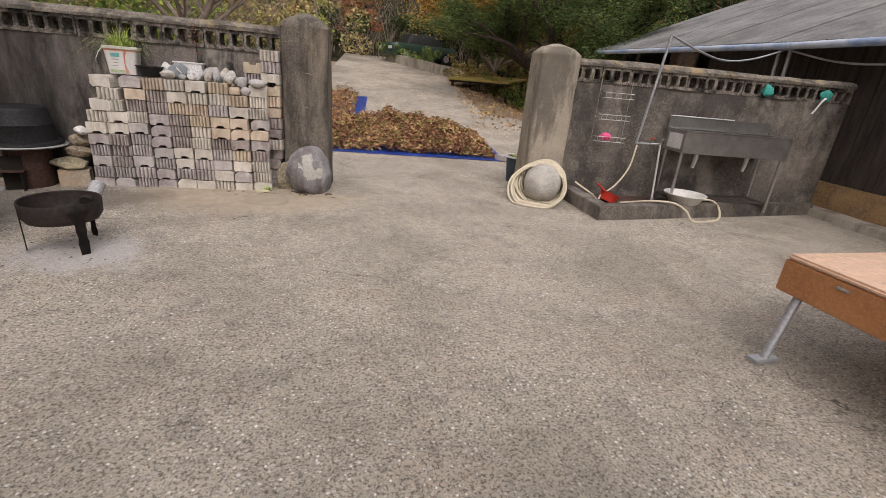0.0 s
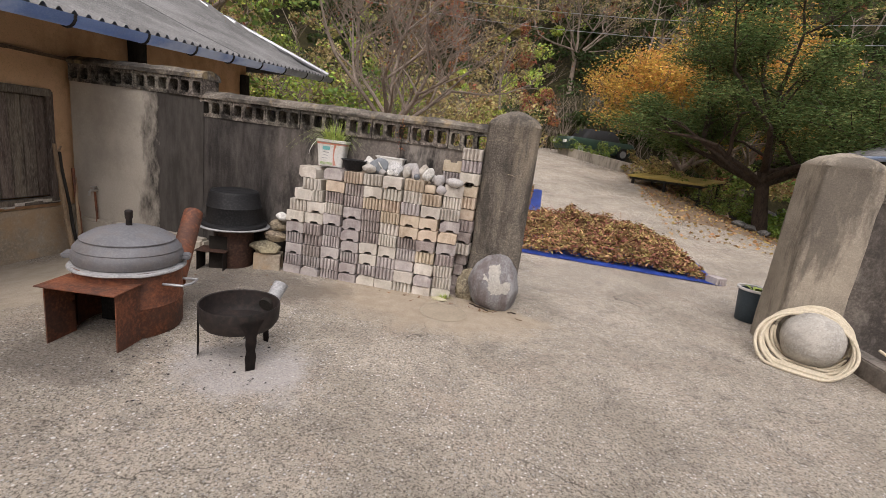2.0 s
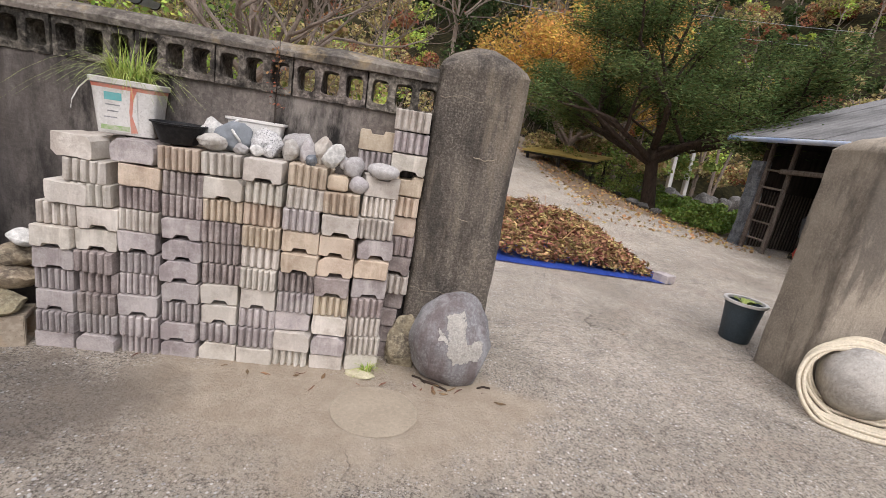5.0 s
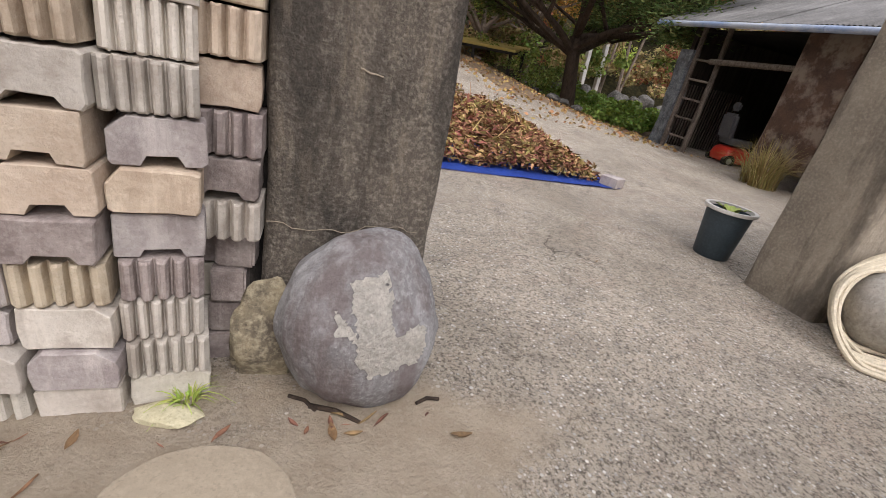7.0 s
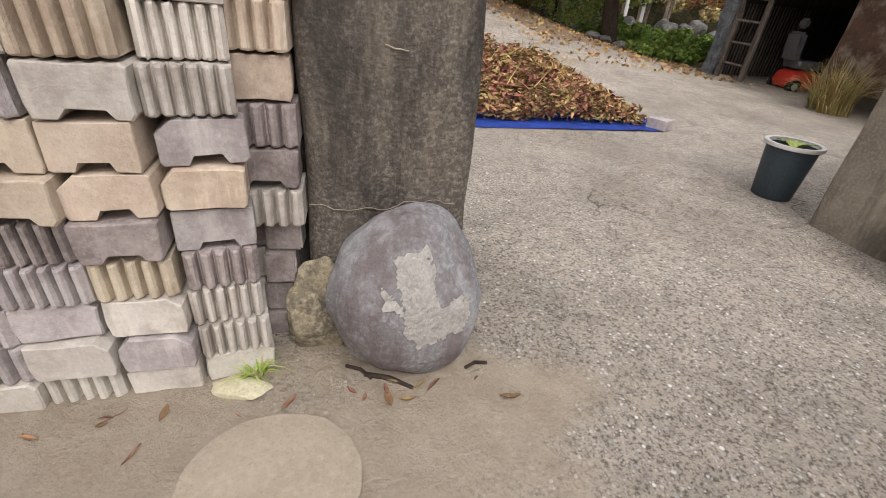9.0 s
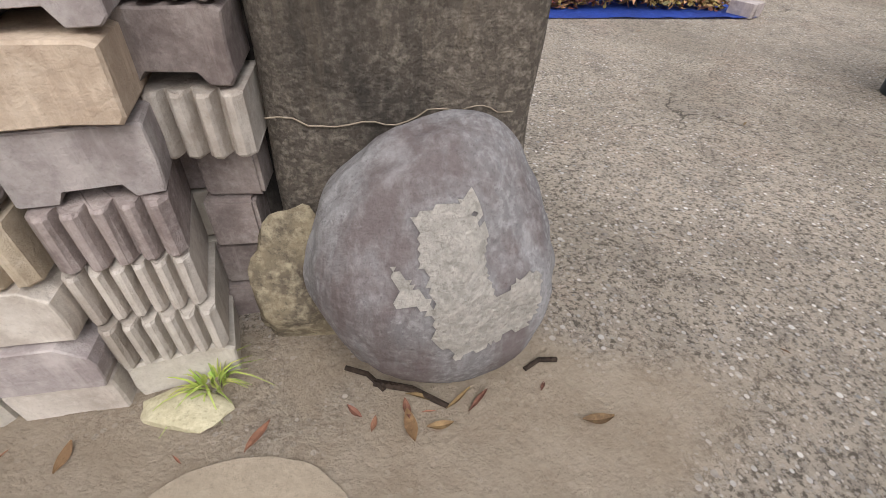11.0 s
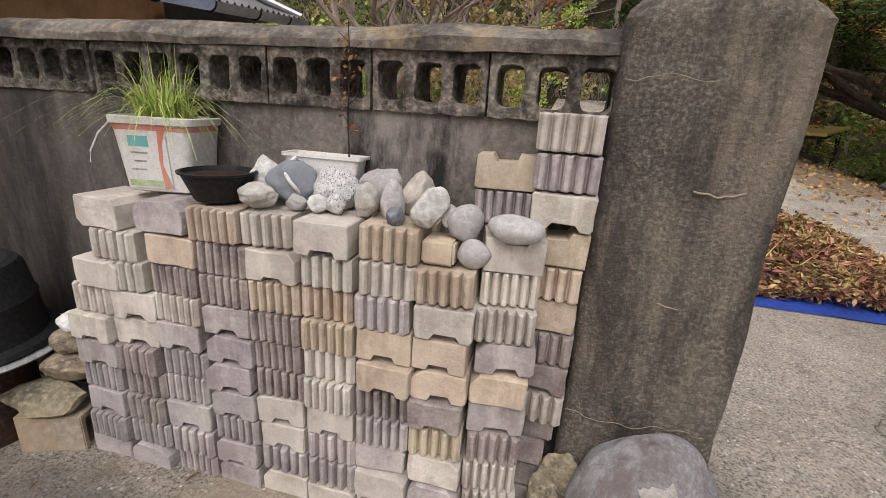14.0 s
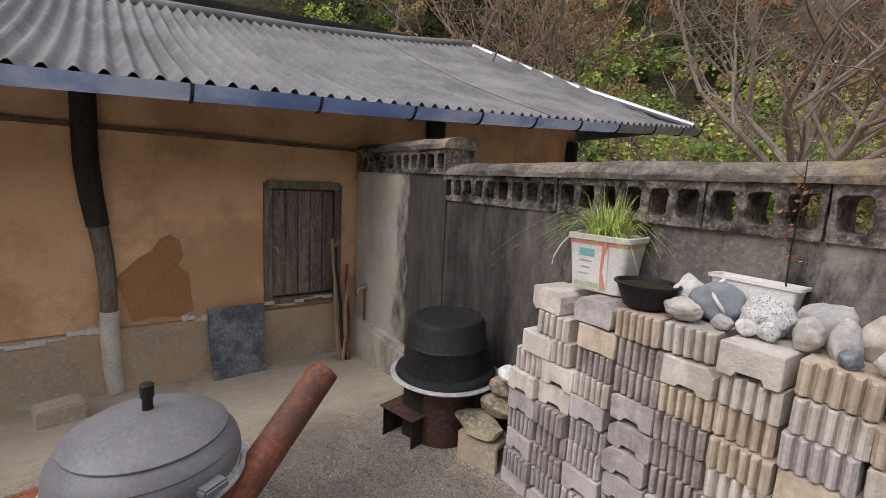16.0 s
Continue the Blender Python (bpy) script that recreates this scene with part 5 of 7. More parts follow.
def black_bowl():
    B = thing("plastic_bowl", pose(-1.735, 5.80, 1.146) @ Matrix.Diagonal((0.92, 0.92, 0.78, 1)), "black plastic bowl of dry soil on the bricks", "bowl")
    bm = bmesh.new()
    add_lathe(bm, [(0, 0), (0.085, 0), (0.09, 0.006), (0.128, 0.115), (0.138, 0.118), (0.139, 0.126), (0.128, 0.128), (0.122, 0.118), (0.119, 0.10), (0, 0.098)], 40)
    part("bowl", bm, M_RUBBER, B)
    bm = bmesh.new()
    add_lathe(bm, [(0.120, 0.108), (0.06, 0.116), (0, 0.112)], 24)
    part("soil", bm, M_SOIL, B)


def white_planter():
    P = thing("planter_box", pose(-1.415, 5.96, 1.166, 0, 0, 1) @ Matrix.Diagonal((0.9, 0.8, 0.92, 1)), "white plastic planter box with one dry twig", "planter")
    bm = bmesh.new()
    rect_lathe(bm, [(0.13, 0.045, 0.015, 0), (0.155, 0.055, 0.018, 0.145), (0.168, 0.064, 0.02, 0.148), (0.168, 0.064, 0.02, 0.16), (0.150, 0.05, 0.015, 0.16), (0.146, 0.047, 0.014, 0.13)])
    part("box", bm, M_WHITEPLASTIC, P)
    bm = bmesh.new()
    pts = [(0.10, 0, 0.12), (0.095, 0.0, 0.30), (0.105, 0.0, 0.48), (0.10, 0, 0.62)]
    add_tube(bm, pts, 0.004, 0.002, 6)
    for i in range(10):
        z = 0.24 + 0.035 * i
        a = i * 2.4
        add_tube(bm, [(0.10, 0, z), (0.10 + 0.05 * math.cos(a), 0.03 * math.sin(a), z + 0.035)], 0.0018, 0.001, 4)
    part("twig", bm, M_BARK, P, "dry brown twig")
    rng = np.random.default_rng(5)
    pp = np.stack([0.10 + rng.normal(0, 0.03, 60), rng.normal(0, 0.02, 60), rng.uniform(0.25, 0.62, 60)], 1)
    part("dry_leaves", leaves_mesh("dry_leaves", pp, rng.uniform(0.015, 0.03, 60), M_RUSSET, 4), None, P, "shrivelled russet leaves")["kind"] = "stuff"
    part("brick_under", bmesh_box((-0.15, -0.05, -0.028), (0.15, 0.05, 0.0), 0.004), BRICKS[0], P)


def stack_stones():
    top = 1.142
    # x, y, half sizes, rotation, material, words
    rows = [(-1.565, 5.780, 0.082, 0.055, 0.044, -15, M_CONCBALL, "smooth beige"), (-1.62, 5.905, 0.062, 0.05, 0.078, 10, M_PALESTONE, "white pitted"),
            (-1.500, 5.885, 0.088, 0.062, 0.086, 5, M_BLUESTONE, "round blue-grey"), (-1.335, 5.890, 0.082, 0.060, 0.074, 15, M_BLACKWHITE, "black-speckled white"),
            (-1.432, 5.800, 0.038, 0.030, 0.028, 0, M_STONE, "small grey"), (-1.357, 5.805, 0.036, 0.032, 0.032, 30, M_PALESTONE, "small pale"), (-1.296, 5.810, 0.031, 0.027, 0.036, 0, M_BLACKWHITE, "small speckled"),
            (-1.195, 5.825, 0.043, 0.042, 0.056, 40, M_CONCBALL, "pale lumpy"), (-1.185, 5.925, 0.078, 0.05, 0.088, 0, M_STONE, "angular grey"), (-1.110, 5.835, 0.040, 0.038, 0.070, 20, M_STONE, "upright grey"),
            (-1.077, 5.775, 0.029, 0.027, 0.033, 0, M_BLUEGREY, "small blue-grey"), (-1.055, 5.935, 0.062, 0.05, 0.080, 0, BRICKS[0], "tan angular"),
            (-0.972, 5.795, 0.062, 0.052, 0.070, 40, M_PALESTONE, "white crystalline"), (-0.920, 5.835, 0.026, 0.032, 0.038, 0, M_STONE, "small dark")]
    for i, (x, y, sx, sy, sz, r, mt, word) in enumerate(rows):
        cut = 0.3 if "angular" in word or "crystal" in word else 0.0
        s = solid("stone", stone_bm(sx, sy, sz * 0.95, 10 + i, 0.20, 4, cut or 0.10), mt, word + " river stone on top of the bricks", "stone", group="stones on the brick stack", m=pose(x, y, top, 0, 0, r))
        if word == "round blue-grey":
            bm = bmesh.new()
            pts = [(0.02 + 0.022 * math.sin(k * 0.5), -0.078 * math.sin(k * math.pi / 12) - 0.001, 0.01 + 0.165 * k / 12) for k in range(13)]
            add_tube(bm, [(p[0], p[1] * 0.80, p[2] * 0.92) for p in pts], 0.0065, 0.0065, 8)
            part("white_vein", bm, M_WHITEPLASTIC, s, "white quartz vein")
    b = thing("broken_block", pose(-0.935, 5.765, 1.032), "small broken tan cement block on the bricks", "block")
    part("body", bmesh_box((-0.052, 0, 0), (0.052, 0.11, 0.078), 0.008), BRICKS[1], b)
    solid("stone", stone_bm(0.058, 0.045, 0.060, 41, 0.16, 3, 0.1), M_STONE, "round mauve-grey stone perched on a broken block", "stone", group="stones on the brick stack", m=pose(-0.885, 5.825, 1.108, 0, 20, 20))
    solid("stone", stone_bm(0.05, 0.04, 0.045, 47, 0.14), M_STONE, "small grey stone beside a broken block", "stone", group="stones on the brick stack", m=pose(-0.83, 5.80, 1.032))
    solid("stone", stone_bm(0.085, 0.055, 0.042, 43, 0.12), M_STONE, "flat layered grey stone on the notched brick", "stone", group="stones on the brick stack", m=pose(-0.712, 5.815, 1.124))


grass_tub()
black_bowl()
white_planter()
stack_stones()


# ---- by the pillar ----
def boulder():
    bm = stone_bm(0.255, 0.19, 0.292, 3.3, 0.10, 6, 0.10, 0.80)
    bm.verts.ensure_lookup_table()
    me_vein = bmesh.new()
    made = {}
    for f in bm.faces:
        c = f.calc_center_median()
        if f.normal.y > -0.2:
            continue
        n1 = 0.014 * noise.noise(c * 18) + 0.012 * noise.noise(c * 40)
        x, z = c.x + n1 - 0.020, c.z + n1 - 0.115
        trunk = abs(x + 0.005) < 0.058 - 0.016 * abs(math.sin(z * 22)) and 0.16 < z < 0.35
        foot = abs(x - 0.035) < 0.10 - 0.35 * max(0, 0.16 - z) and 0.085 < z < 0.19
        arm = abs(z - (0.25 - 0.9 * (x + 0.10))) < 0.022 and -0.11 < x < 0.0
        if trunk or foot or arm:
            me_vein.faces.new([made.setdefault(v.index, me_vein.verts.new(v.co + v.normal * 0.005)) if v.index not in made else made[v.index] for v in f.verts])
    for v in list(me_vein.verts):
        if not v.link_faces:
            me_vein.verts.remove(v)
    B = solid("boulder", bm, M_BOULDER, "large purple-grey boulder with a pale crusted vein", "boulder", m=pose(-0.165, 5.825, 0.0, 0, -9, 6))
    part("vein", me_vein, M_LICHEN, B, "pale crusted mineral vein")


boulder()
solid("field_stone", stone_bm(0.108, 0.09, 0.235, 18.4, 0.34, 4, 0.42, 0.6), M_TANSTONE, "upright tan field stone beside the boulder", "stone", m=pose(-0.495, 5.885, 0.0, 0, 8, 20) @ Matrix.Diagonal((0.95, 0.9, 0.86, 1)))
solid("flat_stone", stone_bm(0.085, 0.055, 0.018, 23, 0.2, 3, 0.3), mat("pale_yellow_stone", (0.56, 0.52, 0.36), (0.44, 0.40, 0.26), 8, 0.9, bump=0.5), "flat pale yellow stone on the ground", "stone", m=pose(-0.705, 5.70, 0.02, 0, 0, -20))
g = new("weed_tuft", grass_mesh(70, 0.03, 0.04, 0.09, 12, M_GRASS, 0.8, 4, 0.004))
g.matrix_basis = pose(-0.665, 5.755, 0.022)
tagged(g, "small green weed tuft by the brick stack", "weed", kind="stuff")
for i, (x, y, r, L) in enumerate(((-0.27, 5.61, -28, 0.16), (-0.36, 5.66, -40, 0.10), (0.02, 5.64, 10, 0.08))):
    bm = bmesh.new()
    add_tube(bm, [(-L / 2, 0, 0.010), (0, 0.01, 0.014), (L / 2, 0, 0.010)], 0.009 if i == 0 else 0.006, 0.006, 6)
    solid("stick", bm, M_BARK, "short dark stick lying on the ground", "stick", group="sticks on the ground", m=pose(x, y + 0.06, 0.02, 0, 0, r))


def fallen_leaf_meshes():
    out = []
    for v in range(4):
        rng = random.Random(v)
        bm = bmesh.new()
        L, W = 1.0, (0.16, 0.24, 0.13, 0.34)[v]
        prev = None
        for k in range(7):
            f = k / 6
            w = W * math.sin(math.pi * min(0.98, f * 0.95 + 0.03)) / 2
            z = 0.06 * math.sin(f * 4 + v) + 0.08
            tri = (bm.verts.new((f * L - 0.5, -w, z + 0.07)), bm.verts.new((f * L - 0.5, 0, z)), bm.verts.new((f * L - 0.5, w, z + 0.05)))
            if prev:
                bm.faces.new((prev[0], prev[1], tri[1], tri[0]))
                bm.faces.new((prev[1], prev[2], tri[2], tri[1]))
            prev = tri
        out.append(mesh_of(bm, "fallen_leaf", M_DRYLEAF))
    return out


LEAF = fallen_leaf_meshes()
rng = random.Random(31)
spots = [(-1.15, 5.62, 0.5, 0.06, 20), (-0.4, 5.63, 0.35, 0.06, 18), (-2.4, 5.3, 0.6, 0.3, 16), (0.3, 5.6, 0.5, 0.3, 5), (2.3, 6.1, 0.35, 0.5, 14), (-2.9, 5.2, 0.4, 0.2, 10), (0.5, 7.5, 1.5, 0.8, 10), (-3.4, 4.9, 0.7, 0.5, 8)]
for cx, cy, sx, sy, n in spots:
    for i in range(int(n * 0.55)):
        x, y = rng.gauss(cx, sx * 0.5), rng.gauss(cy, sy * 0.5)
        if y > 5.66 and -2.5 < x < 0.15:
            y = 5.65 - rng.random() ** 2 * 0.14
        ob = new("fallen_leaf", LEAF[rng.randrange(4)])
        s = rng.uniform(0.025, 0.075)
        ob.matrix_basis = pose(x, y, ground_z(x, y) - 0.02 * s, rng.uniform(-8, 8), rng.uniform(-8, 8), rng.uniform(0, 360)) @ Matrix.Scale(s, 4)
        tagged(ob, "dry brown fallen leaf on the concrete", "leaf", "fallen leaves in the yard")


# flat patches on the yard
def blob(name, cx, cy, rx, ry, material, label, seed, lift=0.004, ragged=0.25, thick=0.0):
    bm = bmesh.new()
    n = 48
    ring = []
    c = bm.verts.new((cx, cy, ground_z(cx, cy) + lift + thick))
    for i in range(n):
        a = 2 * math.pi * i / n
        k = 1 + ragged * (noise.noise(Vector((math.cos(a) * 1.5 + seed, math.sin(a) * 1.5, 0))) + 0.6 * noise.noise(Vector((math.cos(a) * 5 + seed, math.sin(a) * 5, 3))))
        x, y = cx + rx * k * math.cos(a), cy + ry * k * math.sin(a)
        ring.append(bm.verts.new((x, y, ground_z(x, y) + lift)))
    for i in range(n):
        bm.faces.new((c, ring[i], ring[(i + 1) % n]))
    return solid(name, bm, material, label, "patch", kind="structure")


blob("mortar_patch", -0.585, 5.395, 0.222, 0.195, M_MORTAR, "round smooth tan mortar patch in the yard", 3, ragged=0.05)


# pale crack lines on the pillars
def crack(name, pts, r, material, label):
    bm = bmesh.new()
    out = []
    for a, b in zip(pts, pts[1:]):
        for k in range(8):
            p = Vector(a).lerp(Vector(b), k / 8)
            out.append(p + Vector((0.0, 0.0, 0.022 * noise.noise(p * 11) + 0.010 * noise.noise(p * 33))))
    add_tube(bm, out, r, r * 0.7, 5)
    return solid(name, bm, material, label, "crack", kind="structure")


crack("pillar_crack", [(-0.485, 5.936, 0.51), (-0.3, 5.931, 0.50), (-0.15, 5.929, 0.52), (-0.03, 5.937, 0.515)], 0.0016, M_MORTAR, "pale mortar crack across the pillar")
crack("pillar_crack", [(-0.47, 5.94, 1.60), (-0.25, 5.938, 1.605), (-0.03, 5.942, 1.59)], 0.0014, M_MORTAR, "pale mortar crack across the pillar")
crack("pillar_crack", [(-0.24, 5.934, 1.31), (-0.17, 5.932, 1.30), (-0.10, 5.934, 1.32)], 0.0032, M_MORTAR, "chipped pale mortar on the pillar")
crack("pillar_crack", [(-0.27, 5.933, 0.95), (-0.20, 5.931, 0.94)], 0.0026, M_MORTAR, "chipped pale mortar on the pillar")


# ---- washing place by the east wall ----
def frustum_prism(pts, z0, z1):
    bm = bmesh.new()
    lo = [bm.verts.new((x, y, z0)) for x, y in pts]
    hi = [bm.verts.new((x, y, z1)) for x, y in pts]
    bm.faces.new(lo[::-1])
    bm.faces.new(hi)
    for i in range(len(pts)):
        j = (i + 1) % len(pts)
        bm.faces.new((lo[i], lo[j], hi[j], hi[i]))
    bmesh.ops.bevel(bm, geom=bm.edges[:], offset=0.012, segments=2, affect="EDGES")
    return bm


kerb = thing("wash_kerb", pose(0, 0, 0), "raised cement wash kerb with a wet reddish floor", "kerb", kind="structure")
part("front_kerb", frustum_prism([(3.08, 5.20), (6.66, 5.93), (6.66, 6.01), (3.26, 5.40)], -0.05, 0.17), M_RENDER_EAST, kerb, "dark stained cement kerb")
part("side_kerb", frustum_prism([(3.08, 5.20), (3.26, 5.40), (3.20, 6.30), (3.02, 6.30)], -0.05, 0.166), M_RENDER_EAST, kerb)
part("wash_floor", frustum_prism([(3.2, 5.38), (6.6, 6.0), (6.6, 6.02), (3.15, 6.32)], -0.05, 0.07), mat("wet_red_floor", (0.11, 0.055, 0.04), (0.05, 0.04, 0.035), 3, 0.4, bump=0.2), kerb, "wet dark red cement floor")


def sink():
    S = thing("steel_sink", pose(4.26, 5.70, 0.07, 0, 0, -3), "stainless steel two-bowl sink on pipe legs", "sink")
    W, D, z = 1.40, 0.44, 0.95
    bm = bmesh.new()
    add_box(bm, 0, 0, z - 0.26, W, 0.012, z, 0.004)
    part("front_panel", bm, M_STEEL, S)
    for x in (0, W - 0.012):
        part("side_panel", bmesh_box((x, 0.012, z - 0.26), (x + 0.012, D, z), 0.003), M_STEEL, S)
    part("back_panel", bmesh_box((0, D - 0.012, z - 0.26), (W, D, z + 0.15), 0.003), M_STEEL, S, "raised steel splashback")
    for a, b in (((-0.005, -0.012, z), (W + 0.005, 0.05, z + 0.012)), ((-0.005, D - 0.06, z), (W + 0.005, D - 0.012, z + 0.012)), ((-0.005, 0.05, z), (0.05, D - 0.06, z + 0.012)), ((W - 0.05, 0.05, z), (W + 0.005, D - 0.06, z + 0.012)), ((W / 2 - 0.03, 0.05, z), (W / 2 + 0.03, D - 0.06, z + 0.012))):
        part("rim", bmesh_box(a, b, 0.004), M_STEEL, S)
    part("bowl_floor", bmesh_box((0.02, 0.02, z - 0.25), (W - 0.02, D - 0.02, z - 0.24)), M_STEEL, S)
    part("splash_lip", bmesh_box((0, D - 0.03, z + 0.15), (W * 0.62, D + 0.01, z + 0.162), 0.003), M_WHITEPAINT, S)
    for x in (0.03, W - 0.03):
        for y in (0.04, D - 0.04):
            bm = bmesh.new()
            add_tube(bm, [(x, y, 0), (x, y, z - 0.25)], 0.019, 0.019, 12)
            part("leg", bm, M_STEEL, S)
    part("notice", bmesh_box((-0.004, 0.06, z - 0.22), (-0.001, D - 0.08, z - 0.04)), M_WHITEPAINT, S, "white paper notice on the side")
    for x in (0.35, 1.05):
        bm = bmesh.new()
        add_tube(bm, [(x, 0.22, z - 0.25), (x, 0.22, z - 0.36), (x, 0.24, z - 0.46)], 0.03, 0.022, 12)
        part("drain", bm, M_WHITEPLASTIC, S, "white drain trap")
    part("lower_shelf", bmesh_box((0.03, 0.04, 0.10), (W - 0.03, D - 0.04, 0.12), 0.004), M_CORRDARK, S, "dark lower shelf board")


sink()


def wall_pipes():
    P = thing("water_pipe", pose(0, 0, 0), "grey water pipe with taps and a tall slanting standpipe", "pipe")
    bm = bmesh.new()
    add_tube(bm, [(3.86, 6.10, 0.80), (4.20, 6.08, 0.81)], 0.014, 0.014, 10)
    part("cross_pipe", bm, M_GREYMETAL, P)
    bm = bmesh.new()
    add_tube(bm, [(3.86, 6.08, 0.80), (3.93, 6.08, 1.45), (4.0, 6.09, 2.08)], 0.017, 0.017, 10)
    part("standpipe", bm, M_GREYMETAL, P)
    bm = bmesh.new()
    add_tube(bm, [(4.20, 6.08, 0.81), (4.22, 6.06, 0.5), (4.22, 6.0, 0.08)], 0.013, 0.013, 10)
    part("drop_pipe", bm, M_WHITEPLASTIC, P)
    for x in (3.92, 4.06, 4.2):
        bm = bmesh.new()
        add_tube(bm, [(x, 6.08, 0.82), (x, 6.05, 0.87)], 0.012, 0.012, 8)
        t = part("tap", bm, M_STEEL, P)
        bm = bmesh.new()
        add_box(bm, x - 0.025, 6.03, 0.87, x + 0.025, 6.06, 0.885, 0.004)
        part("tap_handle", bm, M_RED if x == 4.06 else M_STEEL, t)
    bm = bmesh.new()
    add_tube(bm, flowing([(3.86, 6.05, 0.78), (3.78, 5.98, 0.5), (3.6, 5.9, 0.28), (3.42, 5.88, 0.14), (3.3, 5.7, 0.12), (3.1, 5.5, 0.24), (2.92, 5.62, 0.35)]), 0.011, 0.011, 8)
    part("feed_hose", bm, M_HOSE, P, "cream hose from the tap")


wall_pipes()
R = thing("wire_rack", pose(3.30, 6.17, 0.76, 0, 0, -5), "chrome three-tier wire rack hung on the wall", "rack")
for x in (0.0, 0.40):
    bm = bmesh.new()
    add_tube(bm, [(x, 0.06, 0.0), (x, 0.06, 0.78)], 0.005, 0.005, 6)
    part("upright", bm, M_STEEL, R)
for z in (0.03, 0.30, 0.56):
    for dz in (0.0, 0.06):
        bm = bmesh.new()
        add_tube(bm, [(0, 0.06, z + dz), (0, -0.06, z + dz), (0.40, -0.06, z + dz), (0.40, 0.06, z + dz)], 0.0045, 0.0045, 6)
        part("tier_wire", bm, M_STEEL, R)
    bm = bmesh.new()
    for k in range(6):
        add_tube(bm, [(0.04 + 0.064 * k, 0.06, z), (0.04 + 0.064 * k, -0.06, z), (0.04 + 0.064 * k, -0.06, z + 0.06)], 0.003, 0.003, 5)
    part("tier_floor", bm, M_STEEL, R)
solid("sponge", stone_bm(0.07, 0.04, 0.055, 5, 0.2), M_PINK, "bright pink scrubbing sponge in the wire rack", "sponge", m=pose(3.46, 6.15, 0.80))
B = thing("wash_basin", pose(4.40, 5.62, 0.155, 0, 0, 0), "white plastic wash basin on the kerb", "basin")
bm = bmesh.new()
add_lathe(bm, [(0, 0), (0.15, 0), (0.165, 0.01), (0.235, 0.115), (0.25, 0.12), (0.25, 0.13), (0.232, 0.128), (0.155, 0.02), (0, 0.014)], 44)
part("basin", bm, M_WHITEPLASTIC, B)
D = thing("dipper", pose(3.50, 5.86, 0.07, 0, 25, 20), "red plastic water dipper tipped on the wash floor", "dipper")
bm = bmesh.new()
add_lathe(bm, [(0, 0), (0.09, 0), (0.125, 0.10), (0.13, 0.105), (0.122, 0.104), (0.085, 0.008), (0, 0.006)], 32)
part("cup", bm, M_RED, D)
bm = bmesh.new()
add_tube(bm, [(-0.12, 0, 0.10), (-0.30, 0, 0.13)], 0.014, 0.011, 8)
part("handle", bm, M_RED, D)
bm = bmesh.new()
add_lathe(bm, [(0, 0), (0.035, 0), (0.036, 0.13), (0.015, 0.17), (0.015, 0.2), (0, 0.2)], 20)
solid("bottle", bm, M_BLUEGREY, "grey glass bottle under the sink", "bottle", m=pose(4.62, 5.85, 0.07))
bm = bmesh.new()
add_tube(bm, flowing([(3.6, 5.70, 0.10), (3.9, 5.52, 0.185), (4.15, 5.44, 0.19), (4.28, 5.36, 0.12), (4.35, 5.30, 0.02), (4.55, 5.32, 0.012), (4.78, 5.40, 0.03), (4.86, 5.55, 0.14), (4.84, 5.68, 0.19), (4.7, 5.72, 0.185)]), 0.013, 0.013, 8)
solid("short_hose", bm, M_HOSE, "cream hose looped over the wash kerb", "hose")
for x, y, r in ((5.50, 6.085, 0.075), (6.30, 6.02, 0.075)):
    solid("net_bundle", stone_bm(r, 0.05, r, x, 0.35, 3), M_TEAL, "teal scrubbing net stuffed in a block hole", "cloth", group="nets in the wall", m=pose(x, y, 1.50))
bm = bmesh.new()
add_tube(bm, [(6.30, 5.99, 1.56), (6.22, 5.97, 1.50), (6.16, 5.97, 1.38), (6.14, 5.98, 1.34)], 0.016, 0.010, 6)
solid("rag", bm, M_WHITEPAINT, "white rag hanging from the net", "cloth")

# stone ball with a coiled hose
ball = stone_bm(0.235, 0.235, 0.245, 2.2, 0.05, 4)
solid("stone_ball", ball, M_CONCBALL, "pale rough round stone ball on the ground", "stone", m=pose(2.64, 5.95, 0.02))
rng = random.Random(6)
coil = thing("hose_coil", pose(2.64, 5.95, 0), "thick coil of cream garden hose round the stone ball", "hose")
uu, nn = Vector((0.89, -0.454, 0)), Vector((0.454, 0.89, 0))
for k in range(10):
    bm = bmesh.new()
    R0 = 0.246 + 0.008 * k + rng.uniform(-0.006, 0.010)
    off = 0.06 - 0.026 * k
    vv = (nn * math.sin(radians(14 + 3 * k)) + Vector((0, 0, math.cos(radians(14 + 3 * k))))).normalized()
    ph = rng.uniform(0, 6.28)
    c = Vector((rng.uniform(-0.01, 0.01), 0, 0.262 - 0.006 * k)) + nn * off - uu * (R0 - 0.246) * 0.6
    pts = []
    for i in range(49):
        a = 2 * math.pi * i / 48
        w = 1 + 0.03 * math.sin(2 * a + ph) + 0.02 * math.sin(3 * a + ph * 2)
        p = c + uu * (R0 * w * 1.08 * math.cos(a)) + vv * (R0 * w * math.sin(a))
        p.z = max(0.014 + 0.005 * (k % 4), p.z)
        pts.append(p)
    add_tube(bm, pts, 0.0135, 0.0135, 8)
    part("hose_loop", bm, M_HOSE, coil)

# flower pot outside the gate
P = thing("plant_pot", pose(2.62, 7.07, ground_z(2.62, 7.07)), "dark slate plastic bucket pot with a white rim", "plant pot")
bm = bmesh.new()
add_lathe(bm, [(0, 0), (0.118, 0), (0.125, 0.008), (0.158, 0.36), (0.15, 0.36), (0.148, 0.32), (0, 0.31)], 40)
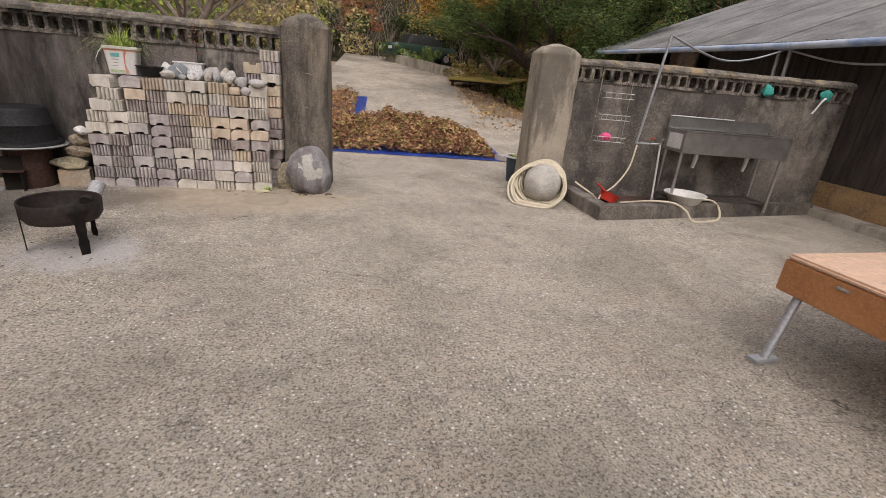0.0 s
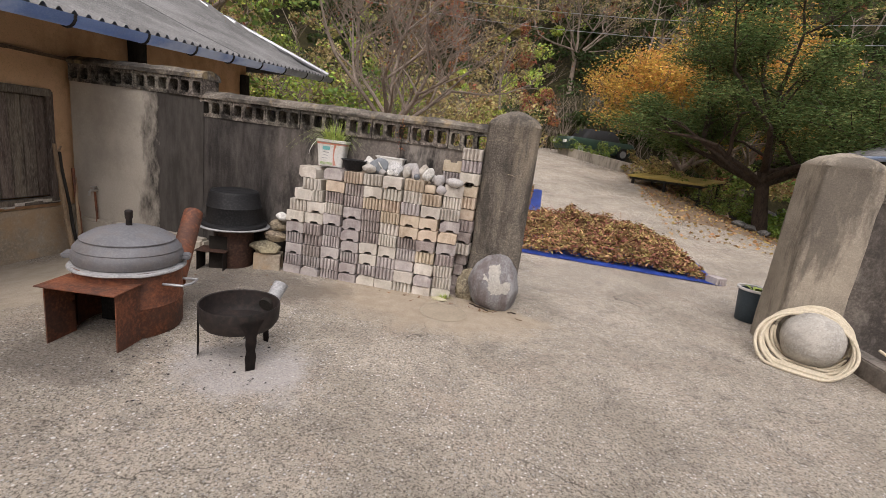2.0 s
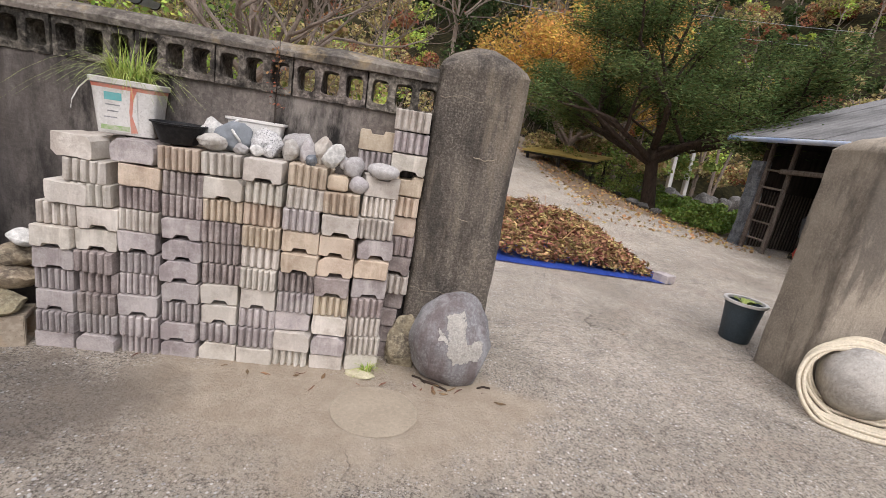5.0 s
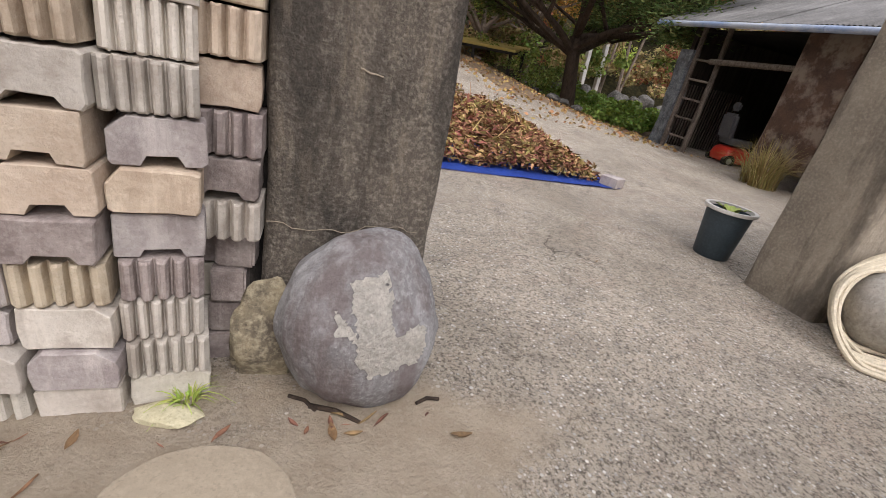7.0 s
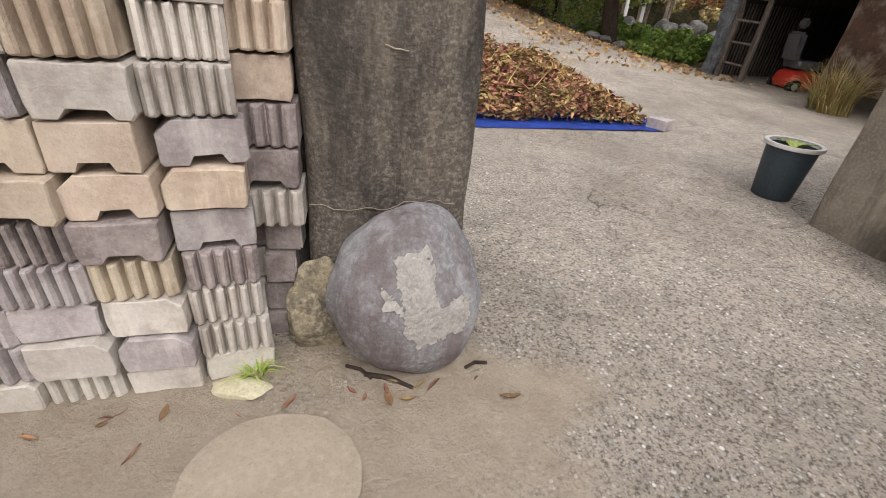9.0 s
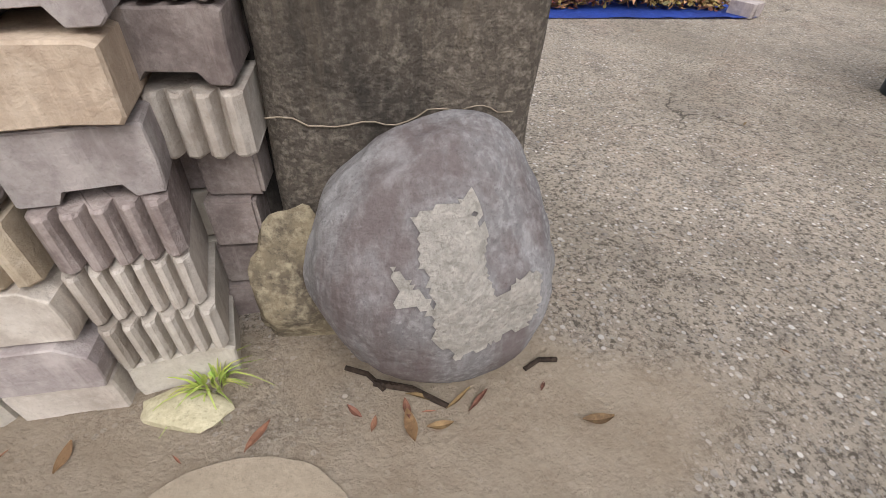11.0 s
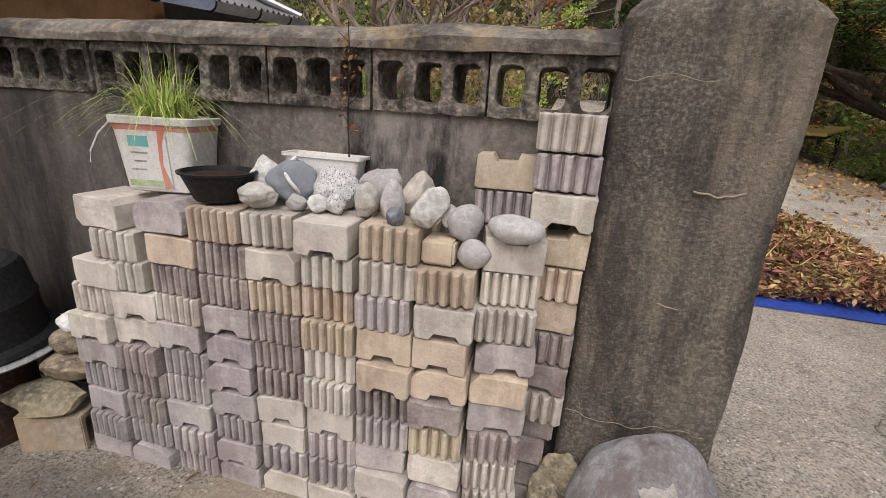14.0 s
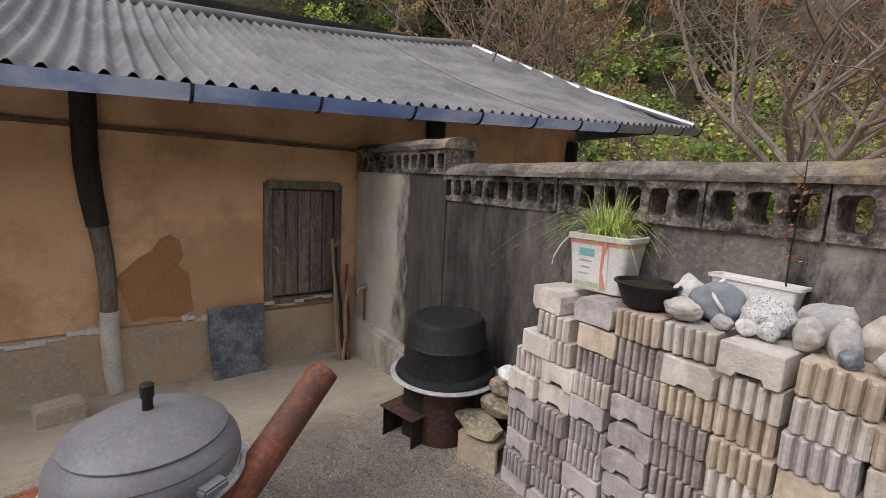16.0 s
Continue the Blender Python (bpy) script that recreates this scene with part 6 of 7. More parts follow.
part("bucket", bm, M_POT, P)
bm = bmesh.new()
add_lathe(bm, [(0.158, 0.355), (0.178, 0.36), (0.182, 0.375), (0.178, 0.386), (0.152, 0.384), (0.15, 0.36)], 40)
part("rim", bm, M_WHITEPLASTIC, P, "white rolled rim")
bm = bmesh.new()
add_lathe(bm, [(0.149, 0.33), (0.07, 0.338), (0, 0.333)], 24)
part("soil", bm, M_SOIL, P)
for i in range(7):
    bm = bmesh.new()
    a, L = i * 2.3, 0.11 + 0.02 * (i % 3)
    prev = None
    for k in range(6):
        f = k / 5
        c = Vector((0.02 * math.cos(a) + L * 0.7 * f * math.cos(a), 0.02 * math.sin(a) + L * 0.7 * f * math.sin(a), 0.335 + L * (f - 0.55 * f * f)))
        s = Vector((-math.sin(a), math.cos(a), 0)) * 0.024 * math.sin(math.pi * (0.1 + 0.88 * f))
        pr = (bm.verts.new(c - s), bm.verts.new(c + Vector((0, 0, -0.006))), bm.verts.new(c + s))
        if prev:
            bm.faces.new((prev[0], prev[1], pr[1], pr[0]))
            bm.faces.new((prev[1], prev[2], pr[2], pr[1]))
        prev = pr
    part("leaf", bm, M_GRASS, P)


# low wooden platform in the yard
T = thing("low_platform", pose(2.90, 2.68, 0, 0, 0, 6), "low tan vinyl-topped platform with orange sides", "platform")
part("top", bmesh_box((0, -1.5, 0.585), (1.9, 0, 0.62), 0.012), M_TABLETOP, T, "tan vinyl top")
part("side_board", bmesh_box((-0.004, -1.5, 0.40), (0.03, 0, 0.586), 0.006), M_TABLESIDE, T, "orange board")
part("side_board", bmesh_box((0.031, -0.03, 0.40), (1.9, 0.004, 0.586), 0.006), M_TABLESIDE, T)
part("clasp", bmesh_box((-0.012, -0.36, 0.545), (-0.004, -0.30, 0.56), 0.002), M_GREYMETAL, T)
for x, y, dx, dy in ((0.09, -0.10, -0.18, -0.05), (1.8, -0.10, 0.08, 0.04), (0.07, -1.4, -0.10, -0.04), (1.8, -1.4, 0.08, -0.04)):
    bm = bmesh.new()
    add_tube(bm, [(x + dx, y + dy, 0.015), (x, y, 0.52)], 0.024, 0.024, 12)
    leg = part("leg", bm, M_GREYMETAL, T, "grey steel pipe leg")
    part("foot", bmesh_box((x + dx - 0.09, y + dy - 0.035, 0), (x + dx + 0.09, y + dy + 0.035, 0.03), 0.005), M_GREYMETAL, leg)


# ---- by the house ----
bm = rough_box_bm(-0.022, -0.235, 0, 0.022, 0.235, 0.66, 9, 0.014, 0.07)
solid("slate_slab", bm, M_BLUEGREY, "blue-grey slate slab leaning on the house plinth", "slab", m=pose(-5.01, 4.66, ground_z(-5.0, 4.66) - 0.005, 0, -9, 6))
bm = bmesh.new()
add_box(bm, -0.10, -0.14, 0, 0.10, 0.14, 0.15, 0.012)
solid("loose_block", bm, M_PLINTH, "pale cement block lying by the house wall", "block", m=pose(-4.62, 3.42, ground_z(-4.62, 3.42) - 0.005, 0, 0, 20))
for i, (y, lean, L, r, mt) in enumerate(((5.60, 2, 1.28, 0.024, M_POLE), (5.66, 4, 1.20, 0.018, M_DARKWOOD), (5.70, 1, 1.02, 0.020, M_RUST), (5.64, -3, 0.92, 0.017, M_POLE))):
    bm = bmesh.new()
    pts = [(0.012 * math.sin(k * 1.3 + i), 0.012 * math.cos(k * 1.7 + i), L * k / 6) for k in range(7)]
    add_tube(bm, pts, r, r * 0.8, 8)
    if i == 0:
        add_tube(bm, [(0, 0, L * 0.9), (0.01, 0.06, L * 0.98)], 0.014, 0.01, 6)
    solid("pole", bm, mt, "weathered pole leaning in the wall corner", "pole", group="poles by the house", m=pose(-4.98 + 0.02 * i, y, -0.295, lean, -5, 0))
P = thing("wall_tap", pose(-4.92, 5.86, 0.46), "steel garden tap on the grey wall", "tap")
bm = bmesh.new()
add_tube(bm, [(0, 0.03, 0.02), (0, -0.06, 0.02), (0, -0.085, 0.0), (0, -0.09, -0.04)], 0.016, 0.013, 10)
part("spout", bm, M_STEEL, P)
bm = bmesh.new()
add_lathe(bm, [(0.008, 0.02), (0.008, 0.05), (0.03, 0.055), (0.03, 0.065), (0, 0.068)], 14, pose(0, -0.03, 0))
part("tap_handle", bm, M_STEEL, P)
bm = bmesh.new()
add_tube(bm, [(0, -0.02, 0.0), (0.02, -0.02, -0.3), (0.03, -0.03, -0.74)], 0.012, 0.012, 8)
part("supply_pipe", bm, M_RUST, P, "rusty red supply pipe")


# ---- the long shed past the east wall ----
def shed():
    S = thing("long_shed", pose(6.95, 0, 0), "dark weathered timber shed with a corrugated roof", "shed")
    # bay 10.4..12.5 is open
    part("stone_base", rough_box_bm(-0.06, -6, -0.2, 0.25, 7.9, 0.44, 3, 0.03, 0.2), M_STONEBASE, S, "orange field-stone base")
    part("ledge", frustum_prism([(-0.55, -6), (-0.06, -6), (-0.06, 6.4), (-0.35, 6.4)], -0.1, 0.10), M_RENDER_GREY, S, "grey cement ledge")
    y = -6.0
    bm = bmesh.new()
    board = mesh_of(bmesh_box((0, 0, 0.44), (0.03, 0.155, 2.3), 0.006), "wall_board", M_CORRDARK, False)
    rng = random.Random(3)
    while y < 7.8:
        part("wall_board", board, None, S, m=pose(0.02 + rng.uniform(-0.008, 0.008), y, 0))
        y += 0.16
    bm.free()
    part("white_panel", bmesh_box((0.06, 7.0, 1.0), (0.12, 9.3, 2.25), 0.004), M_WHITEPAINT, S, "pale wall panel")
    part("end_board_wall", bmesh_box((0.05, 7.8, -0.1), (0.12, 9.4, 2.3), 0.004), M_CORRDARK, S)
    # near-black sheets put the open bay's deep shade into the colour
    part("bay_wall", bmesh_box((0.1, 9.4, -0.1), (3.2, 9.5, 2.42), 0.0), M_DARK, S, "bay side sheet coloured for deep shade")
    part("bay_back", bmesh_box((3.2, 7.0, -0.1), (3.3, 13.1, 3.4), 0.0), M_DARK, S, "bay back sheet coloured for deep shade")
    part("bay_far_wall", bmesh_box((0.15, 12.95, -0.1), (3.2, 13.05, 2.45), 0.0), M_CORRDARK, S, "dark slatted far wall")
    for k in range(22):
        bm = bmesh.new()
        x = 0.25 + 0.075 * k
        add_tube(bm, [(x, 12.92, 0.0), (x + 0.02, 12.90, 1.35)], 0.016, 0.014, 6)
        part("stake", bm, M_OLDWOOD, S)
    for x, y, x2, y2, h in ((-0.10, 12.55, -0.05, 12.6, 2.4), (0.0, 12.05, 0.05, 12.1, 2.4), (-0.05, 10.5, 0.0, 10.45, 2.4)):
        bm = bmesh.new()
        add_tube(bm, [(x, y, 0), ((x + x2) / 2 + 0.02, (y + y2) / 2, h / 2), (x2, y2, h)], 0.055, 0.05, 8)
        part("post", bm, M_OLDWOOD, S, "rough timber post")
    for k in range(5):
        bm = bmesh.new()
        z = 0.35 + 0.36 * k
        add_tube(bm, [(-0.08, 12.58, z), (0.02, 12.05, z - 0.02)], 0.022, 0.022, 6)
        part("rung", bm, M_OLDWOOD, S)
    bm = bmesh.new()
    add_tube(bm, [(-0.05, 12.2, 1.78), (-0.02, 10.4, 1.80)], 0.055, 0.05, 8)
    part("rail", bm, M_OLDWOOD, S, "rough timber rail")
    part("plank_sheet", bmesh_box((-0.14, 9.55, 0.30), (-0.09, 10.45, 2.3), 0.01), mat("peeling_brown_board", (0.10, 0.055, 0.035), (0.05, 0.03, 0.022), 4, 0.8, bump=0.3, stain=(0.45, 0.38, 0.30), stain_scale=2.5, stain_amt=0.35), S, "peeling dark brown board")
    part("side_drape", rough_box_bm(-0.15, 12.62, 0.0, 0.05, 12.95, 1.95, 7, 0.03), M_BLUEGREY, S, "grey hanging sheet")
    # roof, its underside coloured dark for shade
    n = 0
    y = -6.0
    roof = part("roof", bmesh_box((0.2, -6, 2.34), (3.3, 13.3, 2.37)), M_DARK, S, "roof underside coloured dark for shade")
    while y < 13.3:
        yb = min(13.6, y + 0.9)
        bm = bmesh.new()
        prev = None
        for i in range(41):
            yy = y + (yb - y) * i / 40
            e = 2.27 + 0.022 * max(0, yy - 6)
            w = 0.012 * math.cos(2 * math.pi * yy / 0.075) + 0.006 * (n % 2)
            ring = [bm.verts.new((-0.42, yy, e + w)), bm.verts.new((1.7, yy, e + 0.85 + w)), bm.verts.new((4.0, yy, e + 1.75 + w))]
            if prev:
                for a in range(2):
                    bm.faces.new((prev[a], ring[a], ring[a + 1], prev[a + 1]))
            prev = ring
        part("corrugated_sheet", bm, M_SLATE, roof)
        y, n = yb, n + 1
    bm = bmesh.new()
    add_tube(bm, [(4.0, -6, 4.05), (4.0, 6, 4.05), (4.0, 13.5, 4.25)], 0.14, 0.14, 8)
    part("ridge_cover", bm, M_SLATE, roof)
    for a, b in ((-6, 0), (0, 4), (4, 7), (7, 10), (10, 13.5)):
        bm = bmesh.new()
        za, zb = 2.21 + 0.022 * max(0, a - 6), 2.21 + 0.022 * max(0, b - 6)
        add_tube(bm, [(-0.46, a, za), (-0.46, b - 0.01, zb)], 0.05, 0.05, 10)
        part("gutter", bm, M_GUTTER, S, "blue gutter")
    for y in (7.1, 7.3):
        bm = bmesh.new()
        add_tube(bm, [(-0.33, y, 0.0), (-0.33, y + 0.05, 2.2)], 0.028, 0.028, 8)
        part("downpipe", bm, M_GREYMETAL, S, "grey pipe post")


shed()
# cable from the standpipe to the shed
bm = bmesh.new()
add_tube(bm, flowing([(4.0, 6.09, 2.08), (4.6, 6.4, 1.98), (5.3, 6.8, 1.93), (5.9, 7.0, 2.0), (6.6, 7.2, 2.2)]), 0.014, 0.014, 6)
solid("cable", bm, M_GREYMETAL, "grey hose strung from standpipe to shed", "cable")
bm = bmesh.new()
add_tube(bm, flowing([(6.6, 7.2, 2.2), (6.7, 6.4, 2.02), (6.62, 5.5, 1.98), (6.55, 4.6, 2.05)]), 0.014, 0.014, 6)
solid("cable", bm, M_GREYMETAL, "grey hose strung along the shed eave", "cable")


M_SEAT = mat("worn_grey_vinyl", (0.13, 0.13, 0.135), (0.09, 0.09, 0.095), 5, 0.5, bump=0.1)


def scooter():
    S = thing("mobility_scooter", pose(7.75, 11.66, 0.0, 0, 0, 75) @ Matrix.Scale(0.9, 4), "red mobility scooter with a black seat in the shed", "scooter")
    bm = bmesh.new()
    rect_lathe(bm, [(0.30, 0.28, 0.08, 0.10), (0.34, 0.31, 0.1, 0.2), (0.30, 0.27, 0.1, 0.36), (0.2, 0.2, 0.08, 0.42)])
    part("body", bm, M_RED, S, "glossy red body")
    bm = bmesh.new()
    rect_lathe(bm, [(0.24, 0.24, 0.07, 0.46), (0.26, 0.26, 0.08, 0.52), (0.24, 0.24, 0.08, 0.6)])
    part("seat", bm, M_SEAT, S)
    bm = bmesh.new()
    add_box(bm, -0.24, 0.16, 0.58, 0.24, 0.28, 1.12, 0.05, Matrix.Rotation(radians(-6), 4, "X"))
    part("backrest", bm, M_SEAT, S)
    bm = bmesh.new()
    add_box(bm, -0.13, 0.25, 1.14, 0.13, 0.34, 1.32, 0.04)
    part("headrest", bm, M_SEAT, S)
    for x in (-0.30, 0.30):
        for y in (-0.4, 0.2):
            bm = bmesh.new()
            add_tube(bm, [(x - 0.05, y, 0.13), (x + 0.05, y, 0.13)], 0.13, 0.13, 20)
            w = part("wheel", bm, M_RUBBER, S)
            bm = bmesh.new()
            add_tube(bm, [(x - 0.056, y, 0.13), (x + 0.056, y, 0.13)], 0.06, 0.06, 14)
            part("rim", bm, M_GREYMETAL, w)


scooter()
g = new("straw_bundle", grass_mesh(420, 0.26, 0.5, 0.95, 8, mat("dry_straw", (0.36, 0.29, 0.11), (0.22, 0.16, 0.06), 9, 0.8, bump=0, island=0.35), 0.5, 4, 0.008))
g.matrix_basis = pose(6.46, 9.85, -0.02, 0, -10, 0)
tagged(g, "dry yellow straw bundle leaning on the shed", "straw", kind="stuff")


# ---- tarp with drying stalks ----
def tarp():
    bm = bmesh.new()
    outline = lambda x, y: (8.60 + 0.03 * math.sin(x * 3) < y < 11.3 and -1.6 < x < 2.92 - 0.06 * (y - 8.6)) or (y >= 11.2 and y < 14.8 and -1.6 < x < 0.2)
    st = 0.1
    made = {}

    def vert(i, j):
        if (i, j) not in made:
            x, y = -1.7 + st * i, 8.5 + st * j
            made[(i, j)] = bm.verts.new((x, y, ground_z(x, y) + 0.012 + 0.010 * noise.noise(Vector((x * 2.5, y * 2.5, 0))) + 0.012 * max(0, noise.noise(Vector((x * 6, y * 6, 2))))))
        return made[(i, j)]
    for i in range(50):
        for j in range(66):
            if outline(-1.65 + st * i, 8.55 + st * j):
                bm.faces.new((vert(i, j), vert(i + 1, j), vert(i + 1, j + 1), vert(i, j + 1)))
    bmesh.ops.solidify(bm, geom=bm.faces[:], thickness=0.003)
    solid("tarpaulin", bm, M_TARP, "crumpled bright blue tarpaulin spread on the road", "tarpaulin")
    rng = np.random.default_rng(2)
    n = 42000
    x = np.concatenate([rng.uniform(-1.5, 2.74, n), rng.uniform(-1.5, -0.05, 7000)])
    y = np.concatenate([rng.uniform(8.78, 11.0, n), rng.uniform(10.8, 14.4, 7000)])
    top = []
    for a, b in zip(x, y):
        if b < 11:
            e = min(1, (b - 8.72) / 0.5) * min(1, (11.1 - b) / 0.7) * min(1, (2.86 - 0.06 * (b - 8.6) - a) / 0.9) * min(1, (a + 1.6) / 0.3)
        else:
            e = 0.7 * min(1, (0.1 - a) / 0.4)
        k = 0.38 * max(0, e) ** 0.7 * (0.72 + 0.75 * noise.noise(Vector((a * 1.9, b * 1.9, 0))) + 0.35 * noise.noise(Vector((a * 6, b * 6, 4)))) + 0.03
        top.append((k, ground_z(a, b)))
    top = np.array(top)
    u = 1 - rng.random(len(x)) ** 2 * 0.7
    z = top[:, 1] + 0.02 + top[:, 0] * u + rng.normal(0, 0.026, len(x))
    me = leaves_mesh("dried_stalks", np.stack([x, y, z], 1), rng.uniform(0.035, 0.11, len(x)), M_DRY, 3, 0.5, 0.35)
    tagged(new("dried_stalks", me), "heap of dried brown bean stalks on blue tarpaulin", "plants", kind="stuff")
    bm = bmesh.new()
    r2 = random.Random(5)
    for i in range(700):
        a, b = r2.uniform(-1.4, 2.3), r2.uniform(8.9, 10.9)
        h = 0.30 * min(1, (2.6 - a) / 0.9)
        p = Vector((a, b, ground_z(a, b) + h))
        d = Vector((r2.uniform(-1, 1), r2.uniform(-1, 1), r2.uniform(-0.1, 0.7))).normalized() * r2.uniform(0.12, 0.3)
        add_tube(bm, [p, p + d], 0.005, 0.003, 4)
    solid("stalk_stems", bm, M_DRY, "loose dry stems in the heap", "plants", kind="stuff")
    b = thing("ribbed_weight", pose(2.86, 8.72, ground_z(2.86, 8.72), 0, 0, 30), "grey ribbed block weighing down the tarpaulin corner", "block")
    part("block", brick_mesh("R", 2, 2), None, b, m=pose(-0.1, -0.1, 0.0))


tarp()


# ---- trees ----
def branch(bm, p, d, L, r, depth, rng, tips, bend=0.25, up=0.1, seg=4, kids=3):
    pts = [p]
    q = p.copy()
    v = d.normalized()
    for i in range(seg):
        v = (v + Vector((rng.uniform(-bend, bend), rng.uniform(-bend, bend), rng.uniform(-bend, bend) + up)) * 0.6).normalized()
        q = q + v * L / seg
        pts.append(q.copy())
    add_tube(bm, pts, r, r * 0.55, 7 if r > 0.03 else 4)
    if depth == 0:
        tips.append(pts)
        return
    for k in range(kids):
        f = rng.uniform(0.35, 1.0) if k else 1.0
        i = min(seg - 1, int(f * seg))
        o = pts[i].lerp(pts[i + 1], f * seg - i) if f < 1 else pts[-1]
        side = Vector((rng.uniform(-1, 1), rng.uniform(-1, 1), rng.uniform(-0.35, 0.6)))
        branch(bm, o, (v * 0.7 + side * 0.9), L * rng.uniform(0.6, 0.8), r * 0.55, depth - 1, rng, tips, bend, up, seg, kids)


def tree(name, at, trunk_h, limbs, limb_len, r, leaf_m, leaf_n, leaf_size, spread, label, seed, depth=3, bark=None, kids=3, lean=(0, 0), up=0.1, flat=0.5, first=0.35, aspect=0.45):
    T = thing(name, pose(*at), label, "tree")
    rng = random.Random(seed)
    bm = bmesh.new()
    base = Vector((0, 0, -0.1))
    mid = Vector((lean[0] * 0.5, lean[1] * 0.5, trunk_h * 0.5))
    top = Vector((lean[0], lean[1], trunk_h))
    add_tube(bm, [base, Vector((lean[0] * .1, lean[1] * .1, trunk_h * .12)), mid, top], r * 1.25, r * 0.8, 12)
    tips = []
    for i in range(limbs):
        a = 2 * math.pi * i / limbs + rng.uniform(-0.4, 0.4)
        d = Vector((math.cos(a), math.sin(a), rng.uniform(first, first + 0.7)))
        branch(bm, top - Vector((0, 0, rng.uniform(0, trunk_h * 0.3))), d, limb_len * rng.uniform(0.8, 1.15), r * 0.55, depth, rng, tips, up=up, kids=kids)
    branch(bm, top, Vector((0.1, 0.1, 1)), limb_len, r * 0.6, depth, rng, tips, up=up, kids=kids)
    part("trunk", bm, bark or M_BARK, T, "dark branching trunk and limbs")
    if leaf_n:
        nrng = np.random.default_rng(seed)
        anchors = np.array([list(p) for pts in tips for p in pts[1:]])
        idx = nrng.integers(0, len(anchors), leaf_n)
        pts = anchors[idx] + nrng.normal(0, spread, (leaf_n, 3)) * np.array([1, 1, 0.55])
        me = leaves_mesh("crown", pts, nrng.uniform(leaf_size * 0.6, leaf_size * 1.4, leaf_n), leaf_m, seed, flat, aspect)
        part("crown", me, None, T, "leafy crown")
    return T


tree("evergreen_tree", (6.55, 16.2, ground_z(6.55, 16.2)), 1.75, 9, 2.2, 0.19, M_YEW, 95000, 0.105, 0.24, "spreading dark green evergreen tree with forked trunk", 5, 3, lean=(-0.35, -0.1), up=0.02, first=0.12, flat=0.28, aspect=0.26)
tree("golden_tree", (5.6, 21.6, ground_z(5.6, 21.6)), 1.1, 9, 2.35, 0.14, M_GOLD, 40000, 0.13, 0.34, "golden-leaved autumn tree beside the road", 9, 3, M_PALEBARK)
tree("golden_tree", (9.5, 25.5, ground_z(9.5, 25.5)), 1.8, 6, 2.4, 0.16, M_GOLD, 12000, 0.16, 0.4, "thin yellow-leaved autumn tree behind the evergreen", 12, 3, M_PALEBARK)
tree("bare_tree", (-3.5, 11.6, ground_z(-3.5, 11.6)), 1.7, 8, 1.75, 0.10, M_RUSSET, 1800, 0.06, 0.12, "bare grey-brown tree with a few russet leaves", 21, 5, M_PALEBARK, 3)
tree("bare_tree", (-10.5, 12.5, ground_z(-10.5, 12.5)), 2.6, 6, 2.3, 0.14, M_RUSSET, 3500, 0.09, 0.2, "bare tree with russet leaves behind the house", 24, 5, M_PALEBARK, 3)
tree("bare_tree", (1.0, 34, ground_z(1.0, 34)), 2.6, 6, 2.6, 0.14, M_OLIVE, 3500, 0.12, 0.25, "thin bare tree on the hillside", 26, 4, M_PALEBARK, 3)


# ---- woods and shrubs ----
def woods(name, clumps, material, leaf, seed, label, flat=0.6, category="woods"):
    rng = np.random.default_rng(seed)
    pts, sizes = [], []
    for x, y, r, h, n in clumps:
        z0 = ground_z(x, y)
        k = max(3, int(n / 105))
        lob = rng.normal(size=(k, 3)) * np.array([r * 0.55, r * 0.55, h * 0.28])
        lob[:, 2] = np.abs(lob[:, 2]) * 1.3 + h * 0.25
        idx = rng.integers(0, k, n)
        d = rng.normal(size=(n, 3))
        d /= np.linalg.norm(d, axis=1)[:, None]
        q = lob[idx] + d * np.array([1, 1, 0.7]) * (r * 0.36) * (0.62 + 0.42 * rng.random((n, 1)))
        q[:, 2] = np.maximum(q[:, 2], 0.02)
        pts.append(q + np.array([x, y, z0]))
        dist = math.hypot(x, y - 3)
        sizes.append(rng.uniform(0.6, 1.4, n) * leaf * 0.88 * (0.42 + dist / 55))
    me = leaves_mesh(name, np.concatenate(pts), np.concatenate(sizes), material, seed, flat, 0.6)
    tagged(new(name, me), label, category, kind="stuff")


rng = random.Random(77)
groups = {"green": [], "olive": [], "lime": [], "russet": [], "yew": []}
names = ["green"] * 4 + ["olive"] * 6 + ["lime"] * 2 + ["russet"] * 2 + ["yew"] * 9


def clear(x, y):
    """Keep the road, yard, house, shed and garden open."""
    if y < 27.5 and -2.2 < x < 6.5:
        return False
    if -14 < x < -4.0 and y < 11.3:
        return False
    if x > 6 and y < 22 and x < 14:
        return False
    if -6 < x < -1.5 and y < 14:
        return False
    return True


for i in range(3400):
    x, y = rng.uniform(-62, 62), rng.uniform(8, 78)
    if not clear(x, y):
        continue
    dist = math.hypot(x, y - 3)
    if dist > 72 or (dist > 40 and rng.random() < 0.45):
        continue
    r = rng.uniform(0.6, 1.45) * (1 + dist / 60)
    k = noise.noise(Vector((x * 0.13, y * 0.13, 4.0))) + (0.16 if dist > 27 else -0.12)
    kind = names[min(len(names) - 1, max(0, int((k * 1.5 + 0.5) * len(names) * 0.75 + rng.random() * len(names) * 0.25)))]
    groups[kind].append((x, y, r, rng.uniform(1.6, 3.6) * (1 + dist / 70), int(rng.uniform(260, 420))))
for x, y, r, h in ((-8.4, 14, 2.2, 3.2), (-6.5, 14.5, 1.8, 2.6), (-10, 16, 2.5, 4.0), (-5.0, 15.5, 1.5, 2.0)):
    groups["lime"].append((x, y, r, h, 1500))
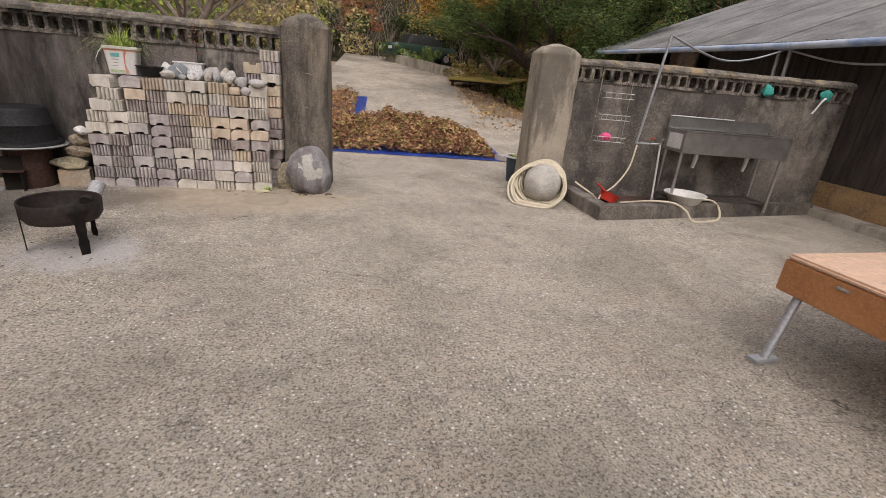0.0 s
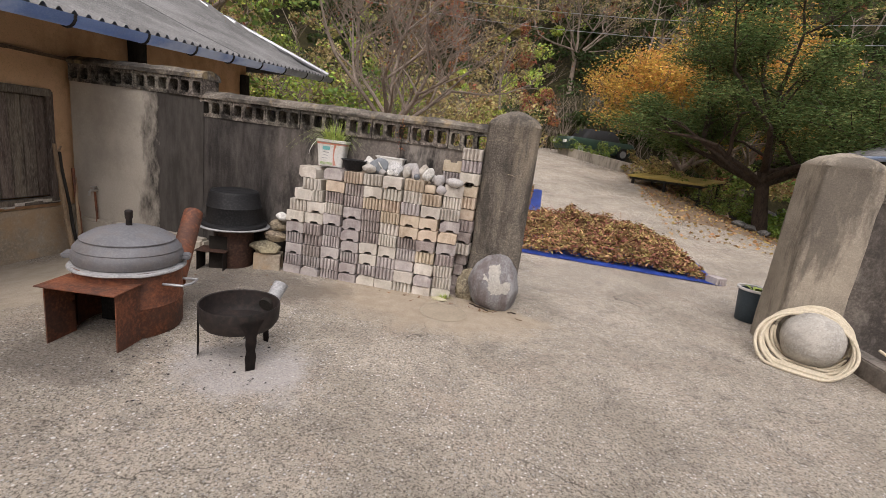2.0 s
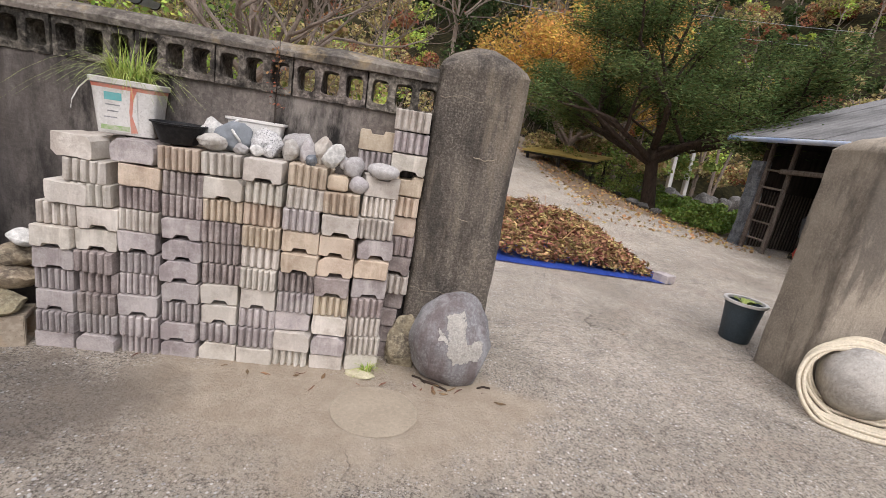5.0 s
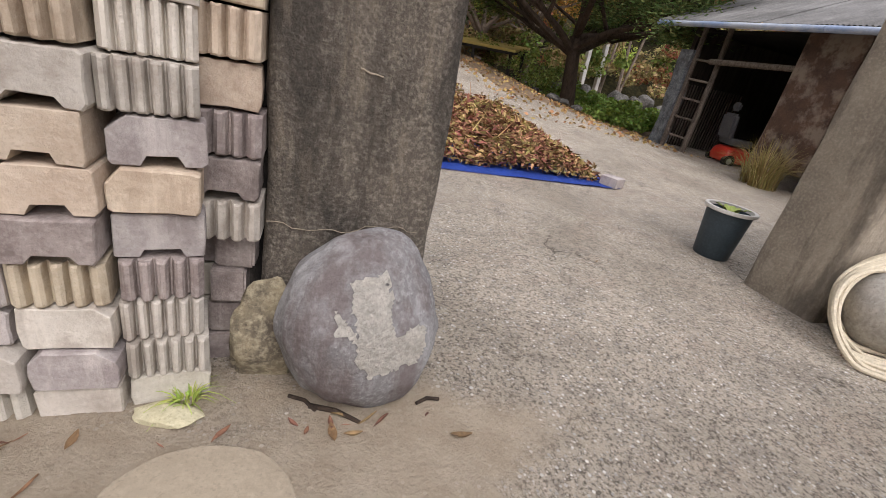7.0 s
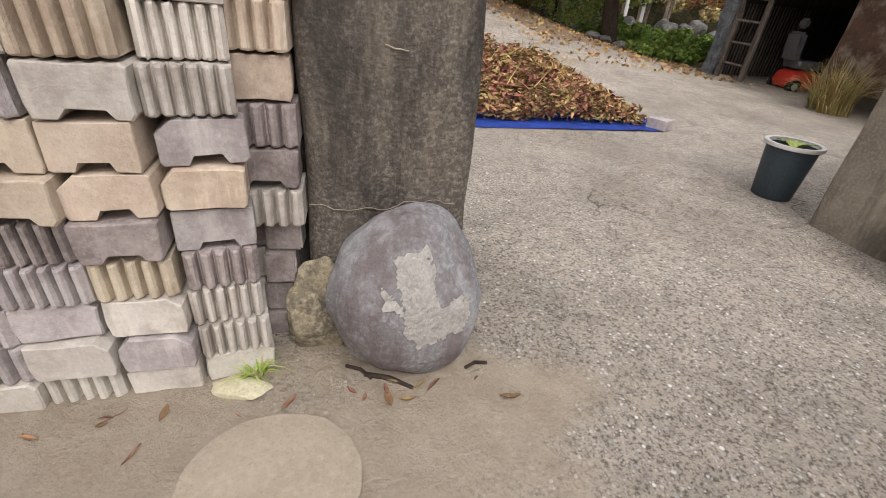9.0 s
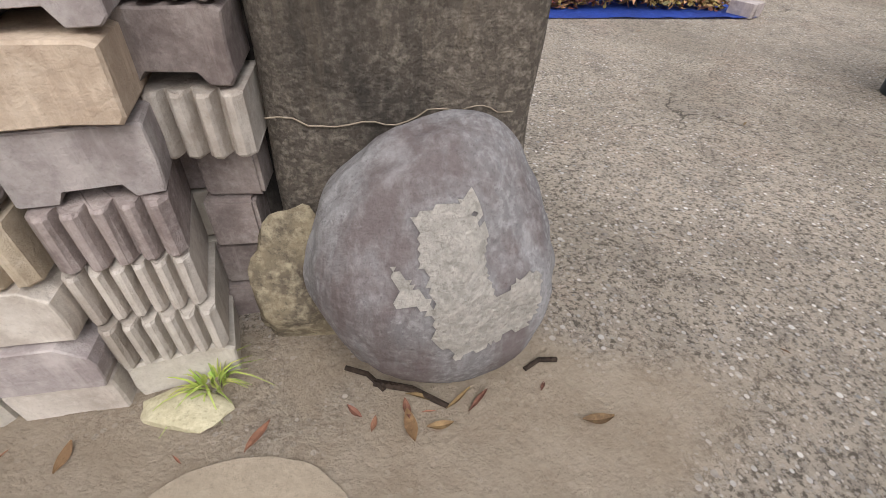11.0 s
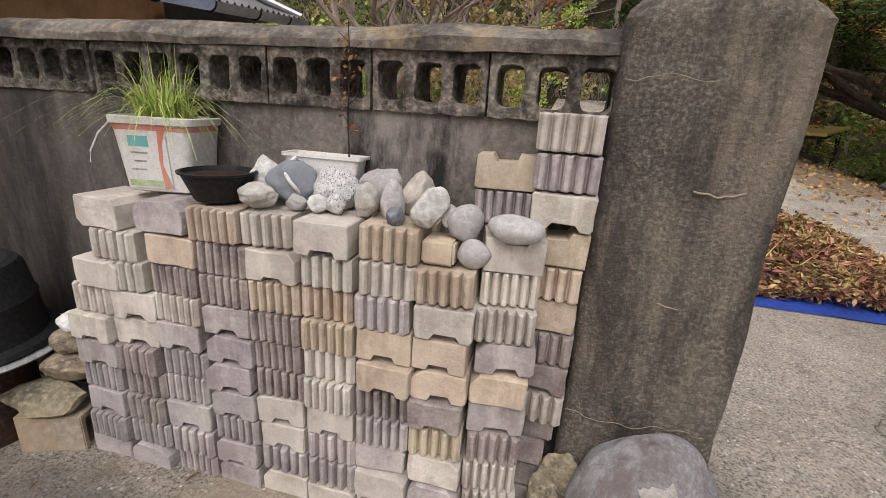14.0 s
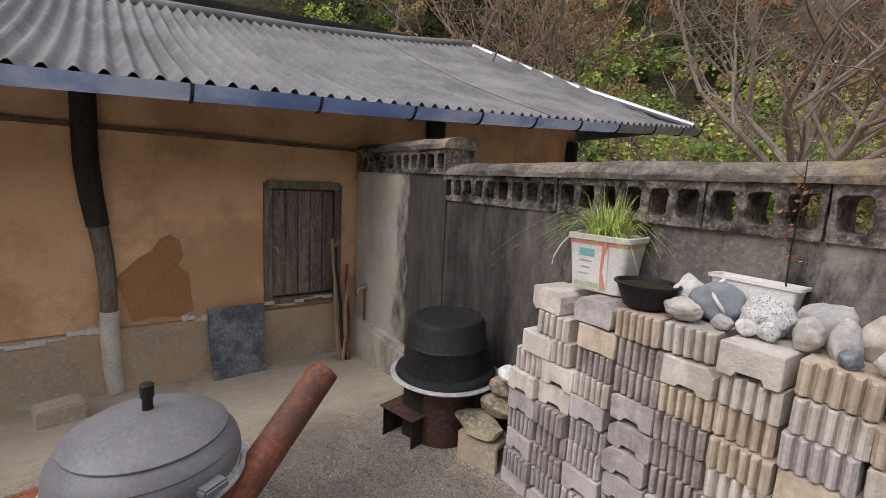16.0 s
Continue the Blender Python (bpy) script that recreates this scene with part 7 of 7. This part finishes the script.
for x, y, r, h in ((-2.8, 14.5, 1.4, 2.2), (-3.4, 17.5, 1.8, 2.6), (-2.9, 21, 1.7, 2.4), (-3.0, 25, 2.0, 2.8), (-6.0, 18, 2.2, 3.0), (-8, 20, 2.2, 3.5), (-5, 13.2, 1.2, 1.8)):
    groups["olive" if x > -4 else "green"].append((x, y, r, h, 1100))
woods("green_woods", groups["green"], M_GREEN, 0.26, 1, "mixed green shrubs and trees on the hillside")
woods("olive_woods", groups["olive"], M_OLIVE, 0.24, 2, "olive-brown autumn shrubs on the hillside")
woods("lime_shrubs", groups["lime"], M_LIME_LEAF, 0.22, 3, "yellow-green creeper and shrubs behind the wall")
woods("russet_shrubs", groups["russet"], M_RUSSET, 0.22, 4, "russet autumn shrubs on the hillside")
woods("dark_woods", groups["yew"], M_DARKWOODS, 0.28, 5, "dark evergreen woods on the hillside")
# bare trunks and twigs in the woods
bm = bmesh.new()
for i in range(170):
    x, y = rng.uniform(-40, 40), rng.uniform(13, 55)
    if not clear(x, y):
        continue
    z = ground_z(x, y)
    h = rng.uniform(3, 7)
    p = Vector((x, y, z - 0.2))
    pts = [p, p + Vector((rng.uniform(-.4, .4), rng.uniform(-.4, .4), h * 0.5)), p + Vector((rng.uniform(-.9, .9), rng.uniform(-.9, .9), h))]
    add_tube(bm, pts, 0.09, 0.03, 5)
    for k in range(7):
        f = rng.uniform(0.4, 1)
        o = pts[1].lerp(pts[2], f)
        add_tube(bm, [o, o + Vector((rng.uniform(-1.4, 1.4), rng.uniform(-1.4, 1.4), rng.uniform(0.4, 1.6)))], 0.03, 0.01, 4)
solid("wood_trunks", bm, M_PALEBARK, "thin grey trunks among the hillside woods", "woods", kind="stuff")

# bare twiggy brush behind the wall and up the bank
bm = bmesh.new()
for i in range(150):
    x, y = rng.uniform(-16, 7), rng.uniform(12.5, 31)
    if not clear(x, y):
        continue
    z = ground_z(x, y)
    for k in range(16):
        a, h = rng.uniform(0, 6.28), rng.uniform(1.2, 3.4)
        o = Vector((x + rng.uniform(-.5, .5), y + rng.uniform(-.5, .5), z))
        d = Vector((math.cos(a) * rng.uniform(0.1, 0.75), math.sin(a) * rng.uniform(0.1, 0.75), 1)) * h
        q = o + d * 0.55 + Vector((rng.uniform(-.12, .12), rng.uniform(-.12, .12), 0))
        add_tube(bm, [o, q, o + d + Vector((rng.uniform(-.3, .3), rng.uniform(-.3, .3), -0.1))], 0.016, 0.006, 3)
        for e in range(3):
            p = q.lerp(o + d, rng.uniform(0, 0.8))
            add_tube(bm, [p, p + Vector((rng.uniform(-.6, .6), rng.uniform(-.6, .6), rng.uniform(0.05, 0.6)))], 0.008, 0.004, 3)
solid("bare_brush", bm, mat("pale_twig_bark", (0.33, 0.275, 0.225), (0.18, 0.145, 0.115), 3, 0.9, bump=0, island=0.3), "bare pale twiggy brush on the bank", "brush", kind="stuff")

# garden greens, bushes under the tree
woods("garden_greens", [(rng.uniform(6.9, 9.8), rng.uniform(13.9, 18.6), 0.5, 0.42, 300) for i in range(80)], mat("bright_garden_leaves", (0.24, 0.34, 0.06), (0.13, 0.21, 0.035), 2, 0.6, bump=0, island=0.4), 0.16, 11, "bright green garden crop beside the road", 0.5, "crop")
woods("clipped_bush", [(5.7, 16.8, 0.7, 1.0, 1700), (6.4, 17.4, 0.6, 0.9, 1200), (5.2, 18.4, 0.6, 0.8, 900), (1.9, 25.6, 0.75, 1.0, 900), (3.0, 24.9, 0.7, 0.9, 900), (0.9, 26.6, 0.8, 1.1, 900)], M_GREEN, 0.10, 12, "low green bush under the evergreen tree", 0.6, "bush")
woods("road_weeds", [(rng.uniform(3.8, 5.5), rng.uniform(19, 24), 0.5, 0.7, 200) for i in range(26)], M_OLIVE, 0.16, 14, "yellowing weeds along the road bank", 0.6, "weeds")
for i in range(16):
    x, y = 7.2 + 0.55 * i + rng.uniform(-0.15, 0.15), 19.8 + rng.uniform(-0.3, 0.3)
    solid("wall_stone", stone_bm(rng.uniform(0.3, 0.5), rng.uniform(0.25, 0.4), rng.uniform(0.25, 0.42), 100 + i, 0.2, 3, 0.25), M_TERRACE, "rough grey stone of the garden terrace", "stone", group="terrace stones", m=pose(x, y, ground_z(x, y) - 0.05, 0, 0, rng.uniform(0, 180)))
for i, (x, y) in enumerate(((5.75, 15.6), (5.95, 15.35), (6.2, 15.1))):
    solid("edge_stone", stone_bm(0.22, 0.16, 0.11, 140 + i, 0.2, 3, 0.25), M_TERRACE, "flat stone edging under the tree", "stone", group="edging stones", m=pose(x, y, ground_z(x, y) - 0.02, 0, 0, 40 * i))
for x, y in ((10.6, 22.2), (11.6, 22.6)):
    bm = bmesh.new()
    add_box(bm, -0.09, -0.09, 0, 0.09, 0.09, 2.3, 0.01)
    solid("fence_post", bm, M_WHITEPAINT, "pale square concrete fence post", "post", group="fence posts", m=pose(x, y, ground_z(x, y) - 0.05, 3, -6, 10))
# fallen leaves on the bank
pp = [(rng.uniform(2.6, 7.0), rng.uniform(11.5, 21.5)) for i in range(1700)]
pp = np.array([(x, y, ground_z(x, y) + 0.025) for x, y in pp if x > 2.9 + 0.05 * (y - 11)])
tagged(new("bank_leaves", leaves_mesh("bank_leaves", pp, np.random.default_rng(8).uniform(0.05, 0.11, len(pp)), mat("yellow_fallen_leaves", (0.48, 0.32, 0.13), (0.30, 0.17, 0.08), 3, 0.8, bump=0, island=0.35), 6, 0.12, 0.7)), "scattered yellow fallen leaves on the bank", "leaves", kind="stuff")

# platform bed under the golden tree
B = thing("outdoor_platform", pose(4.75, 18.9, ground_z(4.75, 18.9), 6, 0, -38), "yellow boarded outdoor platform on thin legs", "platform")
zt = 1.42 - ground_z(4.75, 18.9)
part("deck", bmesh_box((-1.3, -0.9, zt), (1.3, 0.9, zt + 0.07), 0.01), M_BEDYELLOW, B, "yellow boarded deck")
part("frame", bmesh_box((-1.25, -0.85, zt - 0.08), (1.25, 0.85, zt - 0.002), 0.01), M_DARKWOOD, B, "dark frame")
for x in (-1.15, 0, 1.15):
    for y in (-0.75, 0.75):
        part("leg", bmesh_box((x - 0.04, y - 0.04, -0.6), (x + 0.04, y + 0.04, zt - 0.08), 0.004), M_DARKWOOD, B)


# kerb wall and parked car at the top of the road
kerbpts = [(0.8, 26.9), (2.2, 24.2), (3.5, 21.9), (4.6, 20.9)]
bm = bmesh.new()
prev = None
for x, y in kerbpts:
    z = ground_z(x, y)
    ring = [bm.verts.new((x, y, z - 0.2)), bm.verts.new((x, y, z + 0.42)), bm.verts.new((x + 0.22, y + 0.1, z + 0.42)), bm.verts.new((x + 0.22, y + 0.1, z - 0.2))]
    if prev:
        for a in range(3):
            bm.faces.new((prev[a], prev[a + 1], ring[a + 1], ring[a]))
    else:
        bm.faces.new(ring)
    prev = ring
bm.faces.new(prev)
solid("road_kerb_wall", bm, M_RENDER_GREY, "low grey cement kerb wall along the road", "kerb", kind="structure", smooth=False)


def parked_car():
    C = thing("parked_car", pose(2.6, 27.2, ground_z(2.6, 27.2) - 0.02, 0, 0, 25), "dark green car parked at the top of the road", "car")
    bm = bmesh.new()
    rect_lathe(bm, [(1.95, 0.75, 0.2, 0.25), (2.05, 0.83, 0.3, 0.45), (2.02, 0.84, 0.3, 0.75), (1.9, 0.80, 0.3, 0.88)])
    part("body", bm, M_VEHICLE, C)
    bm = bmesh.new()
    rect_lathe(bm, [(1.15, 0.76, 0.2, 0.88), (0.85, 0.66, 0.2, 1.32), (0.75, 0.6, 0.2, 1.38)])
    part("cabin", bm, M_RUBBER, C, "dark glazed cabin")
    for x in (-1.25, 1.25):
        for y in (-0.78, 0.78):
            bm = bmesh.new()
            add_tube(bm, [(x, y - 0.1, 0.31), (x, y + 0.1, 0.31)], 0.31, 0.31, 24)
            w = part("wheel", bm, M_RUBBER, C)
            bm = bmesh.new()
            add_tube(bm, [(x, y - 0.108, 0.31), (x, y + 0.108, 0.31)], 0.18, 0.18, 18)
            part("rim", bm, M_GREYMETAL, w)
    for y in (-0.55, 0.55):
        part("headlight", bmesh_box((-2.06, y - 0.16, 0.55), (-1.98, y + 0.16, 0.70), 0.02), M_WHITEPAINT, C)


parked_car()
for a, b in (((-30, 30, 12), (28, 33, 11)), ((-30, 30.5, 13), (28, 33.5, 12.2))):
    bm = bmesh.new()
    pts = [Vector(a).lerp(Vector(b), k / 12) - Vector((0, 0, 2.2 * math.sin(math.pi * k / 12))) for k in range(13)]
    add_tube(bm, pts, 0.018, 0.018, 4)
    solid("power_line", bm, M_GREYMETAL, "thin grey overhead cable across the hillside", "cable", group="overhead cables")
